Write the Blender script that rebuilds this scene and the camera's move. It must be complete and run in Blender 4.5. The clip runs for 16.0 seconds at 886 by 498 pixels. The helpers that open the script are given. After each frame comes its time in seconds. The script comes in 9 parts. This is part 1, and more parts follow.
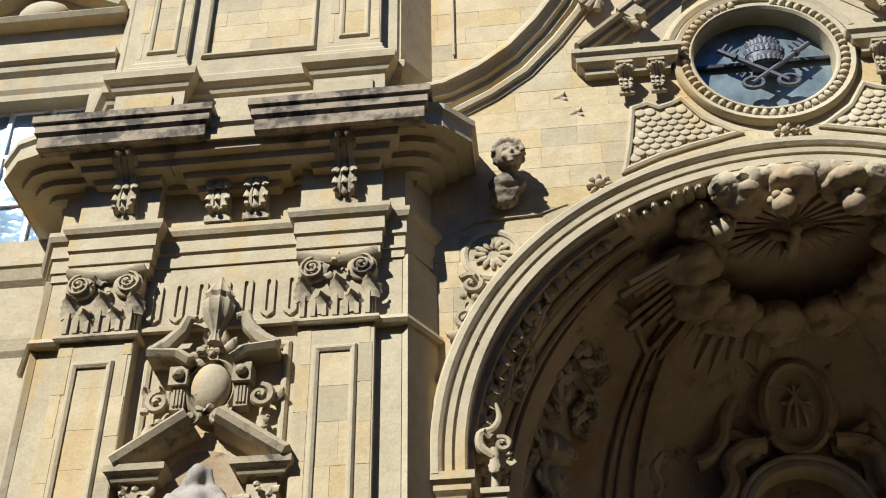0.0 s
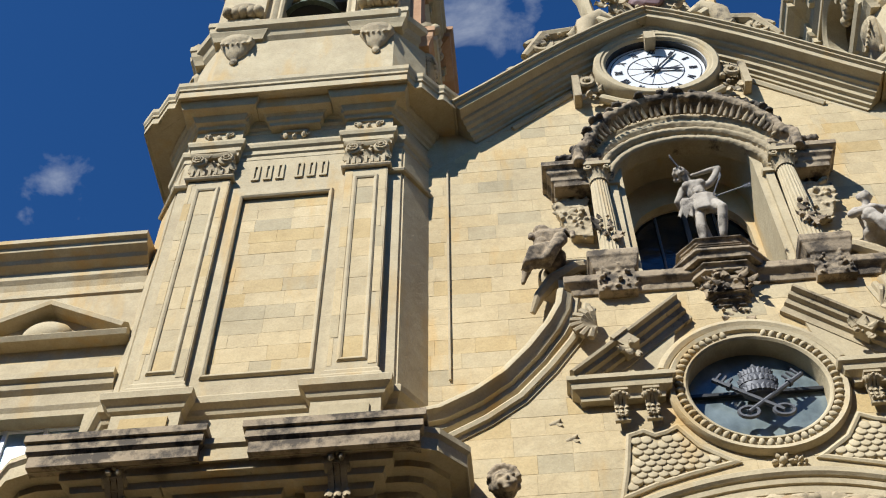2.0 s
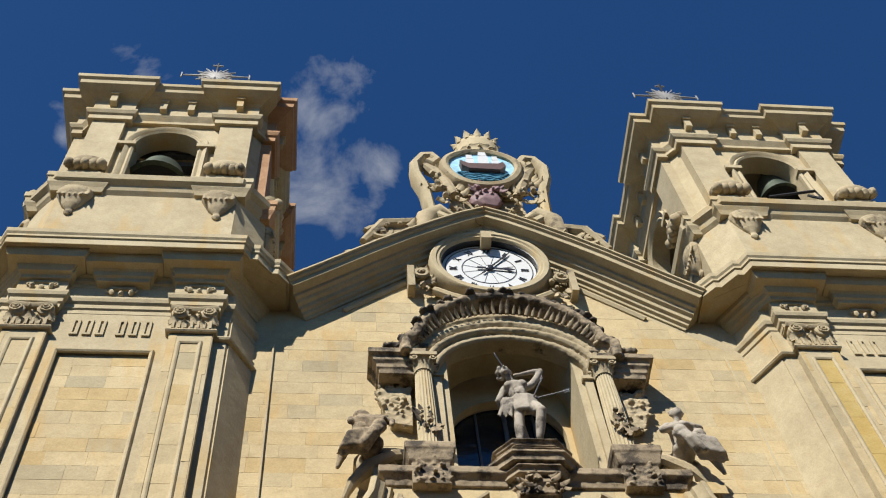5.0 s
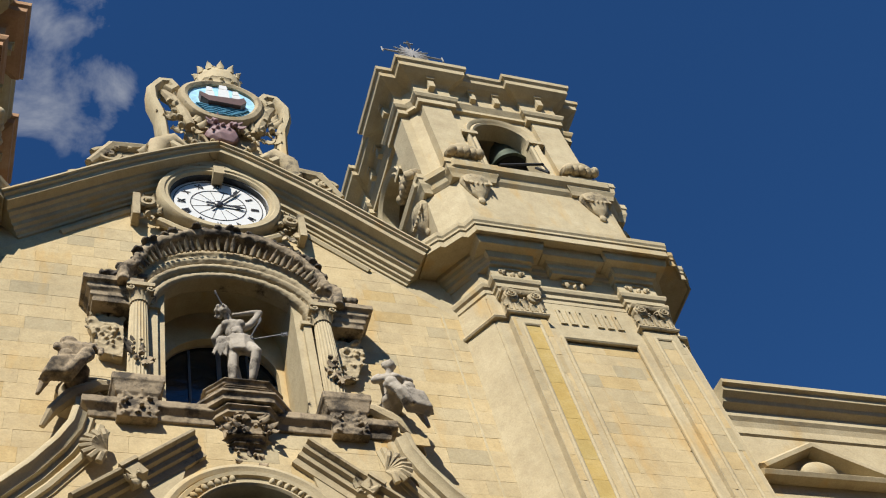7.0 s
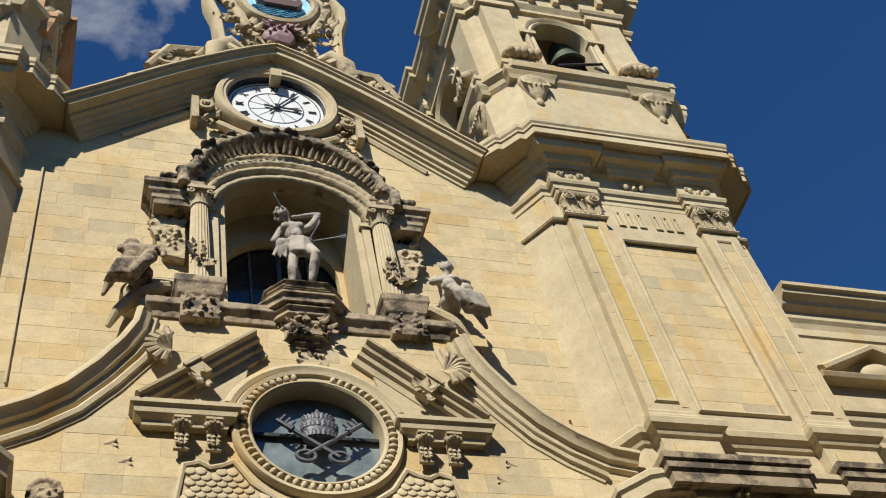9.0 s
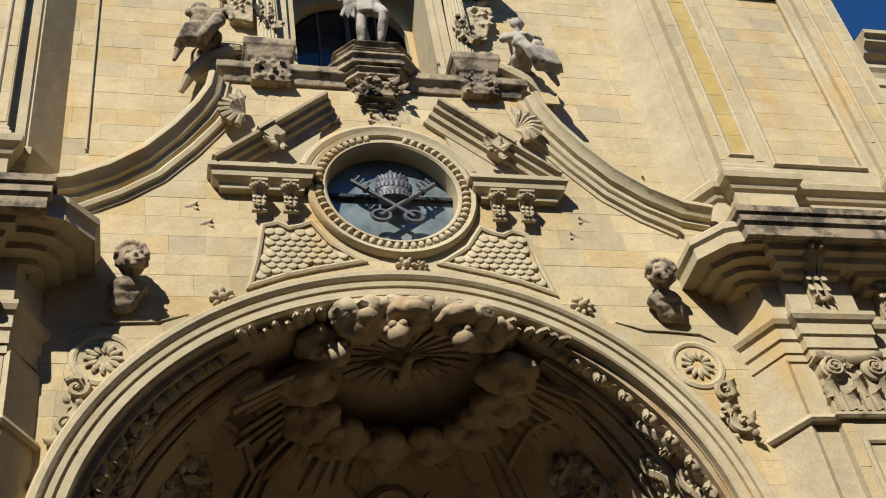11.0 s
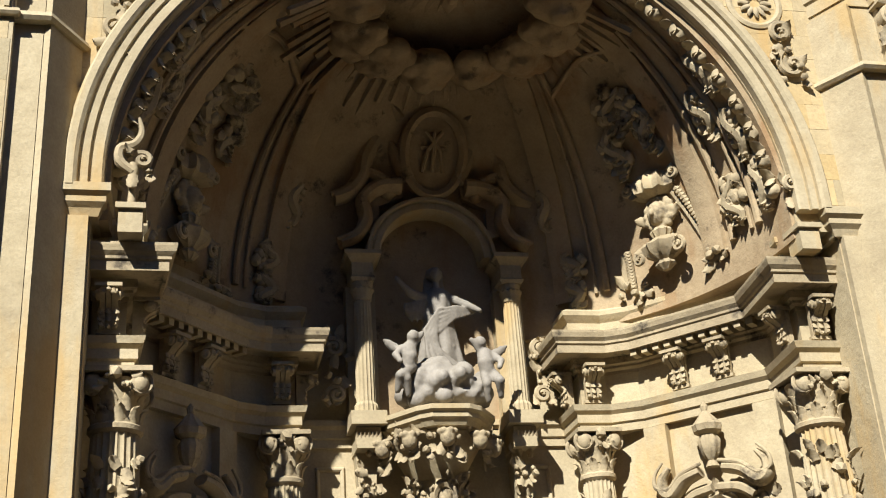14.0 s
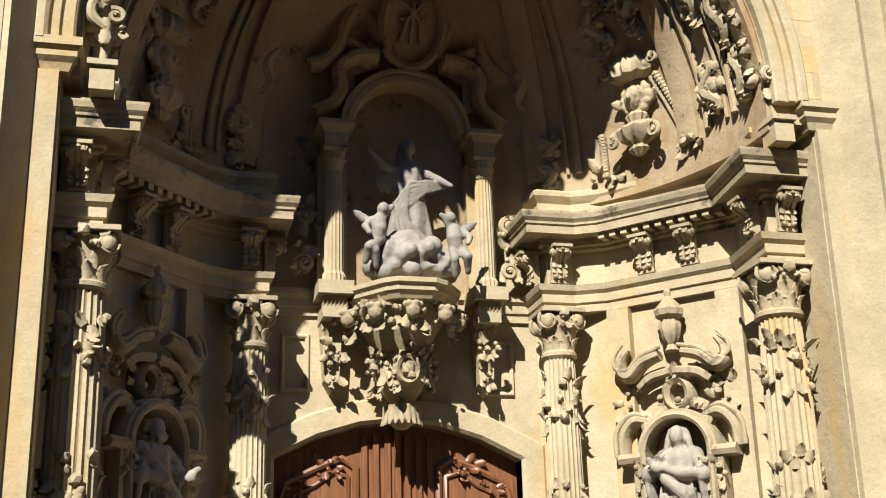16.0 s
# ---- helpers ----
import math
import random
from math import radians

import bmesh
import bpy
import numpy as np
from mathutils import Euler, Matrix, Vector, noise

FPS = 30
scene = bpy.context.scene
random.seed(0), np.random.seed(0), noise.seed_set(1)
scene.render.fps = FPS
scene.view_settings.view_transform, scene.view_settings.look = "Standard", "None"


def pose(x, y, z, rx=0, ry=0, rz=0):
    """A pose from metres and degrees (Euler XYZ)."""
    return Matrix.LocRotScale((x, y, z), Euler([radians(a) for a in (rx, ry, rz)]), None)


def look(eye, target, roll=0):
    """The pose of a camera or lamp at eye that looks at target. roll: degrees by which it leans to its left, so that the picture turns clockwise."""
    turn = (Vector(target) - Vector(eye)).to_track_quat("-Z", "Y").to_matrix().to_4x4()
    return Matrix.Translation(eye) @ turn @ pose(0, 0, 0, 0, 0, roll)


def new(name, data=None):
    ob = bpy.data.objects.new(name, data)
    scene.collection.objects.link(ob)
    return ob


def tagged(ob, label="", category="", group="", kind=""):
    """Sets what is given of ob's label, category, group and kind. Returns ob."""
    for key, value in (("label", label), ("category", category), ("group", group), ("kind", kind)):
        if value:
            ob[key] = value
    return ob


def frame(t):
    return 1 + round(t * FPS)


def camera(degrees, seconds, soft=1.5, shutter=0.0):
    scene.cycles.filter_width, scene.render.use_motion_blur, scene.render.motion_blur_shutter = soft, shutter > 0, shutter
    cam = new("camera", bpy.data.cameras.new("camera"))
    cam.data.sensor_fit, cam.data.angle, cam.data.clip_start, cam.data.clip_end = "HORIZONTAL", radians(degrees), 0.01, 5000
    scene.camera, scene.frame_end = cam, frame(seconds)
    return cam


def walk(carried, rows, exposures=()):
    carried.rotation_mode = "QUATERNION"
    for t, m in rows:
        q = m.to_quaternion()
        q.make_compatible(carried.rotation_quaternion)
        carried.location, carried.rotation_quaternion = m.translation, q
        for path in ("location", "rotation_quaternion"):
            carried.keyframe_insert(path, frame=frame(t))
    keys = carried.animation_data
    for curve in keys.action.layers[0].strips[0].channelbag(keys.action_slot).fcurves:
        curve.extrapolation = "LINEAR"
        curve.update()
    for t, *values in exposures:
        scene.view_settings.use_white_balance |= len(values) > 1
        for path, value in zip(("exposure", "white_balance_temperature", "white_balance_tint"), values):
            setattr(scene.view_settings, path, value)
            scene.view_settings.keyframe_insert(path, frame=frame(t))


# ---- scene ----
EYE = (-4.2, -15.0, 1.6)
cam = camera(40.07, 16.0, soft=1.1)
walk(cam, [
    (0.0, pose(EYE[0], EYE[1], EYE[2], 127.271, 0.864, 6.031)),
    (0.5, pose(EYE[0], EYE[1], EYE[2], 130.717, 0.759, 5.905)),
    (1.0, pose(EYE[0], EYE[1], EYE[2], 134.902, 0.385, 5.805)),
    (1.5, pose(EYE[0], EYE[1], EYE[2], 138.436, 0.208, 5.785)),
    (2.0, pose(EYE[0], EYE[1], EYE[2], 142.489, 0.409, 5.308)),
    (2.5, pose(EYE[0], EYE[1], EYE[2], 146.813, 0.005, 4.989)),
    (3.0, pose(EYE[0], EYE[1], EYE[2], 149.596, -0.401, 3.102)),
    (3.2, pose(EYE[0], EYE[1], EYE[2], 150.594, -0.316, 2.702)),
    (5.3, pose(EYE[0], EYE[1], EYE[2], 150.631, 4.571, -6.552)),
    (5.5, pose(EYE[0], EYE[1], EYE[2], 150.148, 5.097, -8.318)),
    (6.0, pose(EYE[0], EYE[1], EYE[2], 148.011, 7.664, -12.738)),
    (6.5, pose(EYE[0], EYE[1], EYE[2], 147.442, 11.198, -15.170)),
    (7.0, pose(EYE[0], EYE[1], EYE[2], 146.622, 11.492, -16.130)),
    (7.5, pose(EYE[0], EYE[1], EYE[2], 145.291, 11.157, -16.655)),
    (8.0, pose(EYE[0], EYE[1], EYE[2], 144.242, 10.657, -16.482)),
    (8.2, pose(EYE[0], EYE[1], EYE[2], 143.880, 10.005, -16.378)),
    (10.3, pose(EYE[0], EYE[1], EYE[2], 137.133, 8.875, -10.853)),
    (10.5, pose(EYE[0], EYE[1], EYE[2], 135.817, 7.734, -10.764)),
    (11.0, pose(EYE[0], EYE[1], EYE[2], 131.459, 7.665, -11.276)),
    (11.5, pose(EYE[0], EYE[1], EYE[2], 126.259, 7.627, -11.969)),
    (12.0, pose(EYE[0], EYE[1], EYE[2], 122.874, 8.107, -13.109)),
    (12.5, pose(EYE[0], EYE[1], EYE[2], 119.174, 7.780, -13.447)),
    (13.0, pose(EYE[0], EYE[1], EYE[2], 117.125, 6.776, -14.016)),
    (13.5, pose(EYE[0], EYE[1], EYE[2], 113.919, 4.344, -9.902)),
    (14.0, pose(EYE[0], EYE[1], EYE[2], 113.830, 3.642, -11.319)),
    (14.5, pose(EYE[0], EYE[1], EYE[2], 113.455, 2.177, -11.833)),
    (15.0, pose(EYE[0], EYE[1], EYE[2], 111.799, 1.512, -12.757)),
    (15.5, pose(EYE[0], EYE[1], EYE[2], 110.098, 1.925, -13.226)),
    (16.0, pose(EYE[0], EYE[1], EYE[2], 107.816, 1.476, -13.584)),], exposures=[(0.0, 0.8, 5600, 10), (1.5, 0.84, 5700, 10), (2.5, 0.60, 5950, 10), (8.0, 0.57, 6300, 10), (10.5, 0.57, 6200, 10), (12.0, 0.54, 6100, 10), (12.5, 0.62, 6100, 10), (13.0, 0.75, 6100, 10), (13.5, 0.88, 6050, 10), (14.5, 1.0, 6050, 10), (16.0, 1.0, 6050, 10)])

# ---- light ----
SUN_TO = Vector((0.61, 1.0, -1.03)).normalized()      # the way the sunlight travels
world = bpy.data.worlds.new("sky")
scene.world = world
world.use_nodes = True
wn, wl = world.node_tree.nodes, world.node_tree.links
wn.clear()
w_out = wn.new("ShaderNodeOutputWorld")
w_bg = wn.new("ShaderNodeBackground")
w_bg.inputs["Strength"].default_value = 0.06
w_sky = wn.new("ShaderNodeTexSky")
w_sky.sky_type = 'NISHITA'
w_sky.sun_disc = False
w_sky.sun_elevation = math.asin(-SUN_TO.z)
w_sky.sun_rotation = math.atan2(-SUN_TO.x, -SUN_TO.y)
w_sky.air_density, w_sky.dust_density, w_sky.ozone_density = 1.0, 0.0, 7.0
w_tc = wn.new("ShaderNodeTexCoord")
w_n = wn.new("ShaderNodeTexNoise")
w_n.inputs["Scale"].default_value = 14.0
w_n.inputs["Detail"].default_value = 7.0
w_n.inputs["Roughness"].default_value = 0.58
w_n.inputs["Distortion"].default_value = 0.35
wl.new(w_tc.outputs["Generated"], w_n.inputs["Vector"])


def cloud_spot(x, y, z, size):
    """A soft round mask round one direction of the sky."""
    d = wn.new("ShaderNodeVectorMath")
    d.operation = 'DISTANCE'
    d.inputs[1].default_value = Vector((x, y, z)).normalized()
    wl.new(w_tc.outputs["Generated"], d.inputs[0])
    r = wn.new("ShaderNodeMapRange")
    r.inputs["From Min"].default_value, r.inputs["From Max"].default_value = size, 0.0
    wl.new(d.outputs["Value"], r.inputs["Value"])
    return r.outputs["Result"]


def w_math(op, a, b):
    m = wn.new("ShaderNodeMath")
    m.operation = op
    for i, v in enumerate((a, b)):
        if isinstance(v, (int, float)):
            m.inputs[i].default_value = v
        else:
            wl.new(v, m.inputs[i])
    return m.outputs[0]


CLOUDS = [(-0.04, 1.0, 2.36, 0.09), (-0.03, 1.0, 2.1, 0.10), (0.105, 1.0, 2.1, 0.06), (-0.70, 1.0, 1.50, 0.10), (-0.42, 1.0, 2.55, 0.06), (-0.52, 1.0, 2.2, 0.035)]
mask = None
for c in CLOUDS:
    s = cloud_spot(*c)
    mask = s if mask is None else w_math('MAXIMUM', mask, s)
w_ramp = wn.new("ShaderNodeMapRange")
w_ramp.inputs["From Min"].default_value, w_ramp.inputs["From Max"].default_value = 0.36, 0.66
wl.new(w_math('ADD', w_n.outputs["Fac"], w_math('MULTIPLY', w_math('SUBTRACT', mask, 1.0), 0.42)), w_ramp.inputs["Value"])
cl = w_math('MULTIPLY', w_ramp.outputs["Result"], 0.8)
w_mix = wn.new("ShaderNodeMix")
w_mix.data_type = 'RGBA'
wl.new(cl, w_mix.inputs["Factor"])
w_tint = wn.new("ShaderNodeMix")
w_tint.data_type, w_tint.blend_type = 'RGBA', 'MULTIPLY'
w_tint.inputs["Factor"].default_value = 1.0
w_tint.inputs["B"].default_value = (0.44, 0.76, 1.0, 1)      # a clear, dry, deep blue sky
wl.new(w_sky.outputs["Color"], w_tint.inputs["A"])
wl.new(w_tint.outputs["Result"], w_mix.inputs["A"])
w_mix.inputs["B"].default_value = (5.5, 5.6, 5.8, 1)
wl.new(w_mix.outputs["Result"], w_bg.inputs["Color"])
wl.new(w_bg.outputs[0], w_out.inputs[0])

sun_data = bpy.data.lights.new("sun", 'SUN')
sun_data.energy, sun_data.angle, sun_data.color = 5.0, radians(0.5), (1.0, 0.945, 0.84)
sun = new("sun", sun_data)
sun.matrix_world = look((0, 0, 60), Vector((0, 0, 60)) + SUN_TO)

# ---- materials ----


def mat_nodes(name):
    m = bpy.data.materials.new(name)
    m.use_nodes = True
    nt = m.node_tree
    return m, nt.nodes, nt.links, nt.nodes["Principled BSDF"]


def ramp(n, l, src, stops):
    r = n.new("ShaderNodeValToRGB")
    e = r.color_ramp.elements
    while len(e) < len(stops):
        e.new(0.5)
    for i, (p, c) in enumerate(stops):
        e[i].position, e[i].color = p, (*c, 1)
    l.new(src, r.inputs[0])
    return r.outputs[0]


def mixc(n, l, fac, a, b, mode='MIX'):
    x = n.new("ShaderNodeMix")
    x.data_type, x.blend_type = 'RGBA', mode
    for key, v in (("Factor", fac), ("A", a), ("B", b)):
        s = x.inputs[key]
        if isinstance(v, tuple):
            s.default_value = (*v, 1)
        elif isinstance(v, (int, float)):
            s.default_value = v
        else:
            l.new(v, s)
    return x.outputs["Result"]


def noisy(n, l, vec, scale, detail=5, rough=0.55):
    t = n.new("ShaderNodeTexNoise")
    t.inputs["Scale"].default_value = scale
    t.inputs["Detail"].default_value = detail
    t.inputs["Roughness"].default_value = rough
    l.new(vec, t.inputs["Vector"])
    return t.outputs["Fac"]


def stone(name, base, light, dark, stain=(0.42, 0.24, 0.06), stain_at=0.66, crust=0.0, per_piece=0.0, bump=0.25, rough=0.88):
    """Weathered sandstone: grain, patches, rusty stains, black crust with shapes of their own, and a tint of its own for each block."""
    m, n, l, p = mat_nodes(name)
    g = n.new("ShaderNodeNewGeometry")
    pos = g.outputs["Position"]
    big = noisy(n, l, pos, 0.55, 4)
    mid = noisy(n, l, pos, 3.1, 6, 0.62)
    fine = noisy(n, l, pos, 22.0, 5, 0.65)
    c = ramp(n, l, mid, [(0.28, dark), (0.5, base), (0.74, light)])
    c = mixc(n, l, 0.58, c, ramp(n, l, big, [(0.3, dark), (0.55, base), (0.75, light)]))
    c = mixc(n, l, 0.38, c, ramp(n, l, fine, [(0.3, (0.62, 0.62, 0.62)), (0.6, (1.0, 1.0, 1.0))]), 'MULTIPLY')
    stretch = n.new("ShaderNodeMapping")
    stretch.inputs["Scale"].default_value = (1.0, 1.0, 0.28)
    l.new(pos, stretch.inputs["Vector"])
    st = noisy(n, l, stretch.outputs[0], 0.95, 5, 0.6)
    c = mixc(n, l, ramp(n, l, st, [(stain_at, (0, 0, 0)), (min(stain_at + 0.12, 0.99), (0.55, 0.55, 0.55))]), c, stain)
    if per_piece:
        oi = n.new("ShaderNodeObjectInfo")
        t = ramp(n, l, oi.outputs["Random"], [(0.0, (0.78, 0.80, 0.83)), (0.12, (0.95, 0.94, 0.93)), (0.45, (1.02, 0.99, 0.95)), (0.70, (1.10, 1.06, 1.0)), (0.88, (1.05, 0.98, 0.86)), (1.0, (0.98, 0.88, 0.68))])
        c = mixc(n, l, per_piece, c, t, 'MULTIPLY')
    if crust:
        cr = noisy(n, l, pos, 1.9, 8, 0.68)
        c = mixc(n, l, ramp(n, l, cr, [(0.62 - 0.3 * crust, (0, 0, 0)), (0.74 - 0.3 * crust, (0.9, 0.9, 0.9))]), c, (0.055, 0.045, 0.035))
    l.new(c, p.inputs["Base Color"])
    p.inputs["Roughness"].default_value = rough
    p.inputs["Specular IOR Level"].default_value = 0.25
    b1 = n.new("ShaderNodeBump")
    b1.inputs["Strength"].default_value = bump
    b1.inputs["Distance"].default_value = 0.05
    l.new(mid, b1.inputs["Height"])
    b2 = n.new("ShaderNodeBump")
    b2.inputs["Strength"].default_value = bump
    b2.inputs["Distance"].default_value = 0.012
    l.new(fine, b2.inputs["Height"])
    l.new(b1.outputs[0], b2.inputs["Normal"])
    l.new(b2.outputs[0], p.inputs["Normal"])
    return m


def plain(name, col, rough=0.6, metal=0.0, var=0.25, scale=9.0, bump=0.1):
    m, n, l, p = mat_nodes(name)
    g = n.new("ShaderNodeNewGeometry")
    f = noisy(n, l, g.outputs["Position"], scale, 6, 0.6)
    k = 1 - var
    c = ramp(n, l, f, [(0.3, tuple(v * k for v in col)), (0.7, tuple(min(v * (1 + var * 0.6), 1) for v in col))])
    l.new(c, p.inputs["Base Color"])
    p.inputs["Roughness"].default_value = rough
    p.inputs["Metallic"].default_value = metal
    b = n.new("ShaderNodeBump")
    b.inputs["Strength"].default_value = bump
    b.inputs["Distance"].default_value = 0.02
    l.new(f, b.inputs["Height"])
    l.new(b.outputs[0], p.inputs["Normal"])
    return m


SAND = stone("sandstone", (0.45, 0.37, 0.226), (0.54, 0.457, 0.297), (0.345, 0.277, 0.168), stain=(0.46, 0.29, 0.09), stain_at=0.56, bump=0.42)
BLOCK = stone("sandstone_block", (0.475, 0.385, 0.225), (0.56, 0.47, 0.29), (0.375, 0.298, 0.17), stain=(0.46, 0.29, 0.09), stain_at=0.56, per_piece=0.95, bump=0.42)
RUSTY = stone("rust_stained_sandstone", (0.40, 0.235, 0.125), (0.48, 0.32, 0.18), (0.27, 0.14, 0.07), stain=(0.34, 0.15, 0.05), stain_at=0.5, bump=0.45)
OCHRE = stone("yellowed_sandstone_block", (0.46, 0.34, 0.12), (0.54, 0.43, 0.22), (0.36, 0.25, 0.08), per_piece=0.5)
CARVED = stone("carved_sandstone", (0.41, 0.33, 0.20), (0.50, 0.41, 0.26), (0.25, 0.197, 0.12), crust=0.2, bump=0.5)
SOOTY = stone("sooty_sandstone", (0.33, 0.255, 0.16), (0.43, 0.34, 0.22), (0.21, 0.165, 0.11), crust=0.5, bump=0.5)
CRUSTED = stone("black_crusted_stone", (0.17, 0.135, 0.09), (0.30, 0.235, 0.15), (0.09, 0.07, 0.05), crust=0.75, bump=0.7)
# brown-stained recess stone; its base is also darkened to paint in the shade
DOME = stone("shade_toned_recess_stone", (0.39, 0.295, 0.172), (0.47, 0.37, 0.225), (0.26, 0.182, 0.10), stain=(0.26, 0.13, 0.045), stain_at=0.55, crust=0.12, bump=0.5)
MARBLE = stone("grey_marble", (0.29, 0.26, 0.215), (0.38, 0.345, 0.29), (0.15, 0.13, 0.10), stain=(0.22, 0.19, 0.16), stain_at=0.7, bump=0.2, rough=0.7)
FIGURE = stone("weathered_figure_stone", (0.38, 0.33, 0.26), (0.48, 0.43, 0.35), (0.19, 0.165, 0.13), stain=(0.12, 0.10, 0.08), stain_at=0.6, crust=0.22, bump=0.45)
GILT = plain("weathered_gilt_metal", (0.34, 0.32, 0.29), 0.5, 0.3)
IRON = plain("dark_iron", (0.05, 0.05, 0.05), 0.5, 0.8)
BRONZE = plain("bell_bronze", (0.10, 0.12, 0.09), 0.45, 0.7)
LEAD = plain("grey_lead", (0.10, 0.10, 0.105), 0.6, 0.4)
# near-black base colour that stands in for shade inside rooms and hollows
DARK = plain("interior_shade_black", (0.02, 0.02, 0.02), 0.9)
WHITE = plain("white_enamel", (0.62, 0.62, 0.60), 0.35, 0.0, 0.06)
BLACK = plain("black_enamel", (0.02, 0.02, 0.025), 0.4)
BLUE = plain("pale_blue_paint", (0.30, 0.55, 0.70), 0.55, 0.0, 0.3, 5.0)
SEA = plain("deep_blue_paint", (0.06, 0.22, 0.32), 0.5, 0.0, 0.4, 8.0)
SHIPBROWN = plain("dark_brown_paint", (0.09, 0.045, 0.035), 0.5)
PURPLE = plain("purple_painted_stone", (0.22, 0.13, 0.13), 0.7)
PVC = plain("white_window_paint", (0.75, 0.76, 0.78), 0.4, 0.0, 0.05)
PLASTER = plain("blocker_render", (0.16, 0.125, 0.09), 0.9, 0.0, 0.2, 1.5)
PAVE = stone("paving_stone", (0.11, 0.10, 0.085), (0.14, 0.125, 0.11), (0.08, 0.073, 0.065), bump=0.2)


def wood_mat(name, a, b):
    m, n, l, p = mat_nodes(name)
    g = n.new("ShaderNodeNewGeometry")
    mp = n.new("ShaderNodeMapping")
    mp.inputs["Scale"].default_value = (9.0, 9.0, 0.7)
    l.new(g.outputs["Position"], mp.inputs["Vector"])
    f = noisy(n, l, mp.outputs[0], 2.2, 7, 0.6)
    l.new(ramp(n, l, f, [(0.3, a), (0.7, b)]), p.inputs["Base Color"])
    p.inputs["Roughness"].default_value = 0.42
    bu = n.new("ShaderNodeBump")
    bu.inputs["Strength"].default_value = 0.2
    bu.inputs["Distance"].default_value = 0.01
    l.new(f, bu.inputs["Height"])
    l.new(bu.outputs[0], p.inputs["Normal"])
    return m


WOOD = wood_mat("varnished_door_wood", (0.11, 0.045, 0.018), (0.24, 0.10, 0.04))
BEAM = wood_mat("weathered_beam_wood", (0.05, 0.05, 0.05), (0.13, 0.12, 0.11))


def glass_mat(name, tint, rough=0.04):
    m, n, l, p = mat_nodes(name)
    g = n.new("ShaderNodeNewGeometry")
    f = noisy(n, l, g.outputs["Position"], 2.4, 4)
    l.new(ramp(n, l, f, [(0.3, tuple(v * 0.5 for v in tint)), (0.7, tint)]), p.inputs["Base Color"])
    p.inputs["Roughness"].default_value = rough
    p.inputs["Specular IOR Level"].default_value = 0.5
    p.inputs["Coat Weight"].default_value = 0.4
    b = n.new("ShaderNodeBump")
    b.inputs["Strength"].default_value = 0.25
    b.inputs["Distance"].default_value = 0.1
    l.new(f, b.inputs["Height"])
    l.new(b.outputs[0], p.inputs["Normal"])
    return m


GLASS = glass_mat("old_window_glass", (0.20, 0.24, 0.24), 0.2)
PANE = glass_mat("gallery_glass", (0.30, 0.42, 0.50))
GLASS_DARK = glass_mat("dark_window_glass", (0.018, 0.022, 0.025), 0.12)

# ---- mesh tools ----


def thing(name, loc, label, category, group="", kind=""):
    ob = new(name)
    ob.location = loc
    ob.empty_display_size = 0.2
    return tagged(ob, label, category, group, kind)


def world_of(ob):
    v = Vector(ob.location)
    while ob.parent:
        ob = ob.parent
        if ob.type == 'EMPTY':
            v = v + ob.location
    return v


def part(name, bm, material, parent=None, label="", smooth=False, kind=""):
    """One mesh object, modelled in world coordinates, under a thing or a part."""
    bmesh.ops.recalc_face_normals(bm, faces=bm.faces)
    me = bpy.data.meshes.new(name)
    bm.to_mesh(me)
    bm.free()
    me.materials.append(material)
    if smooth:
        me.polygons.foreach_set("use_smooth", [True] * len(me.polygons))
        me.set_sharp_from_angle(angle=radians(40))
    ob = new(name, me)
    if parent:
        ob.parent = parent
        if parent.type == 'EMPTY':
            ob.matrix_parent_inverse = Matrix.Translation(-Vector(parent.location))
    return tagged(ob, label, kind=kind)


def box(bm, x0, x1, y0, y1, z0, z1, m=None):
    v = [bm.verts.new((x, y, z)) for z in (z0, z1) for y in (y0, y1) for x in (x0, x1)]
    for f in ((0, 2, 3, 1), (4, 5, 7, 6), (0, 1, 5, 4), (2, 6, 7, 3), (0, 4, 6, 2), (1, 3, 7, 5)):
        bm.faces.new([v[i] for i in f])
    if m:
        bmesh.ops.transform(bm, matrix=m, verts=v)
    return v


def new_box(*a):
    bm = bmesh.new()
    box(bm, *a)
    return bm


def plan_to(a, b, h):
    return (a, b, h)


def front_at(y):
    """A map for shapes drawn on the front: across, up, and out towards the street from y."""
    return lambda a, b, h: (a, y - h, b)


def sweep(bm, pts, prof, closed=False, to=plan_to):
    """Carries a closed profile (out to the right of the way, height) along a line with mitred corners."""
    n = len(pts)
    rings = []
    for i in range(n):
        p = Vector(pts[i])
        ds = []
        if closed or i > 0:
            ds.append((p - Vector(pts[i - 1])).normalized())
        if closed or i < n - 1:
            ds.append((Vector(pts[(i + 1) % n]) - p).normalized())
        ns = [Vector((d.y, -d.x)) for d in ds]
        if len(ns) == 2:
            k = 1 + ns[0].dot(ns[1])
            mit = (ns[0] + ns[1]) / max(k, 0.35)
        else:
            mit = ns[0]
        rings.append([bm.verts.new(to(p.x + mit.x * o, p.y + mit.y * o, h)) for o, h in prof])
    m = len(prof)
    for i in range(n if closed else n - 1):
        a, b = rings[i], rings[(i + 1) % n]
        for j in range(m):
            k = (j + 1) % m
            bm.faces.new((a[j], a[k], b[k], b[j]))
    if not closed:
        bm.faces.new(rings[0])
        bm.faces.new(rings[-1][::-1])


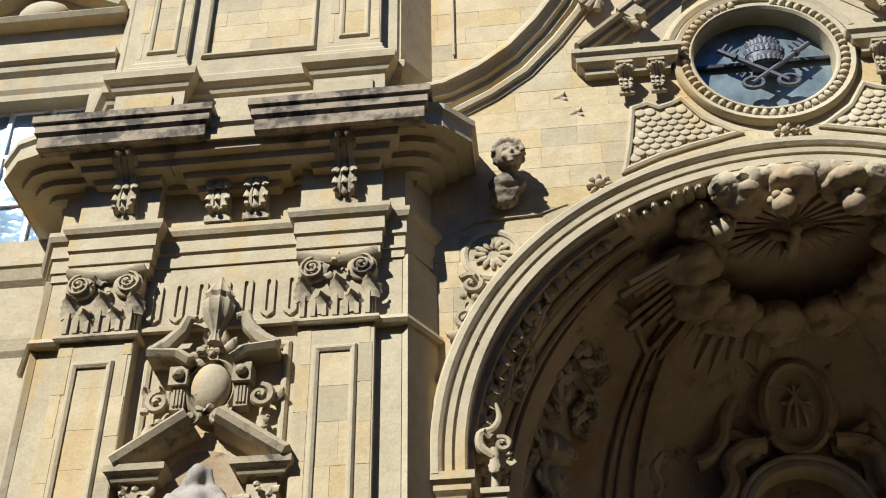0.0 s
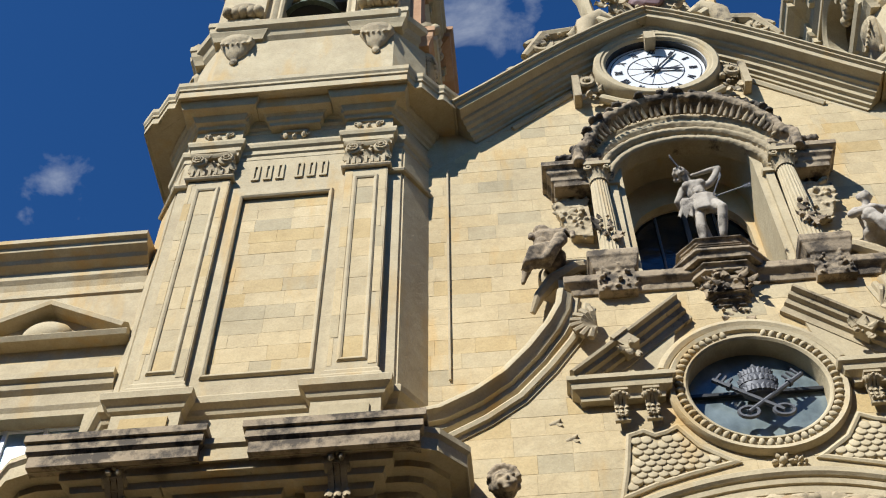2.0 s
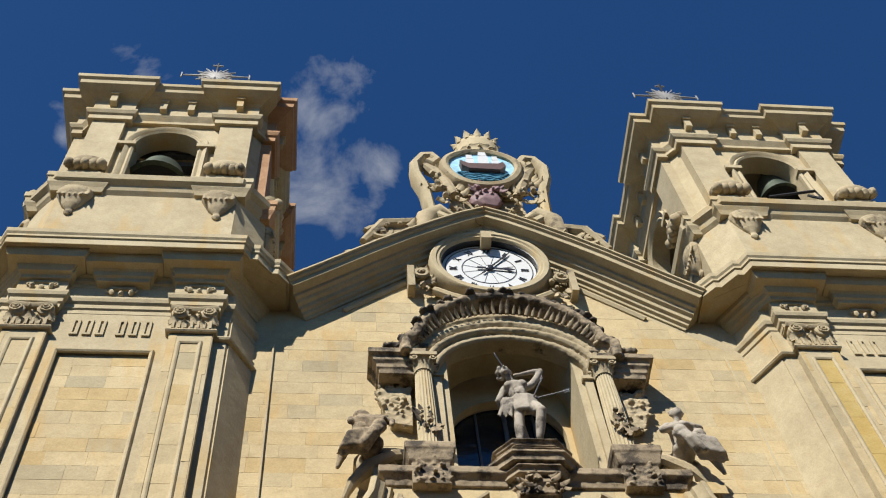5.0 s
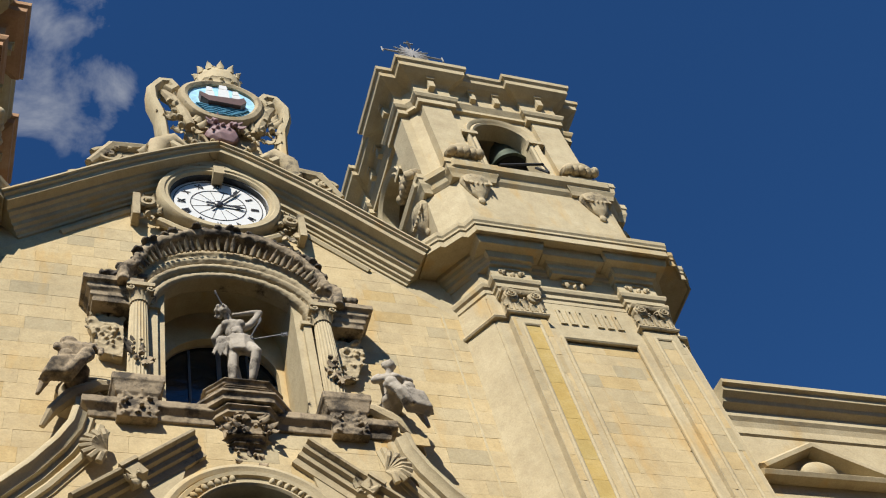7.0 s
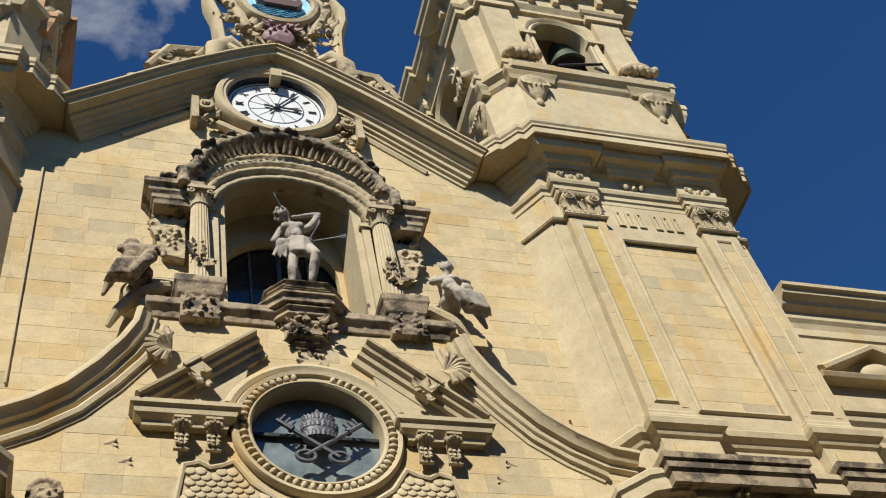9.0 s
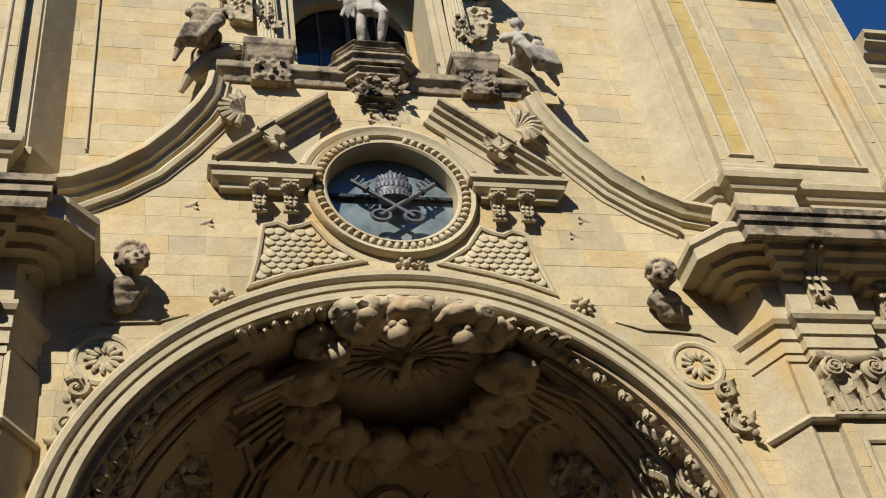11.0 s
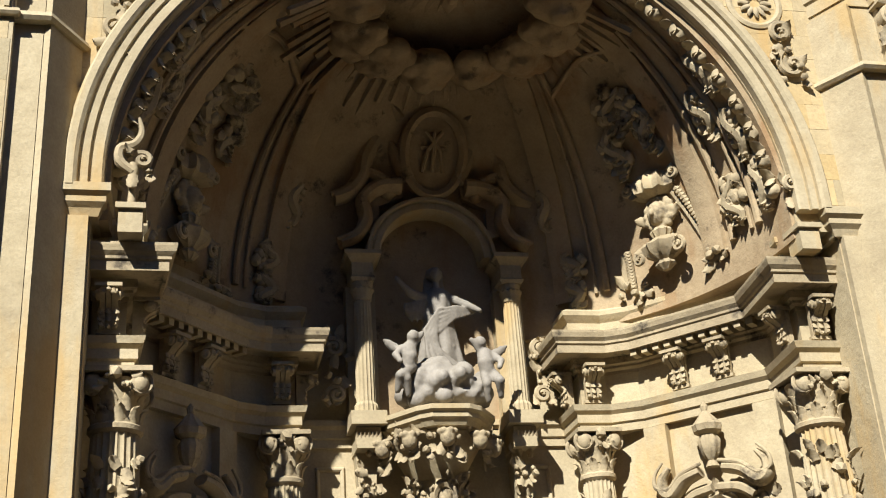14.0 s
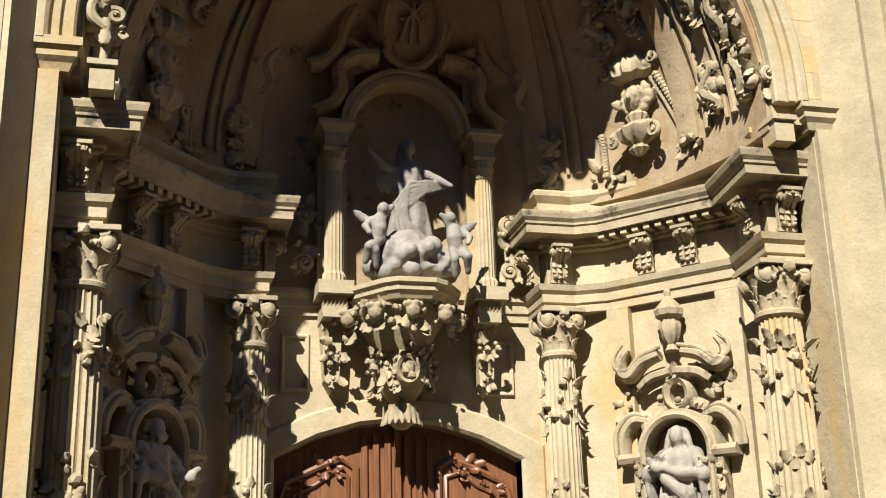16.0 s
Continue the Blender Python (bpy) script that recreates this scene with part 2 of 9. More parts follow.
def lathe(bm, prof, at, seg=20, sx=1.0, sy=1.0, flute=0, fl=0.0, m=None):
    """Turns (radius, height) pairs round the vertical through at."""
    rings = []
    for r, z in prof:
        ring = []
        for i in range(seg):
            a = 2 * math.pi * i / seg
            q = r * (1 - fl * abs(math.sin(a * flute / 2))) if flute else r
            v = Vector((q * math.cos(a) * sx, q * math.sin(a) * sy, z))
            if m:
                v = m @ v
            ring.append(bm.verts.new(v + Vector(at)))
        rings.append(ring)
    for a, b in zip(rings, rings[1:]):
        for i in range(seg):
            k = (i + 1) % seg
            bm.faces.new((a[i], a[k], b[k], b[i]))
    bm.faces.new(rings[0][::-1])
    bm.faces.new(rings[-1])


def slab(bm, outline, y0, y1, to=None):
    """A flat piece with the given outline (across, up) between two depths."""
    f = [bm.verts.new((a, y0, b)) for a, b in outline]
    k = [bm.verts.new((a, y1, b)) for a, b in outline]
    bm.faces.new(f)
    bm.faces.new(k[::-1])
    n = len(f)
    for i in range(n):
        j = (i + 1) % n
        bm.faces.new((f[i], k[i], k[j], f[j]))


def arc(cx, cz, r, a0, a1, n, rz=None):
    rz = rz or r
    return [(cx + r * math.cos(radians(a0 + (a1 - a0) * i / n)), cz + rz * math.sin(radians(a0 + (a1 - a0) * i / n))) for i in range(n + 1)]


def blob(bm, at, r, rnd, sub=2, amp=0.18, freq=2.5, m=None):
    """A lumpy carved boss; r may be three radii."""
    rr = Vector(r) if not isinstance(r, (int, float)) else Vector((r, r, r))
    res = bmesh.ops.create_icosphere(bm, subdivisions=sub, radius=1.0)
    off = Vector((rnd.uniform(-50, 50), rnd.uniform(-50, 50), rnd.uniform(-50, 50)))
    for v in res["verts"]:
        k = 1 + amp * noise.noise(v.co * freq + off)
        c = Vector((v.co.x * rr.x, v.co.y * rr.y, v.co.z * rr.z)) * k
        if m:
            c = m @ c
        v.co = c + Vector(at)


def tube(bm, pts, radii, seg=8, flat=1.0):
    """A round or flattened bar along points in space."""
    rings = []
    n = len(pts)
    pts = [Vector(p) for p in pts]
    for i, p in enumerate(pts):
        d = (pts[min(i + 1, n - 1)] - pts[max(i - 1, 0)]).normalized()
        u = d.cross(Vector((0, 1, 0)))
        if u.length < 1e-3:
            u = d.cross(Vector((1, 0, 0)))
        u.normalize()
        w = d.cross(u)
        r = radii[i] if not isinstance(radii, (int, float)) else radii
        rings.append([bm.verts.new(p + u * (r * math.cos(2 * math.pi * j / seg)) + w * (r * flat * math.sin(2 * math.pi * j / seg))) for j in range(seg)])
    for a, b in zip(rings, rings[1:]):
        for j in range(seg):
            k = (j + 1) % seg
            bm.faces.new((a[j], a[k], b[k], b[j]))
    bm.faces.new(rings[0][::-1])
    bm.faces.new(rings[-1])


def flow(bm, pts, radii, seg=10, flat=1.0, step=5):
    """A tube along a soft curve through the points."""
    n = len(pts)
    q = [Vector(p) for p in pts]
    rr = [radii] * n if isinstance(radii, (int, float)) else list(radii)
    out, ro = [], []
    for i in range(n - 1):
        a, b, c, d = q[max(i - 1, 0)], q[i], q[i + 1], q[min(i + 2, n - 1)]
        for k in range(step):
            t = k / step
            out.append(0.5 * (2 * b + (c - a) * t + (2 * a - 5 * b + 4 * c - d) * t * t + (3 * b - a - 3 * c + d) * t ** 3))
            ro.append(rr[i] + (rr[i + 1] - rr[i]) * t)
    tube(bm, out + [q[-1]], ro + [rr[-1]], seg, flat)


def spiral(cx, cz, r0, r1, a0, turns, n=26):
    """Points (across, up) of a volute that winds from r0 in to r1."""
    out = []
    for i in range(n + 1):
        k = i / n
        r = r0 + (r1 - r0) * k ** 0.8
        a = radians(a0) + 2 * math.pi * turns * k
        out.append((cx + r * math.cos(a), cz + r * math.sin(a)))
    return out


def volute(bm, cx, y, cz, r, a0=90, turns=1.9, hand=1, w=None, depth=0.1, m=None):
    """A carved spiral on the front, with a boss at its eye."""
    w = w or r * 0.16
    pts = spiral(0, 0, r * 0.9, r * 0.14, a0, turns)
    pp = [(cx + hand * a, y - depth * (0.4 + 0.6 * i / len(pts)), cz + b) for i, (a, b) in enumerate(pts)]
    if m:
        pp = [m @ Vector(q) for q in pp]
    tube(bm, pp, [w * (1 - 0.35 * i / len(pp)) for i in range(len(pp))], 6)
    c = Vector((cx, y - depth, cz))
    if m:
        c = m @ c
    blob(bm, c, r * 0.16, random.Random(3), 1, 0.0)


def leaf(bm, base, up, out, length, width, curl=0.6, lobes=4, thick=0.03):
    """An acanthus leaf that rises from base along up and curls over towards out."""
    up, out = Vector(up).normalized(), Vector(out).normalized()
    side = up.cross(out).normalized()
    base = Vector(base)
    n = lobes * 3
    rows = []
    for i in range(n + 1):
        k = i / n
        a = curl * 2.6 * k ** 2
        c = base + up * (length * (k - 0.25 * curl * k ** 3)) + out * (length * 0.42 * curl * k ** 2.2) - up * (length * 0.22 * curl * max(0, k - 0.75) * 4 * (k - 0.75))
        w = width * 0.5 * (math.sin(math.pi * min(0.98, 0.22 + 0.78 * k)) ** 0.6) * (0.72 + 0.28 * abs(math.cos(math.pi * lobes * k)))
        row = [c - side * w + out * (-0.10 * width), c - side * w * 0.5 + out * 0.04 * width, c + out * 0.10 * width, c + side * w * 0.5 + out * 0.04 * width, c + side * w + out * (-0.10 * width)]
        rows.append(row)
    back = [[p - out * thick for p in r] for r in rows]
    vf = [[bm.verts.new(p) for p in r] for r in rows]
    vb = [[bm.verts.new(p) for p in r] for r in back]
    for i in range(n):
        for j in range(4):
            bm.faces.new((vf[i][j], vf[i][j + 1], vf[i + 1][j + 1], vf[i + 1][j]))
            bm.faces.new((vb[i][j], vb[i + 1][j], vb[i + 1][j + 1], vb[i][j + 1]))
        for j in (0, 4):
            bm.faces.new((vf[i][j], vf[i + 1][j], vb[i + 1][j], vb[i][j]))
    bm.faces.new(vf[0] + vb[0][::-1])
    bm.faces.new(vf[-1] + vb[-1][::-1])


def foliage(bm, at, w, h, n, rnd, out=(0, -1, 0), size=0.2):
    """A patch of carved leaves and fruit, w wide and h high, standing off a face."""
    out = Vector(out).normalized()
    side = Vector((0, 0, 1)).cross(out).normalized()
    for i in range(n):
        a, b = rnd.uniform(-0.5, 0.5), rnd.uniform(-0.5, 0.5)
        p = Vector(at) + side * (a * w) + Vector((0, 0, b * h))
        s = size * rnd.uniform(0.7, 1.3)
        if i % 3 == 2:
            blob(bm, p + out * s * 0.3, (s * 0.32, s * 0.32, s * 0.32), rnd, 1, 0.25)
        else:
            an = math.atan2(b * h + 0.001, a * w) + rnd.uniform(-0.5, 0.5)
            leaf(bm, p, side * math.cos(an) + Vector((0, 0, math.sin(an))), out, s * 1.3, s * 0.8, rnd.uniform(0.5, 1.0), 3, s * 0.12)


def ashlar(parent, x0, x1, z0, z1, y, seed, course=0.42, widths=(0.62, 0.8, 0.95, 1.15), clip=None, limit=300, name="stone_block", mat=None):
    """Courses of dressed blocks with open joints, each its own piece; past the limit they are joined."""
    rnd = random.Random(seed)
    cache = {}
    made = []
    z = z0
    while z < z1 - 0.05:
        hh = min(course * rnd.choice((0.92, 1.0, 1.0, 1.1)), z1 - z)
        x = x0 - rnd.uniform(0, 0.6)
        while x < x1:
            w = rnd.choice(widths)
            a, b = max(x, x0), min(x + w, x1)
            x += w
            if b - a < 0.08:
                continue
            poly = [(a, z), (b, z), (b, z + hh), (a, z + hh)]
            if clip:
                poly = clip(poly)
            if len(poly) < 3:
                continue
            made.append((poly, rnd.uniform(-0.006, 0.008)))
        z += hh
    rest = [[], []]
    for i, (poly, jit) in enumerate(made):
        cx, cz = sum(p[0] for p in poly) / len(poly), sum(p[1] for p in poly) / len(poly)
        loc = [(p[0] - cx, p[1] - cz) for p in poly]

        def inset(d):
            return [(a - math.copysign(min(d, abs(a)), a), b - math.copysign(min(d, abs(b)), b)) for a, b in loc]
        o, f = inset(0.001), inset(0.0035)
        n = len(loc)
        verts = [(a, 0.02, b) for a, b in o] + [(a, -0.006 - 0.45 * jit, b) for a, b in o] + [(a, -0.0085 - 0.45 * jit, b) for a, b in f]
        faces = [tuple(range(2 * n, 3 * n))]
        for j in range(n):
            k = (j + 1) % n
            faces.append((j, k, n + k, n + j))
            faces.append((n + j, n + k, 2 * n + k, 2 * n + j))
        if i >= limit:
            s = len(rest[0])
            rest[0] += [(v[0] + cx, v[1] + y, v[2] + cz) for v in verts]
            rest[1] += [tuple(q + s for q in fc) for fc in faces]
            continue
        key = (n, tuple((round(a, 2), round(b, 2)) for a, b in loc), round(jit, 3))
        if key not in cache:
            me = bpy.data.meshes.new(name)
            me.from_pydata(verts, [], faces)
            me.materials.append(mat or BLOCK)
            cache[key] = me
        ob = new(name, cache[key])
        ob.location = (cx, y, cz)
        ob.parent = parent
        if parent.type == 'EMPTY':
            ob.matrix_parent_inverse = Matrix.Translation(-Vector(parent.location))
    if rest[0]:
        me = bpy.data.meshes.new("block_courses")
        me.from_pydata(rest[0], [], rest[1])
        me.materials.append(BLOCK)
        ob = new("block_courses", me)
        ob.parent = parent
        if parent.type == 'EMPTY':
            ob.matrix_parent_inverse = Matrix.Translation(-Vector(parent.location))
        tagged(ob, kind="stuff")


def cut(poly, px, pz, nx, nz):
    """The part of a polygon on the side of a line to which (nx, nz) points."""
    out = []
    for i in range(len(poly)):
        a, b = poly[i], poly[(i + 1) % len(poly)]
        da = (a[0] - px) * nx + (a[1] - pz) * nz
        db = (b[0] - px) * nx + (b[1] - pz) * nz
        if da >= 0:
            out.append(a)
        if da * db < 0:
            t = da / (da - db)
            out.append((a[0] + (b[0] - a[0]) * t, a[1] + (b[1] - a[1]) * t))
    return out


def cut_disc(poly, cx, cz, r):
    """The part of a block outside a round opening."""
    if not poly:
        return poly
    mx, mz = sum(p[0] for p in poly) / len(poly) - cx, sum(p[1] for p in poly) / len(poly) - cz
    d = math.hypot(mx, mz) or 1
    return cut(poly, cx + mx / d * r, cz + mz / d * r, mx / d, mz / d)


def fused(ob, voxel=0.02):
    """Carved shapes of one part, grown into one skin."""
    r = ob.modifiers.new("skin", 'REMESH')
    r.mode, r.voxel_size, r.use_smooth_shade = 'VOXEL', voxel, True
    return ob


# ---- ground ----
bm = bmesh.new()
for a, b in ((-1, -1), (1, -1), (1, 1), (-1, 1)):
    bm.verts.new((a * 1500, b * 1500, 0))
bm.faces.new(bm.verts)
tagged(part("ground", bm, PAVE), "pale stone paving in front of the church", "ground", kind="structure")

# unseen walls close the street behind the eye, to block sky and bounced light
street = thing("street_light_blockers", (0, -27, 0), "unseen plain walls across the street that hold back sky and bounced light", "building", kind="structure")
part("blocker_wall", new_box(-46, 46, -40, -27, 0, 25), PLASTER, street)
part("blocker_wall", new_box(-40, -19, -27, -2, 0, 16), PLASTER, street)
part("blocker_wall", new_box(19, 40, -27, -2, 0, 24), PLASTER, street)

# ---- the middle wall of the front ----
ARCH_Z, ARCH_R = 9.5, 4.85
WEST = 1.10      # the west half of the arch spreads wider
OC_Z, OC_R = 16.87, 1.20
CURVE = [(6.1, 16.62), (5.55, 16.72), (4.95, 17.05), (4.4, 17.5), (3.9, 18.12), (3.5, 18.75), (3.27, 19.25), (3.2, 19.65)]
RAKE = [(5.15, 27.05), (4.4, 27.7), (3.7, 28.33), (2.95, 29.0), (2.2, 29.62), (1.3, 30.3), (0.6, 30.78), (0.0, 31.1)]


def both(fn):
    for s in (1, -1):
        fn(s)


def mir(pts, s):
    return [(s * a, b) for a, b in pts]


wall = thing("wall_portal", (0, 0.3, 0), "warm sandstone ashlar front wall round the great arch", "wall", kind="structure")
for s in (1, -1):
    bm = bmesh.new()
    rx = ARCH_R if s > 0 else ARCH_R * WEST
    o = [(5.5, 0.0), (5.5, 8.95), (rx, 8.95), (rx, ARCH_Z)] + arc(0, ARCH_Z, rx, 0, 90, 28, ARCH_R)[1:] + arc(0, OC_Z, OC_R, -90, 90, 28) + [(0, 20.3), (3.2, 20.3)] + CURVE[::-1] + [(6.1, 0)]
    slab(bm, mir(o, s), 0.3, 0.92)
    bm.normal_update()
    bmesh.ops.triangulate(bm, faces=[f for f in bm.faces if len(f.verts) > 4])
    part("wall_half", bm, SAND, wall)

upper = thing("wall_gable", (0, 0.95, 16), "upper front wall of patched yellow and grey ashlar", "wall", kind="structure")
for s in (1, -1):
    bm = bmesh.new()
    o = [(0, 18.6), (1.7, 18.6), (1.7, 15.6), (6.3, 15.6), (6.3, 27.0)] + RAKE + arc(0, 24.25, 1.5, 90, 0, 16) + [(1.5, 20.4), (0, 20.4)]
    slab(bm, mir(o, s), 0.95, 1.5)
    bm.normal_update()
    bmesh.ops.triangulate(bm, faces=[f for f in bm.faces if len(f.verts) > 4])
    part("wall_half", bm, SAND, upper)

# archivolt of the great arch
arch = thing("archivolt", (0, 0.3, ARCH_Z), "moulded sandstone archivolt of the great portal arch", "arch", kind="structure")


def arch_line(r, z0, n=36):
    return [(r, z0)] + arc(0, ARCH_Z, r, 0, 90, n) + arc(0, ARCH_Z, r * WEST, 90, 180, n, r)[1:] + [(-r * WEST, z0)]


bm = bmesh.new()
sweep(bm, arch_line(4.86, 9.25), [(0, -0.25), (0, 0.13), (0.03, 0.16), (0.16, 0.16), (0.17, 0.12), (0.20, 0.12), (0.21, 0.18), (0.30, 0.19), (0.31, 0.15), (0.34, 0.15), (0.35, 0.21), (0.40, 0.25), (0.49, 0.25), (0.52, 0.22), (0.53, 0.15), (0.55, 0.15), (0.55, -0.25)], to=front_at(0.3))
part("moulding", bm, SAND, arch)
# inner order, set back
bm = bmesh.new()
sweep(bm, arch_line(4.9, 8.95, 32), [(0, -0.75), (0, -0.26), (0.2, -0.26), (0.2, -0.75)], to=front_at(0.3))
part("inner_order", bm, CARVED, arch, smooth=True)

# curved copings that sweep from the towers to the upper niche
for s in (1, -1):
    cop = thing("curved_coping", (s * 4.4, 0.3, 17), "sweeping concave moulded stone coping", "coping", "curved copings", kind="structure")
    bm = bmesh.new()
    pts = [(s * a, b) for a, b in (CURVE if s < 0 else CURVE[::-1])]
    # to the right of the way must be the upper, outer side
    pr = [(0.06, -0.62), (0.06, 0.30), (0.0, 0.34), (-0.06, 0.34), (-0.10, 0.26), (-0.22, 0.20), (-0.24, 0.10), (-0.34, 0.10), (-0.38, 0.05), (-0.38, -0.1)]
    pts = [(s * a, b) for a, b in CURVE]
    if s > 0:
        pr = [(o, h) for o, h in pr]
    else:
        pr = [(-o, h) for o, h in pr]
    sweep(bm, pts, pr, to=front_at(0.3))
    part("upper_moulding", bm, SAND, cop, smooth=True)
    bm = bmesh.new()
    low = [(s * (a - 0.42 * k), b - 0.50 * k2) for (a, b), k, k2 in zip(CURVE[1:], (0.3, 0.45, 0.6, 0.75, 0.9, 1.0, 1.05), (1.0, 0.9, 0.85, 0.7, 0.6, 0.5, 0.5))]
    q = [(0.03, -0.1), (0.03, 0.10), (-0.02, 0.14), (-0.10, 0.12), (-0.12, 0.05), (-0.2, 0.04), (-0.2, -0.1)]
    sweep(bm, low, q if s > 0 else [(-o, h) for o, h in q], to=front_at(0.3))
    part("lower_moulding", bm, SAND, cop, smooth=True)

# ---- gable ----
gable = thing("gable_cornice", (0, 0.95, 27), "raking moulded sandstone gable cornice", "cornice", kind="structure")
for s in (1, -1):
    bm = bmesh.new()
    pts = [(s * a, b) for a, b in RAKE]
    pr = [(0.10, -0.5), (0.10, 0.86), (0.07, 0.95), (0.02, 0.95), (0.0, 0.88), (-0.05, 0.88), (-0.07, 0.80), (-0.19, 0.78), (-0.21, 0.52), (-0.28, 0.50), (-0.30, 0.40), (-0.37, 0.36), (-0.40, 0.26), (-0.50, 0.24), (-0.52, 0.15), (-0.60, 0.14), (-0.62, 0.06), (-0.70, 0.05), (-0.70, -0.05)]
    sweep(bm, pts, pr if s > 0 else [(-o, h) for o, h in pr], to=front_at(0.95))
    part("raking_moulding", bm, SAND, gable, smooth=True)
    bm = bmesh.new()
    q = [(-0.86, -0.05), (-0.86, 0.07), (-0.92, 0.10), (-1.0, 0.05), (-1.0, -0.05)]
    low = [(s * a, b) for a, b in RAKE[1:-1]]
    sweep(bm, low, q if s > 0 else [(-o, h) for o, h in q], to=front_at(0.95))
    part("string_moulding", bm, SAND, gable, smooth=True)
bm = bmesh.new()
box(bm, -0.14, 0.14, 0.35, 1.0, 30.02, 30.38)
part("keystone", bm, CARVED, gable)

# ---- church body behind the front, unseen, added to block light ----
body = thing("church_body", (0, 16, 0), "unseen plain nave walls and roof that stop light behind the front", "building", kind="structure")
part("nave_wall", new_box(-11, 11, 6.9, 34, 0, 22), SAND, body)
bm = bmesh.new()
for yy in (3.55, 34):
    for a, b in ((-5.2, 21.5), (5.2, 21.5), (5.2, 26.6), (0, 30.6), (-5.2, 26.6)):
        bm.verts.new((a, yy, b))
bm.verts.ensure_lookup_table()
v = bm.verts
bm.faces.new(v[0:5])
bm.faces.new(v[5:10][::-1])
for i in range(5):
    j = (i + 1) % 5
    bm.faces.new((v[i], v[j], v[5 + j], v[5 + i]))
part("nave_roof", bm, SAND, body)
# black box, painted shade behind the openings of the front
part("interior_shade_box", new_box(-4.8, 4.8, 3.6, 6.6, 15.6, 21.4), DARK, body)

# ---- towers ----
TC = 8.95


def chamfer(hf, yf, hs, yc, back=7.2):
    """Half-octagon plan: front half width and depth, side half width, where the side starts."""
    return [(-hs, back), (-hs, yc), (-hf, yf), (hf, yf), (hs, yc), (hs, back)]


def shift(pts, dx):
    return [(a + dx, b) for a, b in pts]


def prism(bm, pts, z0, z1):
    lo = [bm.verts.new((a, b, z0)) for a, b in pts]
    hi = [bm.verts.new((a, b, z1)) for a, b in pts]
    bm.faces.new(lo[::-1])
    bm.faces.new(hi)
    n = len(pts)
    for i in range(n):
        j = (i + 1) % n
        bm.faces.new((lo[i], lo[j], hi[j], hi[i]))


def ring_frame(bm, x0, x1, z0, z1, y, w=0.07, h=0.05):
    """A raised picture-frame moulding on a face at y."""
    sweep(bm, [(x0, z0), (x1, z0), (x1, z1), (x0, z1)], [(-w, -0.02), (-w, h * 0.6), (-w * 0.6, h), (-w * 0.3, h), (0, h * 0.4), (0, -0.02)], True, front_at(y))


def ionic_capital(bm, x0, x1, y, z0, z1, rnd, deep=0.3):
    """Composite capital: bell, two rows of leaves, two volutes, abacus and a flower."""
    w, h = x1 - x0, z1 - z0
    c = (x0 + x1) / 2
    box(bm, x0 + 0.03, x1 - 0.03, y - 0.03, y + deep, z0, z1 - 0.08 * h)
    sweep(bm, [(x0, y + deep), (x0, y), (x1, y), (x1, y + deep)], [(0.0, z0 - 0.10), (0.06, z0 - 0.10), (0.09, z0 - 0.06), (0.07, z0), (0.0, z0)])
    for k in range(7):
        box(bm, x0 + w * (k + 0.2) / 7, x0 + w * (k + 0.62) / 7, y - 0.08, y, z0 + 0.02, z0 + 0.36 * h)
    for k in (0.32, 0.72):
        leaf(bm, (x0 + w * k, y - 0.03, z0 + 0.06 * h), (0, 0, 1), (0, -1, 0), 0.36 * h, 0.30 * w, 1.0, 4, 0.03)
    for k in (0.06, 0.52, 0.95):
        leaf(bm, (x0 + w * k, y - 0.03, z0 + 0.28 * h), (0, 0, 1), (0, -1, 0), 0.40 * h, 0.30 * w, 1.0, 4, 0.03)
    for sgn, vx in ((1, x0 + 0.17 * w), (-1, x1 - 0.17 * w)):
        lathe(bm, [(0.20 * w, -0.1), (0.20 * w, 0.06), (0.16 * w, 0.09)], (vx, y - 0.04, z0 + 0.74 * h), 20, m=Matrix.Rotation(radians(90), 4, 'X'))
        volute(bm, vx, y - 0.10, z0 + 0.74 * h, 0.20 * w, 90, 2.2, sgn, 0.026 * w, 0.09)
    top = [(x0 - 0.05, z1 - 0.02), (x0 + 0.25 * w, z1 - 0.1 * h), (c, z1 - 0.13 * h), (x1 - 0.25 * w, z1 - 0.1 * h), (x1 + 0.05, z1 - 0.02)]
    sweep(bm, top, [(0.06, -0.2), (0.06, 0.12), (0, 0.17), (-0.05, 0.17), (-0.05, -0.2)], to=front_at(y))
    foliage(bm, (c, y - 0.1, z0 + 0.76 * h), 0.34 * w, 0.2 * h, 7, rnd, size=0.12 * w)


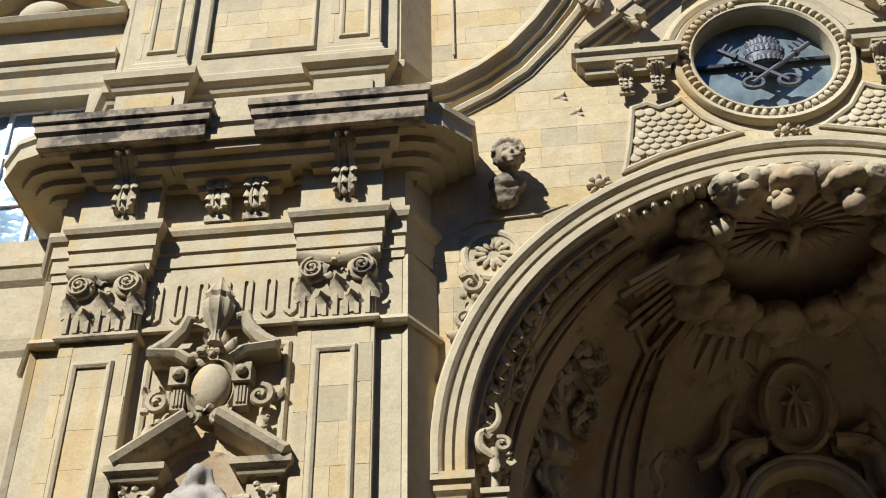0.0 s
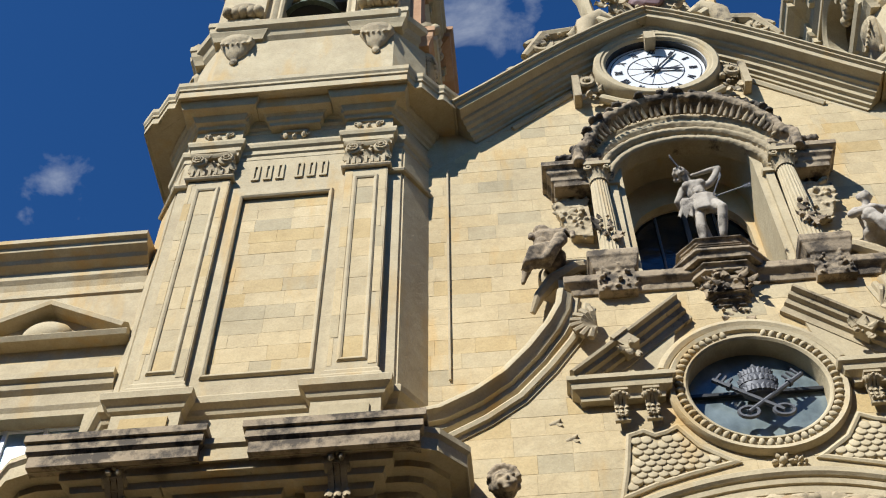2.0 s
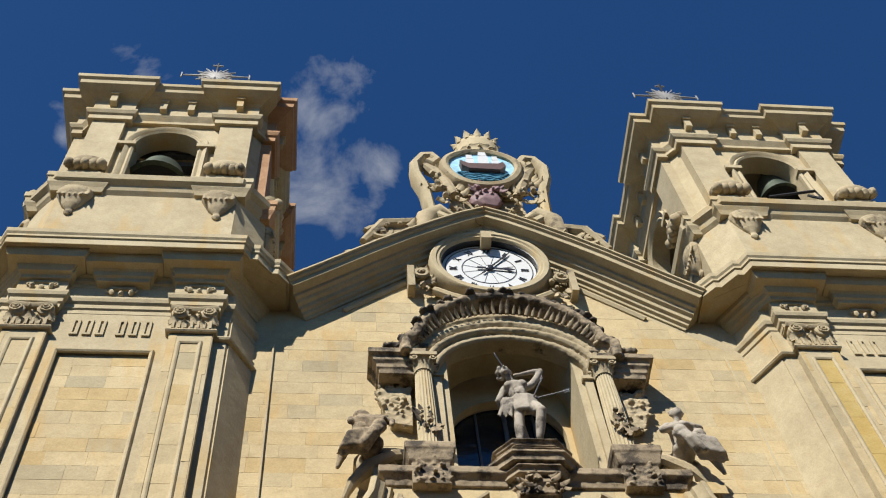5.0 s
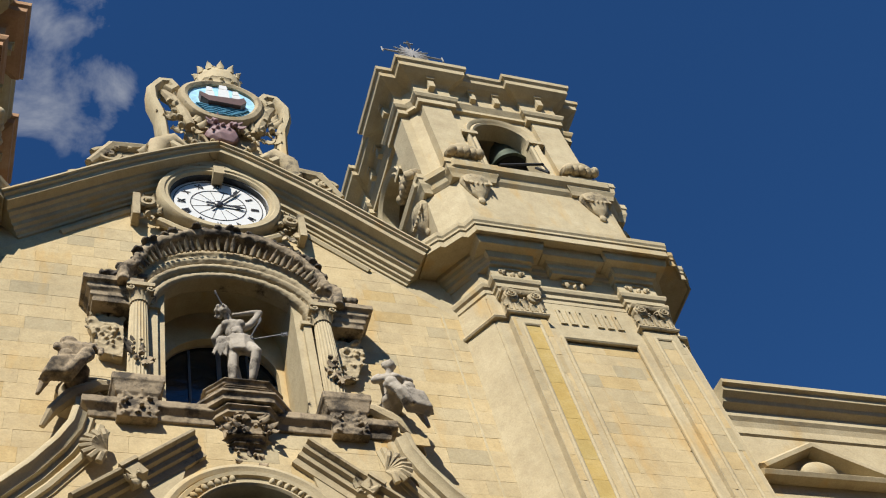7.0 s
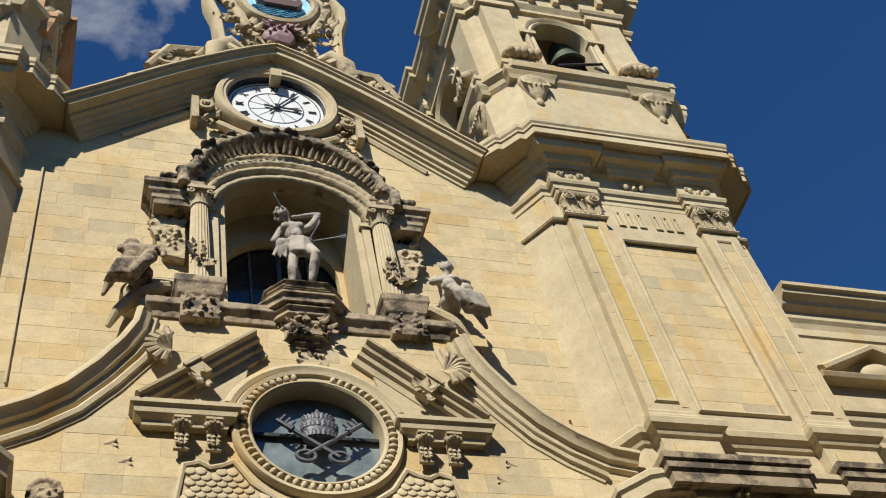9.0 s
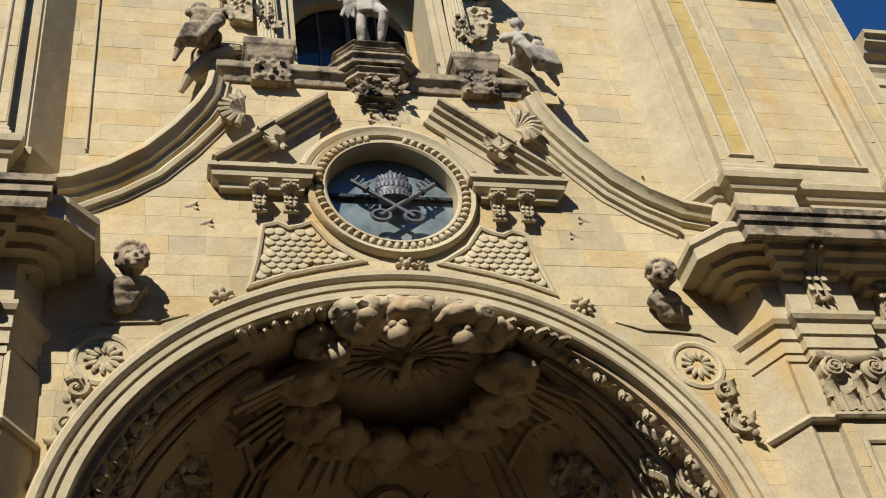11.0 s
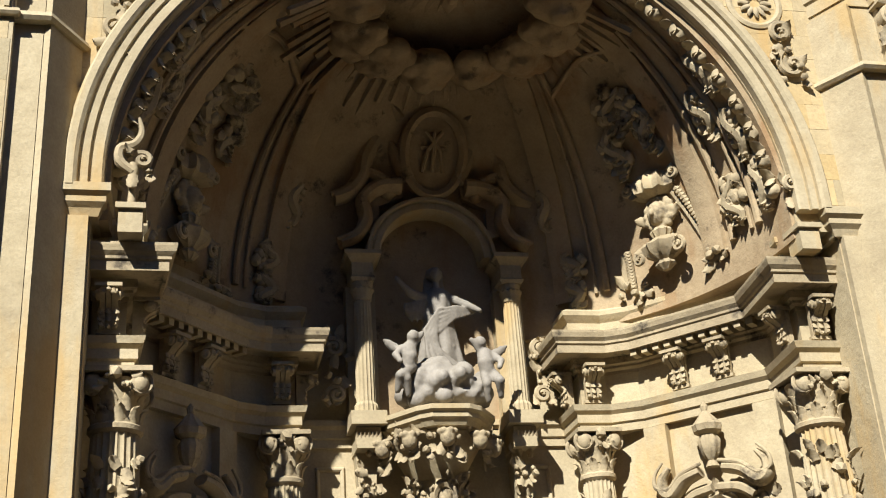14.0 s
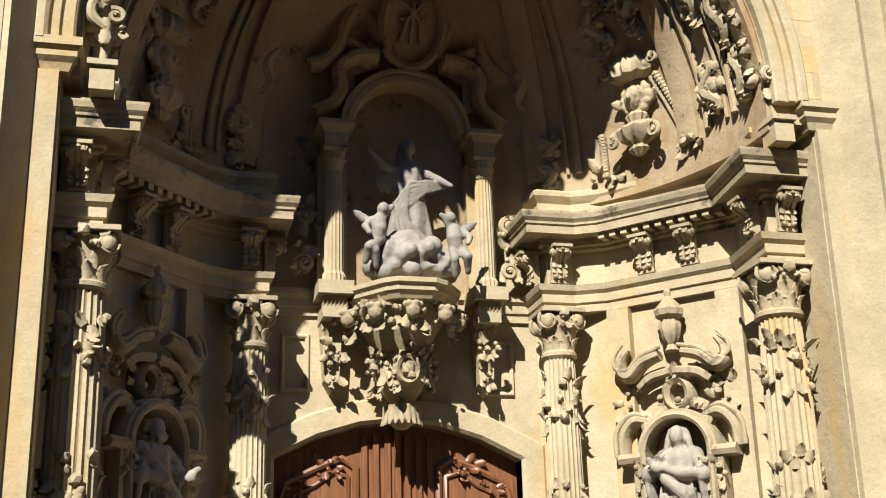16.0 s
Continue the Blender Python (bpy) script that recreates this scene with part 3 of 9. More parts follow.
def console(bm, cx, y, z0, z1, w, rnd, out=0.4, n=(0, -1)):
    """A tall scrolled bracket: reeded head above, tapering stem with leaves, drops on a plate below."""
    h = z1 - z0
    nx, ny = n
    m = Matrix.Translation((cx, y, 0)) @ Matrix.Rotation(math.atan2(nx, -ny), 4, 'Z')
    bm2 = bmesh.new()
    box(bm2, -w * 0.5, w * 0.5, -out * 0.22, 0.02, z0, z0 + 0.09 * h)
    box(bm2, -w * 0.40, w * 0.40, -out * 0.15, 0.02, z0 + 0.09 * h, z1)
    # stem in the shape of an S
    side = [(-0.15, 0.10), (-0.34, 0.14), (-0.40, 0.30), (-0.36, 0.46), (-0.46, 0.58), (-0.66, 0.68), (-0.86, 0.74), (-0.96, 0.84), (-0.90, 0.94), (-0.15, 0.94)]
    for x0, x1 in ((-0.36, -0.14), (-0.10, 0.10), (0.14, 0.36)):
        g = 0.0 if x0 < -0.2 or x0 > 0.1 else 0.04
        lo = [bm2.verts.new((x0 * w, a * out + g * out, z0 + b * h)) for a, b in side]
        hi = [bm2.verts.new((x1 * w, a * out + g * out, z0 + b * h)) for a, b in side]
        bm2.faces.new(lo)
        bm2.faces.new(hi[::-1])
        for i in range(len(side)):
            j = (i + 1) % len(side)
            bm2.faces.new((lo[i], hi[i], hi[j], lo[j]))
    # scrolled eyes at the sides of the head, carved face on it
    for q in (-1, 1):
        lathe(bm2, [(0.13 * h, -0.02), (0.13 * h, 0.03), (0.07 * h, 0.05), (0.06 * h, 0.07)], (q * w * 0.40, -out * 0.62, z0 + 0.83 * h), 12, m=Matrix.Rotation(radians(90 * q), 4, 'Y'))
        blob(bm2, (q * w * 0.2, -out * 0.98, z0 + 0.80 * h), (w * 0.13, out * 0.1, h * 0.05), rnd, 1, 0.3)
        leaf(bm2, (q * w * 0.16, -out * 0.94, z0 + 0.80 * h), (q * 0.5, 0, 1), (0, -1, 0), 0.13 * h, w * 0.3, 0.7, 3, 0.02)
    blob(bm2, (0, -out * 0.98, z0 + 0.88 * h), (w * 0.12, out * 0.1, h * 0.05), rnd, 1, 0.2)
    for sx in (-0.28, 0.0, 0.28):
        leaf(bm2, (sx * w, -out * 0.40, z0 + 0.56 * h), (sx * 0.7, 0, -1), (0, -1, 0), 0.2 * h, w * 0.34, 0.7, 3, 0.02)
        leaf(bm2, (sx * w, -out * 0.36, z0 + 0.40 * h), (sx * 0.7, 0, -1), (0, -1, 0), 0.2 * h, w * 0.30, 0.7, 3, 0.02)
        blob(bm2, (sx * w * 1.1, -out * 0.38, z0 + (0.17 - 0.04 * (sx == 0)) * h), w * 0.12, rnd, 1, 0.2)
    box(bm2, -w * 0.55, w * 0.55, -out * 1.02, 0.02, z1 - 0.05 * h, z1 + 0.02)
    bmesh.ops.transform(bm2, matrix=m, verts=bm2.verts)
    me = bpy.data.meshes.new("tmp")
    bm2.to_mesh(me)
    bm2.free()
    bm.from_mesh(me)
    bpy.data.meshes.remove(me)


def build_tower(cx, hd):
    rnd = random.Random(11)
    tw = thing("church_tower", (cx, 3, 0), "tall sandstone corner tower with pilasters and open belfry", "tower", "church towers")
    X = lambda pts: shift(pts, cx)
    # lower storey
    bm = bmesh.new()
    prism(bm, X(chamfer(2.75, -0.2, 3.15, 0.42)), 0, 15.0)
    shaft = part("lower_shaft", bm, SAND, tw)
    for a0, a1 in ((-2.36, -1.23), (1.23, 2.36)):
        x0, x1 = cx + a0, cx + a1
        bm = bmesh.new()
        box(bm, x0, x1, -0.45, -0.15, 0, 12.75)
        pil = part("pilaster", bm, SAND, tw)
        bm = bmesh.new()
        ring_frame(bm, x0 + 0.24, x1 - 0.24, 1.0, 11.12, -0.45, 0.10, 0.06)
        part("frame_moulding", bm, SAND, pil)
        bm = bmesh.new()
        ionic_capital(bm, x0, x1, -0.47, 11.58, 12.72, rnd)
        part("capital", bm, CARVED, pil, "carved composite capital with volutes and leaves", smooth=True)
        sgn = 1 if a0 > 0 else -1
        bm = bmesh.new()
        xa, xb = sorted((cx + sgn * 2.36, cx + sgn * 2.74))
        box(bm, xa, xb, -0.31, -0.15, 0, 12.75)
        sweep(bm, [(cx + sgn * 2.75, -0.31), (cx + sgn * 3.17, 0.42)] if sgn > 0 else [(cx - 3.17, 0.42), (cx - 2.75, -0.31)], [(0, 0), (0.10, 0), (0.10, 12.75), (0, 12.75)])
        part("corner_strip", bm, SAND, tw)
        bm = bmesh.new()
        sweep(bm, [(cx + 2.36, -0.31), (cx + 2.76, -0.31), (cx + 3.2, 0.42)] if sgn > 0 else [(cx - 3.2, 0.42), (cx - 2.76, -0.31), (cx - 2.36, -0.31)], [(0, 11.47), (0.13, 11.47), (0.17, 11.52), (0.14, 11.6), (0, 11.6)])
        part("astragal", bm, SAND, tw)
    # fluted frieze strip between the pilasters
    bm = bmesh.new()
    box(bm, cx - 1.23, cx + 1.23, -0.27, -0.15, 11.7, 12.72)
    sweep(bm, [(cx - 1.23, -0.27), (cx + 1.23, -0.27)], [(0, 11.66), (0.08, 11.66), (0.08, 11.74), (0.03, 11.78), (0, 11.78)])
    strip_ = part("frieze_strip", bm, SAND, tw)
    for k in range(7):
        u = cx - 1.05 + 0.35 * k
        bm = bmesh.new()
        sweep(bm, [(u - 0.07, 11.92), (u - 0.07, 12.5), (u, 12.56), (u + 0.07, 12.5), (u + 0.07, 11.92), (u, 11.86)], [(-0.03, -0.01), (-0.03, 0.045), (0.04, 0.045), (0.04, -0.01)], True, front_at(-0.27))
        part("flute", bm, SAND, strip_)
    bm = bmesh.new()
    ring_frame(bm, cx - 1.1, cx + 1.1, 1.0, 11.4, -0.2, 0.12, 0.07)
    part("panel_frame", bm, SAND, tw)
    # lower entablature
    res = X([(-3.15, 7.2), (-3.15, 0.42), (-2.76, -0.31), (-2.4, -0.31), (-2.4, -0.47), (-1.19, -0.47), (-1.19, -0.22), (1.19, -0.22), (1.19, -0.47), (2.4, -0.47), (2.4, -0.31), (2.76, -0.31), (3.15, 0.42), (3.15, 7.2)])
    bm = bmesh.new()
    sweep(bm, res, [(-0.3, 12.72), (0.03, 12.72), (0.03, 12.88), (0.06, 12.88), (0.06, 13.1), (0.10, 13.14), (0.10, 13.36), (0.16, 13.42), (0.20, 13.5), (0.20, 13.58), (0.04, 13.62), (0.04, 14.95), (-0.3, 14.95)])
    part("architrave", bm, SAND, tw)
    base = X([(-3.95, 7.2), (-3.95, -0.55), (-3.5, -1.02), (-3.05, -1.16), (3.05, -1.16), (3.5, -1.02), (3.95, -0.55), (3.95, 7.2)])
    bm = bmesh.new()
    sweep(bm, base, [(-1.5, 14.28), (-1.02, 14.28), (-1.0, 14.38), (-0.80, 14.40), (-0.78, 14.50), (-0.58, 14.52), (-0.56, 14.63), (-0.36, 14.65), (-0.34, 14.76), (-0.10, 14.79), (-0.06, 14.77), (-0.06, 15.02), (0.0, 15.08), (0.0, 15.2), (-0.12, 15.32), (-1.5, 15.36)])
    part("cornice", bm, SAND, tw, "deep overhanging stepped cornice of pale sandstone")
    for u in (hd * -1.68, hd * 0.11, hd * 1.87):
        hw = 0.3 if abs(u) > 1 else 0.62
        bm = bmesh.new()
        sweep(bm, X([(u - hw, 0.3), (u - hw, -0.42), (u + hw, -0.42), (u + hw, 0.3)]), [(-0.2, 14.22), (0.05, 14.22), (0.08, 14.34), (0.24, 14.37), (0.27, 14.48), (0.42, 14.51), (0.45, 14.62), (0.58, 14.65), (0.61, 14.82), (-0.2, 14.85)])
        part("stepped_bracket", bm, SAND, tw)
    for a0, a1 in (sorted((hd * -3.1, hd * -0.3)), sorted((hd * 0.46, hd * 3.22))):
        bm = bmesh.new()
        sweep(bm, X([(a0, -0.6), (a0, -1.24), (a1, -1.24), (a1, -0.6)]), [(-0.6, 14.78), (-0.02, 14.78), (-0.02, 15.0), (0.04, 15.06), (0.04, 15.22), (0.09, 15.24), (0.09, 15.38), (-0.6, 15.44)])
        part("cornice_break", bm, SOOTY, tw)
    for u in (hd * -1.68, hd * -0.20, hd * 0.42, hd * 1.87):
        bm = bmesh.new()
        console(bm, cx + u, -0.48 if abs(u) > 1 else -0.32, 13.62, 14.96, 0.42, rnd, 0.6)
        part("console", bm, CARVED, tw, "scrolled stone bracket with carved drops", smooth=True)
    # pedestal zone
    ped = X([(-3.1, 7.2), (-3.1, 0.8), (-2.62, 0.1), (-2.4, 0.1), (-2.4, -0.2), (-1.15, -0.2), (-1.15, 0.05), (1.15, 0.05), (1.15, -0.2), (2.4, -0.2), (2.4, 0.1), (2.62, 0.1), (3.1, 0.8), (3.1, 7.2)])
    bm = bmesh.new()
    sweep(bm, ped, [(-0.4, 15.0), (0.06, 15.0), (0.06, 15.5), (0.0, 15.56), (0.0, 16.85), (0.06, 16.9), (0.10, 17.0), (0.2, 17.08), (0.22, 17.22), (0.14, 17.32), (-0.4, 17.4)])
    part("pedestal", bm, SAND, tw)
    for a0, a1 in ((-2.2, -1.35), (1.35, 2.2)):
        part("pedestal_panel", new_box(cx + a0, cx + a1, -0.25, -0.1, 15.75, 16.7), BLOCK, tw)
    # upper storey
    bm = bmesh.new()
    prism(bm, X(chamfer(2.55, 0.19, 3.05, 1.0)), 15.0, 27.0)
    part("upper_shaft", bm, SAND, tw)
    for a0, a1 in ((-2.27, -1.31), (1.31, 2.27)):
        x0, x1 = cx + a0, cx + a1
        bm = bmesh.new()
        box(bm, x0, x1, 0.0, 0.3, 17.3, 25.4)
        sweep(bm, [(x0, 0.3), (x0, 0.0), (x1, 0.0), (x1, 0.3)], [(0, 17.35), (0.10, 17.35), (0.10, 17.62), (0.05, 17.7), (0.05, 17.78), (0, 17.86)])
        pil = part("pilaster", bm, SAND, tw)
        bm = bmesh.new()
        ring_frame(bm, x0 + 0.2, x1 - 0.2, 18.05, 24.1, 0.0, 0.09, 0.05)
        part("frame_moulding", bm, SAND, pil)
        bm = bmesh.new()
        ionic_capital(bm, x0, x1, -0.02, 24.5, 25.3, rnd)
        part("capital", bm, CARVED, pil, "carved composite capital with volutes and leaves", smooth=True)
        sgn = 1 if a0 > 0 else -1
        bm = bmesh.new()
        xa, xb = sorted((cx + sgn * 2.27, cx + sgn * 2.55))
        box(bm, xa, xb, 0.22, 0.4, 17.3, 25.4)
        sweep(bm, [(cx + 2.55, 0.28), (cx + 3.05, 1.0)] if sgn > 0 else [(cx - 3.05, 1.0), (cx - 2.55, 0.28)], [(0, 17.3), (0.08, 17.3), (0.08, 25.4), (0, 25.4)])
        part("corner_strip", bm, SAND, tw)
        bm = bmesh.new()
        sweep(bm, [(cx + 2.27, 0.22), (cx + 2.56, 0.22), (cx + 3.08, 1.0)] if sgn > 0 else [(cx - 3.08, 1.0), (cx - 2.56, 0.22), (cx - 2.27, 0.22)], [(0, 24.38), (0.12, 24.38), (0.15, 24.43), (0.12, 24.5), (0, 24.5)])
        part("astragal", bm, SAND, tw)
    bm = bmesh.new()
    box(bm, cx - 1.31, cx - 1.07, 0.12, 0.3, 17.4, 25.4)
    box(bm, cx + 1.07, cx + 1.31, 0.12, 0.3, 17.4, 25.4)
    box(bm, cx - 1.07, cx + 1.07, 0.12, 0.3, 23.85, 25.4)
    box(bm, cx - 1.07, cx + 1.07, 0.12, 0.3, 17.4, 17.95)
    part("panel_surround", bm, SAND, tw)
    bm = bmesh.new()
    ring_frame(bm, cx - 1.07, cx + 1.07, 17.95, 23.85, 0.12, 0.10, 0.07)
    part("panel_frame", bm, SAND, tw)
    for k in (-0.78, -0.5, -0.22, 0.22, 0.5, 0.78):
        bm = bmesh.new()
        sweep(bm, [(cx + k - 0.06, 24.45), (cx + k - 0.06, 24.98), (cx + k + 0.06, 24.98), (cx + k + 0.06, 24.45)], [(-0.03, -0.01), (-0.03, 0.045), (0.03, 0.045), (0.03, -0.01)], True, front_at(0.12))
        part("flute", bm, SAND, tw)
    res = X([(-3.05, 7.2), (-3.05, 1.0), (-2.56, 0.24), (-2.31, 0.24), (-2.31, -0.02), (-1.27, -0.02), (-1.27, 0.14), (1.27, 0.14), (1.27, -0.02), (2.31, -0.02), (2.31, 0.24), (2.56, 0.24), (3.05, 1.0), (3.05, 7.2)])
    bm = bmesh.new()
    sweep(bm, res, [(-0.3, 25.3), (0.03, 25.3), (0.03, 25.44), (0.07, 25.48), (0.07, 25.62), (0.13, 25.68), (0.16, 25.78), (0.16, 25.84), (0.04, 25.9), (0.04, 26.6), (-0.3, 26.6)])
    part("architrave", bm, SAND, tw)
    bed = X([(-3.05, 7.2), (-3.05, 0.95), (-2.45, 0.1), (-2.3, -0.1), (-1.25, -0.1), (-1.25, 0.14), (-0.55, 0.14), (-0.55, -0.06), (0.55, -0.06), (0.55, 0.14), (1.25, 0.14), (1.25, -0.1), (2.3, -0.1), (2.45, 0.1), (3.05, 0.95), (3.05, 7.2)])
    bm = bmesh.new()
    sweep(bm, bed, [(-0.3, 26.4), (0.05, 26.4), (0.07, 26.5), (0.13, 26.53), (0.15, 26.66), (0.21, 26.7), (0.23, 26.82), (0.29, 26.86), (0.31, 27.0), (-0.3, 27.04)])
    part("bed_moulding", bm, SAND, tw)
    up = X([(-3.92, 7.2), (-3.92, 0.12), (-3.6, -0.22), (-3.46, -0.22), (-3.12, -0.6), (-2.96, -0.6), (-2.8, -0.86), (2.8, -0.86), (2.96, -0.6), (3.12, -0.6), (3.46, -0.22), (3.6, -0.22), (3.92, 0.12), (3.92, 7.2)])
    bm = bmesh.new()
    sweep(bm, up, [(-0.5, 26.99), (-0.16, 26.99), (-0.12, 26.94), (-0.09, 26.94), (-0.09, 27.18), (-0.05, 27.2), (-0.05, 27.28), (-0.01, 27.34), (0.0, 27.48), (-0.08, 27.56), (-0.5, 27.6)])
    prism(bm, X(chamfer(2.4, -0.45, 3.5, 0.2)), 26.98, 27.55)
    part("cornice", bm, SAND, tw)
    for u in (-1.79, 0.0, 1.79):
        y0 = 0.0 if u else 0.12
        bm = bmesh.new()
        box(bm, cx + u - 0.3, cx + u + 0.3, y0 - 0.1, 0.3, 26.28, 26.36)
        for k in (-0.22, 0.0, 0.22):
            blob(bm, (cx + u + k, y0 - 0.1, 26.12 - 0.06 * (k == 0)), (0.07, 0.07, 0.1), rnd, 1, 0.2)
        for sg in (-1, 1):
            volute(bm, cx + u + sg * 0.3, y0 - 0.06, 26.2, 0.1, 90, 1.5, sg, 0.025, 0.05)
        part("frieze_bracket", bm, CARVED, tw, smooth=True)
        bm = bmesh.new()
        sweep(bm, X([(u - 0.3, 0.6), (u - 0.3, y0 + 0.02), (u + 0.3, y0 + 0.02), (u + 0.3, 0.6)]), [(-0.2, 26.36), (0.04, 26.36), (0.08, 26.42), (0.11, 26.5), (0.30, 26.53), (0.34, 26.62), (0.37, 26.7), (0.58, 26.73), (0.62, 26.84), (0.66, 27.0), (-0.2, 27.0)])
        part("stepped_bracket", bm, SAND, tw)
    # belfry
    def belf(hf, yf, hs, d):
        """Square plan with cut corners, whole, in clockwise order seen from the street."""
        c = 2.8
        return [(cx + a, c + b) for a, b in ((-hs, hf), (-hs, -hf), (-hf, -hs), (hf, -hs), (hs, -hf), (hs, hf), (hf, hs), (-hf, hs))]
    bm = bmesh.new()
    sweep(bm, belf(2.3, 0, 3.05, 0), [(-0.6, 27.5), (0.12, 27.5), (0.12, 27.9), (0.0, 28.0), (0.0, 30.5), (0.1, 30.62), (0.16, 30.8), (0.3, 30.9), (0.34, 31.1), (0.26, 31.25), (-0.6, 31.3)], True)
    part("belfry_base", bm, SAND, tw)
    # floor in the black that stands for shade in the bell chamber
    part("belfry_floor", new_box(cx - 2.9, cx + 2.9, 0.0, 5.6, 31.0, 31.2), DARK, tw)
    # walls of the bell chamber: four cut corners with an arch between each
    rot = lambda k: Matrix.Translation((cx, 2.8, 0)) @ Matrix.Rotation(radians(90 * k), 4, 'Z')
    for k in range(4):
        m = rot(k)
        bm = bmesh.new()
        for s in (1, -1):
            o = [(0.9, 31.2), (2.3, 31.2), (2.3, 37.0), (0, 37.0)] + arc(0, 34.15, 0.9, 90, 0, 12)
            slab(bm, mir(o, s), -2.75, -2.3)
        bm.normal_update()
        bmesh.ops.triangulate(bm, faces=[f for f in bm.faces if len(f.verts) > 4])
        bmesh.ops.transform(bm, matrix=m, verts=bm.verts)
        face = RUSTY if hd > 0 and k == 1 else SAND      # the west tower is rust-stained towards the gable
        part("bell_chamber_wall", bm, face, tw)
        bm = bmesh.new()
        sweep(bm, [(0.9, 31.3)] + arc(0, 34.15, 0.9, 0, 180, 24) + [(-0.9, 31.3)], [(0, -0.02), (0, 0.12), (0.06, 0.16), (0.13, 0.12), (0.17, 0.16), (0.26, 0.2), (0.30, 0.12), (0.30, -0.02)], to=front_at(-2.75))
        for s in (1, -1):
            xa, xb = sorted((s * 0.86, s * 1.38))
            box(bm, xa, xb, -2.98, -2.7, 33.98, 34.16)
        bmesh.ops.transform(bm, matrix=m, verts=bm.verts)
        part("arch_surround", bm, SAND, tw, smooth=True)
        for s in (1, -1):
            bm = bmesh.new()
            xa, xb = sorted((s * 1.4, s * 2.36))
            box(bm, xa, xb, -2.92, -2.6, 31.2, 36.0)
            bmesh.ops.transform(bm, matrix=m, verts=bm.verts)
            part("pier", bm, face, tw)
        bm = bmesh.new()
        o = [(2.25, -2.72), (2.72, -2.25), (2.4, -1.95), (1.95, -2.4)]
        prism(bm, o, 31.2, 37.0)
        bmesh.ops.transform(bm, matrix=m, verts=bm.verts)
        part("cut_corner", bm, SAND, tw)
        # blocks with fruit bowls on the base cornice
        for s in (1, -1):
            bm = bmesh.new()
            xa, xb = s * 1.85 - 0.66, s * 1.85 + 0.66
            sweep(bm, [(xa, -2.9), (xa, -3.15), (xb, -3.15), (xb, -2.9)], [(-0.3, 30.5), (0.0, 30.5), (0.05, 30.66), (0.12, 30.8), (0.14, 31.0), (0.18, 31.04), (0.18, 31.26), (0.1, 31.34), (-0.3, 31.38)])
            box(bm, xa + 0.2, xb - 0.2, -3.2, -3.0, 31.3, 31.62)
            bmesh.ops.transform(bm, matrix=m, verts=bm.verts)
            part("cornice_block", bm, face, tw)
            bm = bmesh.new()
            sx = s * 1.85
            lathe(bm, [(0.05, 29.3), (0.12, 29.4), (0.09, 29.55), (0.24, 29.75), (0.38, 30.1), (0.46, 30.3), (0.46, 30.5)], (sx, -3.08, 0), 14, 1.0, 0.6)
            for j in range(6):
                leaf(bm, (sx - 0.36 + 0.145 * j, -3.26, 30.42), (0, 0, -1), (0, -1, 0), 0.5, 0.14, 0.4, 2, 0.03)
            bmesh.ops.transform(bm, matrix=m, verts=bm.verts)
            fused(part("fluted_bracket", bm, CARVED, tw, smooth=True), 0.025)
            bm = bmesh.new()
            for j in range(5):
                blob(bm, (sx - 0.42 + 0.21 * j, -3.3 + 0.03 * (j % 2), 31.86), (0.15, 0.17, 0.2), rnd, 2, 0.2)
            lathe(bm, [(0.5, 31.98), (0.55, 32.1), (0.46, 32.28), (0.2, 32.42), (0.1, 32.56), (0.02, 32.66)], (sx, -3.05, 0), 16, 1.0, 0.7)
            bmesh.ops.transform(bm, matrix=m, verts=bm.verts)
            part("fruit_bowl", bm, CARVED, tw, "carved stone bowl heaped with fruit", smooth=True)
    for k in range(4):
        m = rot(k)
        for s in (1, -1):
            bm = bmesh.new()
            xa, xb = s * 1.86 - 0.62, s * 1.86 + 0.62
            sweep(bm, [(xa, -2.7), (xa, -3.0), (xb, -3.0), (xb, -2.7)], [(-0.3, 35.60), (0.02, 35.60), (0.02, 35.85), (0.08, 35.90), (0.14, 36.02), (0.14, 36.10), (0.0, 36.36), (0.0, 36.90), (0.1, 36.98), (0.3, 37.06), (0.5, 37.18), (0.52, 37.40), (0.6, 37.46), (0.62, 37.62), (0.5, 37.70), (-0.3, 37.76)])
            bmesh.ops.transform(bm, matrix=m, verts=bm.verts)
            part("entablature_break", bm, RUSTY if hd > 0 and k == 1 else SAND, tw)
        for u in (-1.9, -0.42, 0.42, 1.9):
            bm = bmesh.new()
            yy = -3.06 if abs(u) > 1 else -2.86
            box(bm, u - 0.1, u + 0.1, yy - 0.16, yy + 0.2, 36.50, 37.06)
            box(bm, u - 0.13, u + 0.13, yy - 0.22, yy + 0.2, 36.94, 37.08)
            bmesh.ops.transform(bm, matrix=m, verts=bm.verts)
            part("small_bracket", bm, SAND, tw)
    bm = bmesh.new()
    sweep(bm, belf(2.35, 0, 2.85, 0), [(-0.5, 35.70), (0.02, 35.70), (0.02, 35.85), (0.08, 35.95), (0.14, 36.05), (0.0, 36.12), (0.0, 36.90), (0.1, 37.00), (0.3, 37.08), (0.44, 37.18), (0.46, 37.35), (0.54, 37.42), (0.56, 37.56), (0.44, 37.64), (-0.5, 37.70)], True)
    part("top_entablature", bm, SAND, tw)
    bm = bmesh.new()
    prism(bm, [p for p in belf(2.2, 0, 2.7, 0)], 36.8, 37.4)
    part("belfry_ceiling", bm, SAND, tw)
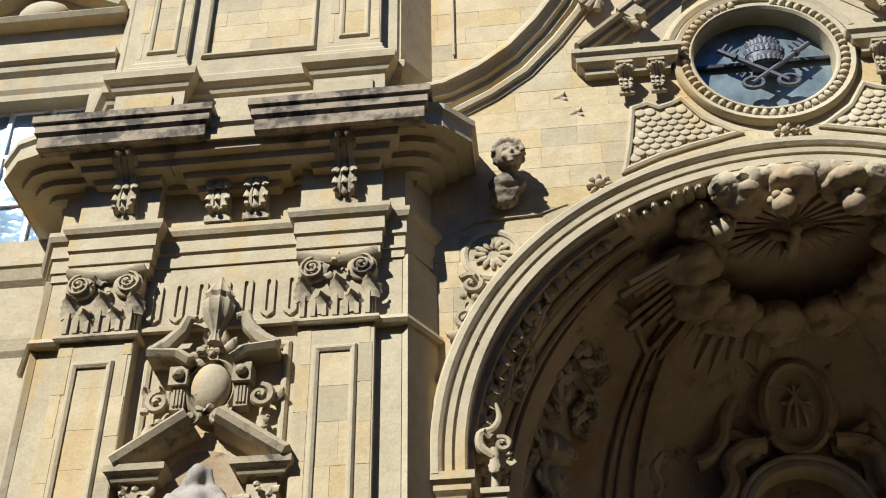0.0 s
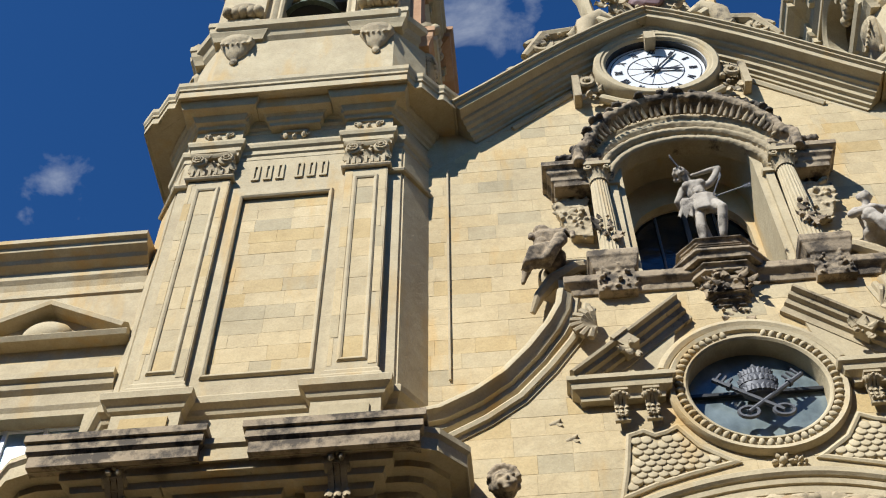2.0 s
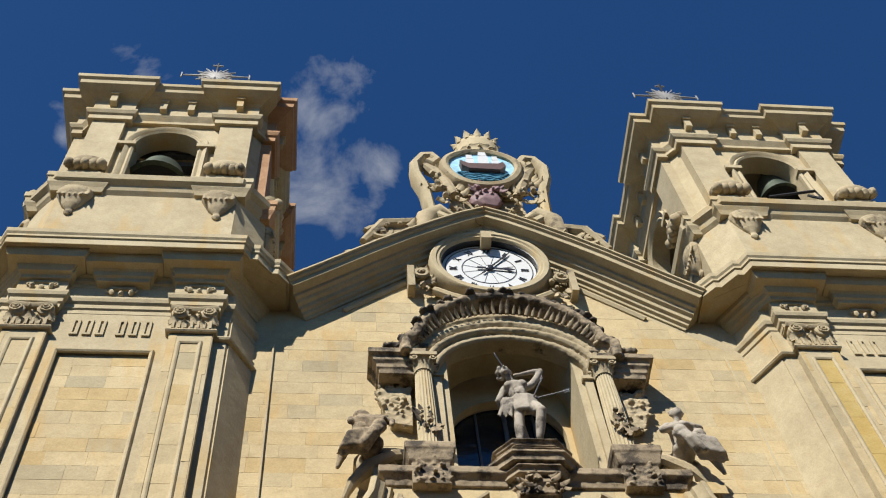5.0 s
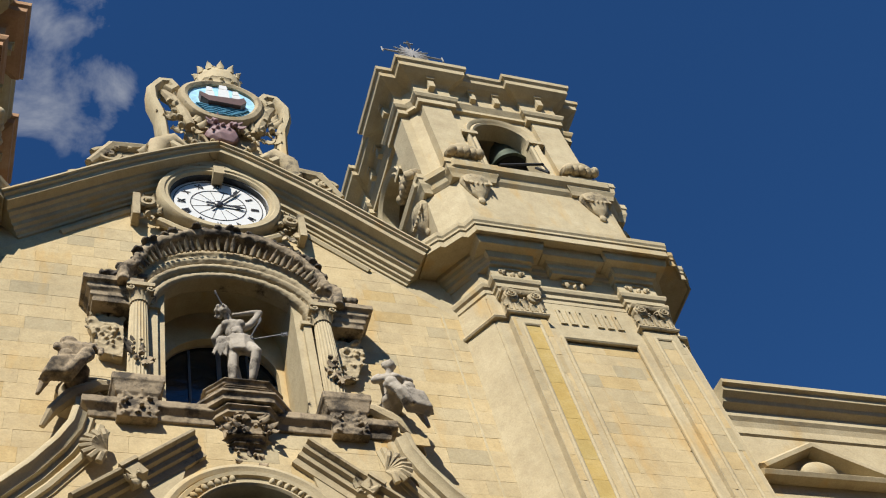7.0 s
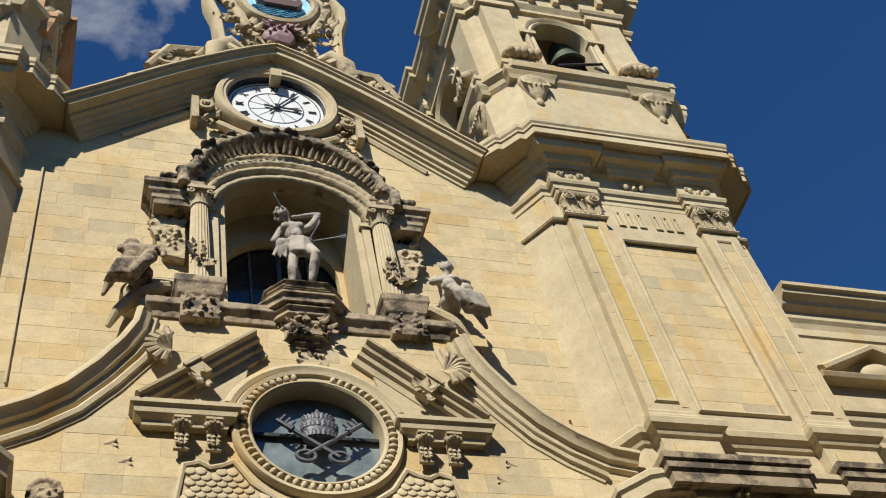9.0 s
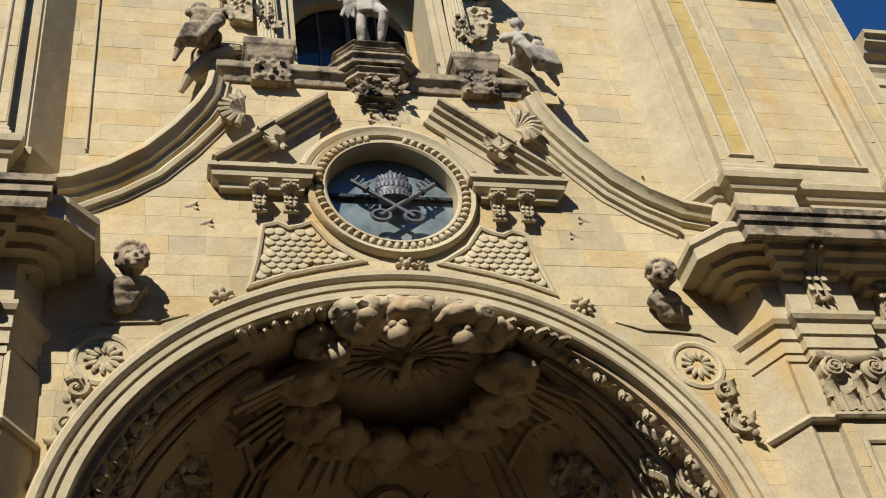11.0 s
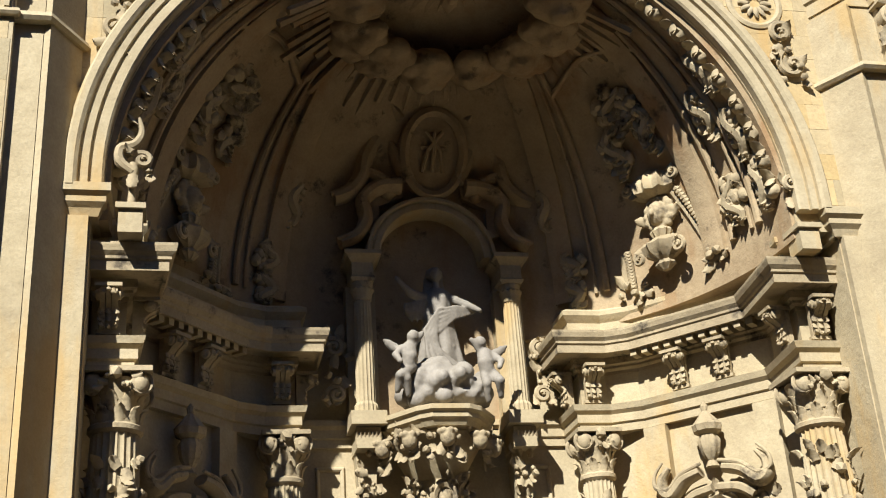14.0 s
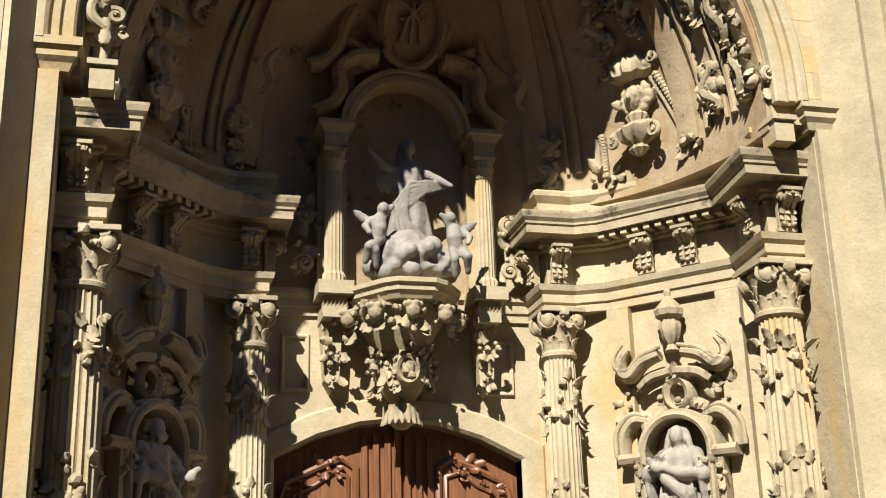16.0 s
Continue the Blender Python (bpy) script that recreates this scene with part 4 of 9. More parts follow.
    for s in (1, -1):
        bm = bmesh.new()
        lathe(bm, [(0.3, 37.4), (0.36, 37.6), (0.26, 37.9), (0.1, 38.0), (0.02, 38.1)], (cx + s * 1.86, -0.1, 0), 14)
        part("ball_finial", bm, SAND, tw, smooth=True)
    return tw


tower = build_tower(-TC, 1)
tower_r = build_tower(TC, -1)
for tw_, sx in ((tower, -1), (tower_r, 1)):
    ashlar(tw_, sx * TC - 1.0, sx * TC + 1.0, 18.02, 23.78, 0.185, 5 + sx, 0.415, (0.6, 0.8, 1.0), limit=120)

# ---- half-dome and walls of the deep portal ----
exe = thing("portal_recess", (0, 3, 0), "deep shaded apse-like portal recess of sandstone", "portal", kind="structure")
bm = bmesh.new()
NT, NP = 56, 22


def vault_point(i, j, grow):
    ph, th = math.pi / 2 * j / NP, math.pi * i / NT
    return ((4.8 + grow) * math.cos(ph) * math.cos(th) * (1.0 if th < math.pi / 2 else WEST), 0.35 + (4.95 + grow) * math.cos(ph) ** 0.8 * math.sin(th), 9.3 + (4.98 + grow) * math.sin(ph))


shells = []
for grow in (0.0, 0.4):
    rows = [[bm.verts.new(vault_point(i, j, grow)) for i in range(NT + 1)] for j in range(NP)]
    rows.insert(0, [bm.verts.new((v.co.x, v.co.y, 8.85)) for v in rows[0]])
    pole = bm.verts.new(vault_point(0, NP, grow))
    for a, b in zip(rows, rows[1:]):
        for i in range(NT):
            bm.faces.new((a[i], a[i + 1], b[i + 1], b[i]))
    for i in range(NT):
        bm.faces.new((rows[-1][i], rows[-1][i + 1], pole))
    shells.append([r[NT] for r in rows] + [pole] + [r[0] for r in reversed(rows)] + rows[0][1:NT])
for i in range(len(shells[0])):
    k = (i + 1) % len(shells[0])
    bm.faces.new((shells[0][i], shells[0][k], shells[1][k], shells[1][i]))
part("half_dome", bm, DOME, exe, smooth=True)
SIDE = [(-5.62, 0.5), (-5.62, 2.0), (-5.1, 2.3), (-3.52, 4.03), (-2.5, 5.1), (2.5, 5.1), (3.52, 4.03), (5.1, 2.3), (5.62, 2.0), (5.62, 0.5)]
bm = bmesh.new()
# door opening in the back wall
sweep(bm, SIDE[:5], [(0, 0), (0, 9.4), (-0.5, 9.4), (-0.5, 0)])
sweep(bm, SIDE[5:], [(0, 0), (0, 9.4), (-0.5, 9.4), (-0.5, 0)])
for s in (1, -1):
    slab(bm, mir([(2.12, 0), (2.52, 0), (2.52, 9.4), (0, 9.4), (0, 5.14), (0.7, 5.06), (1.4, 4.85), (2.12, 4.5)], s), 5.1, 5.7)
bm.normal_update()
bmesh.ops.triangulate(bm, faces=[f for f in bm.faces if len(f.verts) > 4])
part("recess_wall", bm, SAND, exe)

# entablature that runs round the recess
NENT = [(-5.6, 1.5), (-5.6, 0.95), (-4.88, 0.95), (-5.02, 2.22), (-3.45, 3.95), (-2.95, 4.2), (-2.38, 4.2), (-2.38, 5.1)]
for s in (1, -1):
    ent = thing("portal_entablature", (s * 3.6, 2.5, 6.9), "stepped stone entablature with brackets and dentils", "entablature", "portal entablatures", kind="structure")
    pth = NENT if s < 0 else [(-a, b) for a, b in NENT[::-1]]
    bm = bmesh.new()
    sweep(bm, pth, [(-0.3, 7.96), (-0.10, 7.96), (-0.10, 8.02), (-0.05, 8.06), (-0.05, 8.10), (0.0, 8.13), (0.0, 8.25), (0.36, 8.25), (0.33, 8.22), (0.38, 8.22), (0.38, 8.36), (0.41, 8.38), (0.41, 8.42), (0.46, 8.48), (0.48, 8.56), (0.48, 8.60), (0.40, 8.62), (0.0, 8.67), (-0.3, 8.70)])
    part("cornice", bm, CARVED, ent)
    bm = bmesh.new()
    sweep(bm, pth, [(-0.3, 6.92), (0.0, 6.92), (0.0, 7.06), (0.04, 7.08), (0.04, 7.22), (0.10, 7.28), (0.13, 7.38), (-0.12, 7.42), (-0.12, 8.02), (-0.3, 8.02)])
    part("architrave", bm, SAND, ent)
bm = bmesh.new()
sweep(bm, [(-2.4, 5.1), (-1.05, 5.1)], [(-0.1, 6.92), (0.06, 6.92), (0.06, 7.06), (0.1, 7.08), (0.1, 7.22), (0.16, 7.28), (0.16, 7.38), (-0.1, 7.42)])
sweep(bm, [(1.05, 5.1), (2.4, 5.1)], [(-0.1, 6.92), (0.06, 6.92), (0.06, 7.06), (0.1, 7.08), (0.1, 7.22), (0.16, 7.28), (0.16, 7.38), (-0.1, 7.42)])
part("back_string", bm, SAND, exe)

# ---- tools for carved figures ----


def figure(name, bm, material, label, category="statue", group="", voxel=0.035, parent=None):
    """One carved figure or group, its limbs fused into one skin."""
    me = bpy.data.meshes.new(name)
    bm.to_mesh(me)
    bm.free()
    me.materials.append(material)
    me.polygons.foreach_set("use_smooth", [True] * len(me.polygons))
    ob = new(name, me)
    r = ob.modifiers.new("skin", 'REMESH')
    r.mode, r.voxel_size, r.use_smooth_shade = 'VOXEL', voxel, True
    s = ob.modifiers.new("soft", 'SMOOTH')
    s.factor, s.iterations = 0.5, 2
    dm = ob.modifiers.new("worn", 'DISPLACE')
    dm.texture, dm.strength, dm.texture_coords = WORN, 0.02, 'LOCAL'
    tagged(ob, label, category, group)
    if parent:
        ob.parent = parent
        if parent.type == 'EMPTY':
            ob.matrix_parent_inverse = Matrix.Translation(-Vector(parent.location))
    return ob


WORN = bpy.data.textures.new("worn", 'CLOUDS')
WORN.noise_scale, WORN.noise_depth = 0.16, 2


def eroded(ob, voxel=0.03, strength=0.06):
    """A weather-eaten surface with soft broken edges."""
    fused(ob, voxel)
    d = ob.modifiers.new("worn", 'DISPLACE')
    d.texture, d.strength, d.texture_coords = WORN, strength, 'LOCAL'
    return ob


def limb(bm, pts, radii):
    tube(bm, pts, radii, 10)
    for p, r in zip(pts, radii):
        res = bmesh.ops.create_icosphere(bm, subdivisions=2, radius=r)
        for v in res["verts"]:
            v.co = v.co + Vector(p)


def ball(bm, at, r):
    rr = Vector(r) if not isinstance(r, (int, float)) else Vector((r, r, r))
    res = bmesh.ops.create_icosphere(bm, subdivisions=2, radius=1.0)
    for v in res["verts"]:
        v.co = Vector((v.co.x * rr.x, v.co.y * rr.y, v.co.z * rr.z)) + Vector(at)


def robe(bm, at, prof, folds=9, amp=0.16, twist=0.6, sy=0.75, seg=54):
    """A draped body: (radius, height) pairs with folds that wander as they fall."""
    rings = []
    h0, h1 = prof[0][1], prof[-1][1]
    n = 22
    for j in range(n + 1):
        z = h0 + (h1 - h0) * j / n
        for (r0, z0), (r1, z1) in zip(prof, prof[1:]):
            if z0 <= z <= z1 + 1e-6:
                r = r0 + (r1 - r0) * (z - z0) / max(z1 - z0, 1e-6)
                break
        k = 1 - (z - h0) / (h1 - h0)
        ring = []
        for i in range(seg):
            a = 2 * math.pi * i / seg
            q = r * (1 + amp * (0.3 + 0.7 * k) * math.sin(folds * a + twist * 6 * k + 1.3 * math.sin(2 * a)))
            ring.append(bm.verts.new((at[0] + q * math.cos(a), at[1] + q * math.sin(a) * sy, at[2] + z)))
        rings.append(ring)
    for a, b in zip(rings, rings[1:]):
        for i in range(seg):
            k = (i + 1) % seg
            bm.faces.new((a[i], a[k], b[k], b[i]))
    bm.faces.new(rings[0][::-1])
    bm.faces.new(rings[-1])


def move_all(bm, m):
    bmesh.ops.transform(bm, matrix=m, verts=bm.verts)


def saint(bm, h, arms, rnd, beard=False):
    """A robed saint of height h with his feet at the origin, facing the street."""
    k = h / 1.75
    robe(bm, (0, 0, 0), [(0.34 * k, 0), (0.30 * k, 0.4 * k), (0.25 * k, 0.85 * k), (0.28 * k, 1.15 * k), (0.27 * k, 1.38 * k), (0.12 * k, 1.48 * k)], 8, 0.17)
    limb(bm, [(0, 0, 1.4 * k), (0, -0.03 * k, 1.55 * k)], [0.085 * k, 0.075 * k])
    ball(bm, (0, -0.05 * k, 1.65 * k), (0.105 * k, 0.125 * k, 0.15 * k))
    for i in range(9):
        a = i * 0.7
        ball(bm, (0.1 * k * math.cos(a), 0.03 * k + 0.06 * k * math.sin(a), 1.68 * k + 0.05 * k * math.sin(2 * a)), 0.055 * k)
    if beard:
        for i in range(5):
            ball(bm, ((-0.06 + 0.03 * i) * k, -0.15 * k, (1.55 - 0.03 * (i % 2)) * k), 0.045 * k)
    for pts in arms:
        pp = [(a * k, b * k, c * k) for a, b, c in pts]
        limb(bm, pp, [0.12 * k, 0.125 * k, 0.09 * k, 0.045 * k][:len(pp)])
        for q in range(4):
            e = Vector(pp[1]) + Vector((0.02 * q - 0.03, 0.03 * q - 0.04, 0)) * k
            tube(bm, [e, e + Vector((0.01, 0.03, -0.22)) * k, e + Vector((0.0, 0.06, -0.42 - 0.05 * (q % 2))) * k], [0.05 * k, 0.045 * k, 0.015 * k], 6)
    if not beard:
        for q in range(9):
            a = math.pi * q / 8
            x0 = 0.125 * math.cos(a)
            tube(bm, [(x0 * 0.8 * k, 0.02 * k, (1.74 + 0.05 * math.sin(a)) * k), (x0 * 1.15 * k, (-0.02 + 0.1 * math.sin(a)) * k, 1.6 * k), (x0 * 1.5 * k, (-0.04 + 0.14 * math.sin(a)) * k, 1.42 * k)], [0.05 * k, 0.05 * k, 0.04 * k], 7)
    tube(bm, [(-0.3 * k, -0.12 * k, 1.35 * k), (-0.1 * k, -0.26 * k, 1.05 * k), (0.18 * k, -0.24 * k, 0.8 * k), (0.3 * k, -0.05 * k, 0.55 * k)], [0.08 * k, 0.1 * k, 0.1 * k, 0.07 * k], 8)
    for i in range(7):
        x = (-0.27 + 0.09 * i) * k
        tube(bm, [(x * 0.8, -0.19 * k, 1.0 * k), (x * 1.0, (-0.23 + 0.02 * (i % 2)) * k, 0.5 * k), (x * 1.15, -0.25 * k, 0.05 * k)], [0.02 * k, 0.036 * k, 0.04 * k], 6)
    for i in range(5):
        tube(bm, [((-0.26 + 0.03 * i) * k, -0.16 * k, (1.3 - 0.07 * i) * k), ((-0.06 + 0.02 * i) * k, -0.25 * k, (1.05 - 0.08 * i) * k), ((0.22 + 0.01 * i) * k, -0.17 * k, (1.0 - 0.12 * i) * k)], [0.02 * k, 0.032 * k, 0.02 * k], 6)


# ---- round window over the arch ----
R = random.Random(21)
ocu = thing("round_window", (0, 0.3, OC_Z), "round oculus window with beaded stone rim and papal emblem", "window")
bm = bmesh.new()
sweep(bm, arc(0, OC_Z, 1.2, 0, 360, 64)[:-1], [(0, -0.3), (0, 0.10), (0.04, 0.14), (0.07, 0.14), (0.09, 0.08), (0.22, 0.08), (0.24, 0.14), (0.32, 0.16), (0.36, 0.10), (0.36, -0.05), (0.2, -0.3)], True, front_at(0.3))
rim_ = part("rim", bm, SAND, ocu, smooth=True)
for i in range(58):
    a = 2 * math.pi * i / 58
    if abs(a - math.pi / 2) < 0.2:
        continue
    bm = bmesh.new()
    m = Matrix.Translation((1.36 * math.cos(a), 0.19, OC_Z + 1.36 * math.sin(a))) @ Matrix.Rotation(-a, 4, 'Y')
    blob(bm, (0, 0, 0), (0.092, 0.075, 0.058), R, 2, 0.12)
    move_all(bm, m)
    part("bead", bm, SAND, rim_, smooth=True)
bm = bmesh.new()
sweep(bm, arc(0, OC_Z, 1.66, 20, 160, 40), [(-0.08, -0.05), (-0.08, 0.10), (0.0, 0.14), (0.08, 0.12), (0.14, 0.05), (0.14, -0.05)], to=front_at(0.3))
part("hood_moulding", bm, SAND, ocu, smooth=True)
bm = bmesh.new()
lathe(bm, [(1.3, 0), (1.3, 0.03)], (0, 0.62, OC_Z), 48, m=Matrix.Rotation(radians(90), 4, 'X'))
part("pane", bm, GLASS, ocu, "dusty bluish glass reflecting the sky")
part("glazing_bar", new_box(-1.2, 1.2, 0.50, 0.57, OC_Z + 0.12, OC_Z + 0.19), IRON, ocu)
emb = thing("papal_emblem", (0, 0.35, OC_Z - 0.3), "grey metal papal tiara over two crossed keys", "emblem")
bm = bmesh.new()
lathe(bm, [(0.26, 0), (0.31, 0.05), (0.28, 0.08), (0.34, 0.22), (0.31, 0.26), (0.33, 0.40), (0.27, 0.46), (0.24, 0.58), (0.12, 0.68), (0.05, 0.74), (0.02, 0.80)], (0.05, 0.36, OC_Z - 0.10), 20, 1.0, 0.55)
for j, zz in enumerate((0.03, 0.24, 0.44)):
    for i in range(10):
        a = math.pi + math.pi * (i + 0.5) / 10
        rr = (0.31, 0.34, 0.29)[j]
        leaf(bm, (0.05 + rr * math.cos(a), 0.36 + 0.55 * rr * math.sin(a), OC_Z - 0.10 + zz), (0, 0, 1), (math.cos(a), math.sin(a), 0), 0.14, 0.12, 0.3, 2, 0.02)
part("tiara", bm, LEAD, emb, smooth=True, kind="stuff")
for s in (1, -1):
    bm = bmesh.new()
    p0, p1 = Vector((0.05 - s * 0.30, 0.30, OC_Z - 0.52)), Vector((0.05 + s * 0.78, 0.30, OC_Z + 0.32))
    tube(bm, [p0, p1], 0.045, 8)
    tube(bm, [(p0.x + 0.17 * math.cos(a), 0.30, p0.z + 0.12 * math.sin(a)) for a in [2 * math.pi * i / 16 for i in range(17)]], 0.04, 6)
    d = (p1 - p0).normalized()
    nrm = Vector((-d.z, 0, d.x)) * s
    for q in (0.80, 0.88, 0.96):
        c = p0.lerp(p1, q)
        tube(bm, [c, c + nrm * 0.20], 0.03, 6)
    tube(bm, [p0.lerp(p1, 0.74), p0.lerp(p1, 0.78)], 0.075, 8)
    part("key", bm, LEAD, emb, smooth=True)

# keystone console and broken pediment
def stepped_console(name, tiers, y_back, material, label, leafy=True):
    c = thing(name, (0, y_back, tiers[0][1]), label, "corbel")
    for hw, z0, z1, out in tiers:
        bm = bmesh.new()
        ch = min(hw * 0.45, out * 0.6)
        sweep(bm, [(-hw, y_back), (-hw, y_back - out + ch), (-hw + ch, y_back - out), (hw - ch, y_back - out), (hw, y_back - out + ch), (hw, y_back)], [(-hw * 0.5, z0), (-0.09, z0), (-0.05, z0 + 0.3 * (z1 - z0)), (-0.02, z0 + 0.55 * (z1 - z0)), (0.03, z0 + 0.62 * (z1 - z0)), (0.03, z1 - 0.05), (-0.02, z1), (-hw * 0.5, z1)])
        prism(bm, [(-hw + 0.05, y_back), (-hw + 0.05, y_back - out + ch), (-hw + ch, y_back - out + 0.05), (hw - ch, y_back - out + 0.05), (hw - 0.05, y_back - out + ch), (hw - 0.05, y_back)], z0 + 0.01, z1 - 0.02)
        eroded(part("tier", bm, material, c), 0.018, 0.02)
    return c


cor = stepped_console("statue_corbel", [(0.22, 18.62, 18.86, 0.36), (0.34, 18.86, 19.08, 0.52), (0.46, 19.08, 19.26, 0.66), (0.52, 19.26, 19.40, 0.72), (0.50, 19.40, 19.80, 0.78), (0.74, 19.80, 20.02, 0.95), (0.92, 20.02, 20.30, 1.08), (0.82, 20.30, 20.44, 1.02), (0.72, 20.44, 20.60, 0.95), (0.80, 20.60, 20.74, 1.0), (0.66, 20.74, 20.86, 0.9)], 0.85, SOOTY, "blackened octagonal stone corbel under the upper statue")
bm = bmesh.new()
foliage(bm, (0, 0.0, 19.62), 0.9, 0.36, 22, R, size=0.16)
for q in (-1, 1):
    foliage(bm, (q * 0.5, 0.3, 19.7), 0.4, 0.4, 8, R, (q * 0.7, -0.7, 0), 0.16)
foliage(bm, (0, 0.28, 18.85), 0.5, 0.3, 10, R, size=0.14)
part("carved_leaves", bm, SOOTY, cor, smooth=True, kind="stuff")

for s in (1, -1):
    ped = thing("broken_pediment", (s * 2, 0.3, 16.6), "raking half of a broken pediment on paired brackets", "pediment", "broken pediment halves")
    bm = bmesh.new()
    pts = mir([(3.15, 17.18), (2.2, 18.02), (1.05, 19.06)], s)
    pr = [(0.12, -0.05), (0.12, 0.40), (0.07, 0.46), (0.02, 0.45), (0.0, 0.34), (-0.08, 0.32), (-0.1, 0.22), (-0.2, 0.2), (-0.22, 0.12), (-0.36, 0.1), (-0.36, -0.05)]
    sweep(bm, pts, pr if s > 0 else [(-o, h) for o, h in pr], to=front_at(0.3))
    part("rake", bm, CARVED, ped)
    bm = bmesh.new()
    xa, xb = sorted((s * 1.62, s * 3.08))
    sweep(bm, [(xa, 0.35), (xa, 0.14), (xb, 0.14), (xb, 0.35)], [(-0.3, 16.72), (0.0, 16.72), (0.02, 16.82), (0.14, 16.9), (0.16, 17.02), (0.22, 17.06), (0.22, 17.16), (-0.3, 17.2)])
    part("ledge", bm, SAND, ped)
    bm = bmesh.new()
    slab(bm, mir([(3.0, 17.15), (1.62, 17.15), (1.3, 17.9), (1.1, 18.9)], s), 0.22, 0.32)
    part("tympanum", bm, SAND, ped)
    for u in (1.88, 2.42):
        bm = bmesh.new()
        console(bm, s * u, 0.16, 16.18, 16.74, 0.26, R, 0.26)
        part("bracket", bm, CARVED, ped, smooth=True)
    # block and mask under the rake, scallop shell and scroll beside it
    bm = bmesh.new()
    m = Matrix.Translation((s * 2.2, 0.05, 18.0)) @ Matrix.Rotation(s * radians(42), 4, 'Y')
    box(bm, -0.15, 0.15, -0.2, 0.3, -0.26, 0.12, m)
    box(bm, -0.19, 0.19, -0.25, 0.3, 0.06, 0.14, m)
    foliage(bm, (s * 2.0, -0.15, 17.72), 0.3, 0.3, 7, R, size=0.18)
    part("rake_block", bm, CARVED, ped, smooth=False)
    for i in range(8):
        bm = bmesh.new()
        a = radians(100 + 22 * i)
        c = Vector((s * 2.62, 0.12, 18.62))
        e = c + Vector((s * -0.0 + s * 0.48 * math.cos(a + math.pi), -0.10, 0.42 * math.sin(a)))
        tube(bm, [c, c.lerp(e, 0.6) + Vector((0, -0.08, 0)), e], [0.03, 0.07, 0.075], 7)
        part("shell_rib", bm, CARVED, ped, smooth=True)

# scale-patterned panels over the arch
for s in (1, -1):
    pan = thing("scale_panel", (s * 1.6, 0.3, 15), "spandrel panel carved with overlapping fish scales", "panel", "scale panels")
    out = [(2.36, 15.96), (2.1, 16.05), (1.92, 15.93), (1.74, 15.98), (1.52, 16.1), (1.22, 15.62), (0.70, 15.22), (1.5, 15.02), (2.05, 14.85), (2.62, 14.6), (2.48, 15.2)]
    bm = bmesh.new()
    o = mir(out, s)
    sweep(bm, o, [(-0.045, -0.02), (-0.045, 0.05), (0, 0.07), (0.045, 0.05), (0.045, -0.02)], True, front_at(0.3))
    part("panel_moulding", bm, SAND, pan, smooth=True)

    def inside(x, z):
        c = False
        for i in range(len(out)):
            (xa, za), (xb, zb) = out[i], out[i - 1]
            if (za > z) != (zb > z) and x < (xb - xa) * (z - za) / (zb - za) + xa:
                c = not c
        return c
    sc = bmesh.new()
    lathe(sc, [(0.01, -0.030), (0.08, -0.027), (0.096, -0.016), (0.10, 0.03)], (0, -0.016, 0), 14, 1.0, 1.25, m=Matrix.Rotation(radians(-106), 4, 'X'))
    bmesh.ops.recalc_face_normals(sc, faces=sc.faces)
    sc_me = bpy.data.meshes.new("scale")
    sc.to_mesh(sc_me)
    sc.free()
    sc_me.materials.append(SAND)
    sc_me.polygons.foreach_set("use_smooth", [True] * len(sc_me.polygons))
    for j in range(12):
        for i in range(20):
            x, z = 0.5 + 0.175 * i + (0.0875 if j % 2 else 0), 14.6 + 0.125 * j
            if all(inside(x + dx, z + dz) for dx, dz in ((0.1, 0), (-0.1, 0), (0, 0.1), (0, -0.1))):
                ob = new("scale", sc_me)
                ob.location = (s * x, 0.30, z)
                ob.parent = pan
                ob.matrix_parent_inverse = Matrix.Translation(-Vector(pan.location))

# rosettes, flowers, medallions and heads on the spandrels
def rosette(x, z, r, y, n=10):
    t = thing("rosette", (x, y, z), "round carved stone flower rosette on the wall", "rosette", "wall rosettes")
    for i in range(n):
        a = 2 * math.pi * i / n
        bm = bmesh.new()
        blob(bm, (0, 0, 0), (r * 0.32, 0.06, r * 0.2), R, 2, 0.15)
        move_all(bm, Matrix.Translation((x + r * 0.66 * math.cos(a), y - 0.05, z + r * 0.66 * math.sin(a))) @ Matrix.Rotation(-a, 4, 'Y'))
        part("petal", bm, CARVED, t, smooth=True)
    bm = bmesh.new()
    blob(bm, (x, y - 0.08, z), (r * 0.36, 0.09, r * 0.36), R, 2, 0.2)
    part("flower_centre", bm, CARVED, t, smooth=True)
    return t


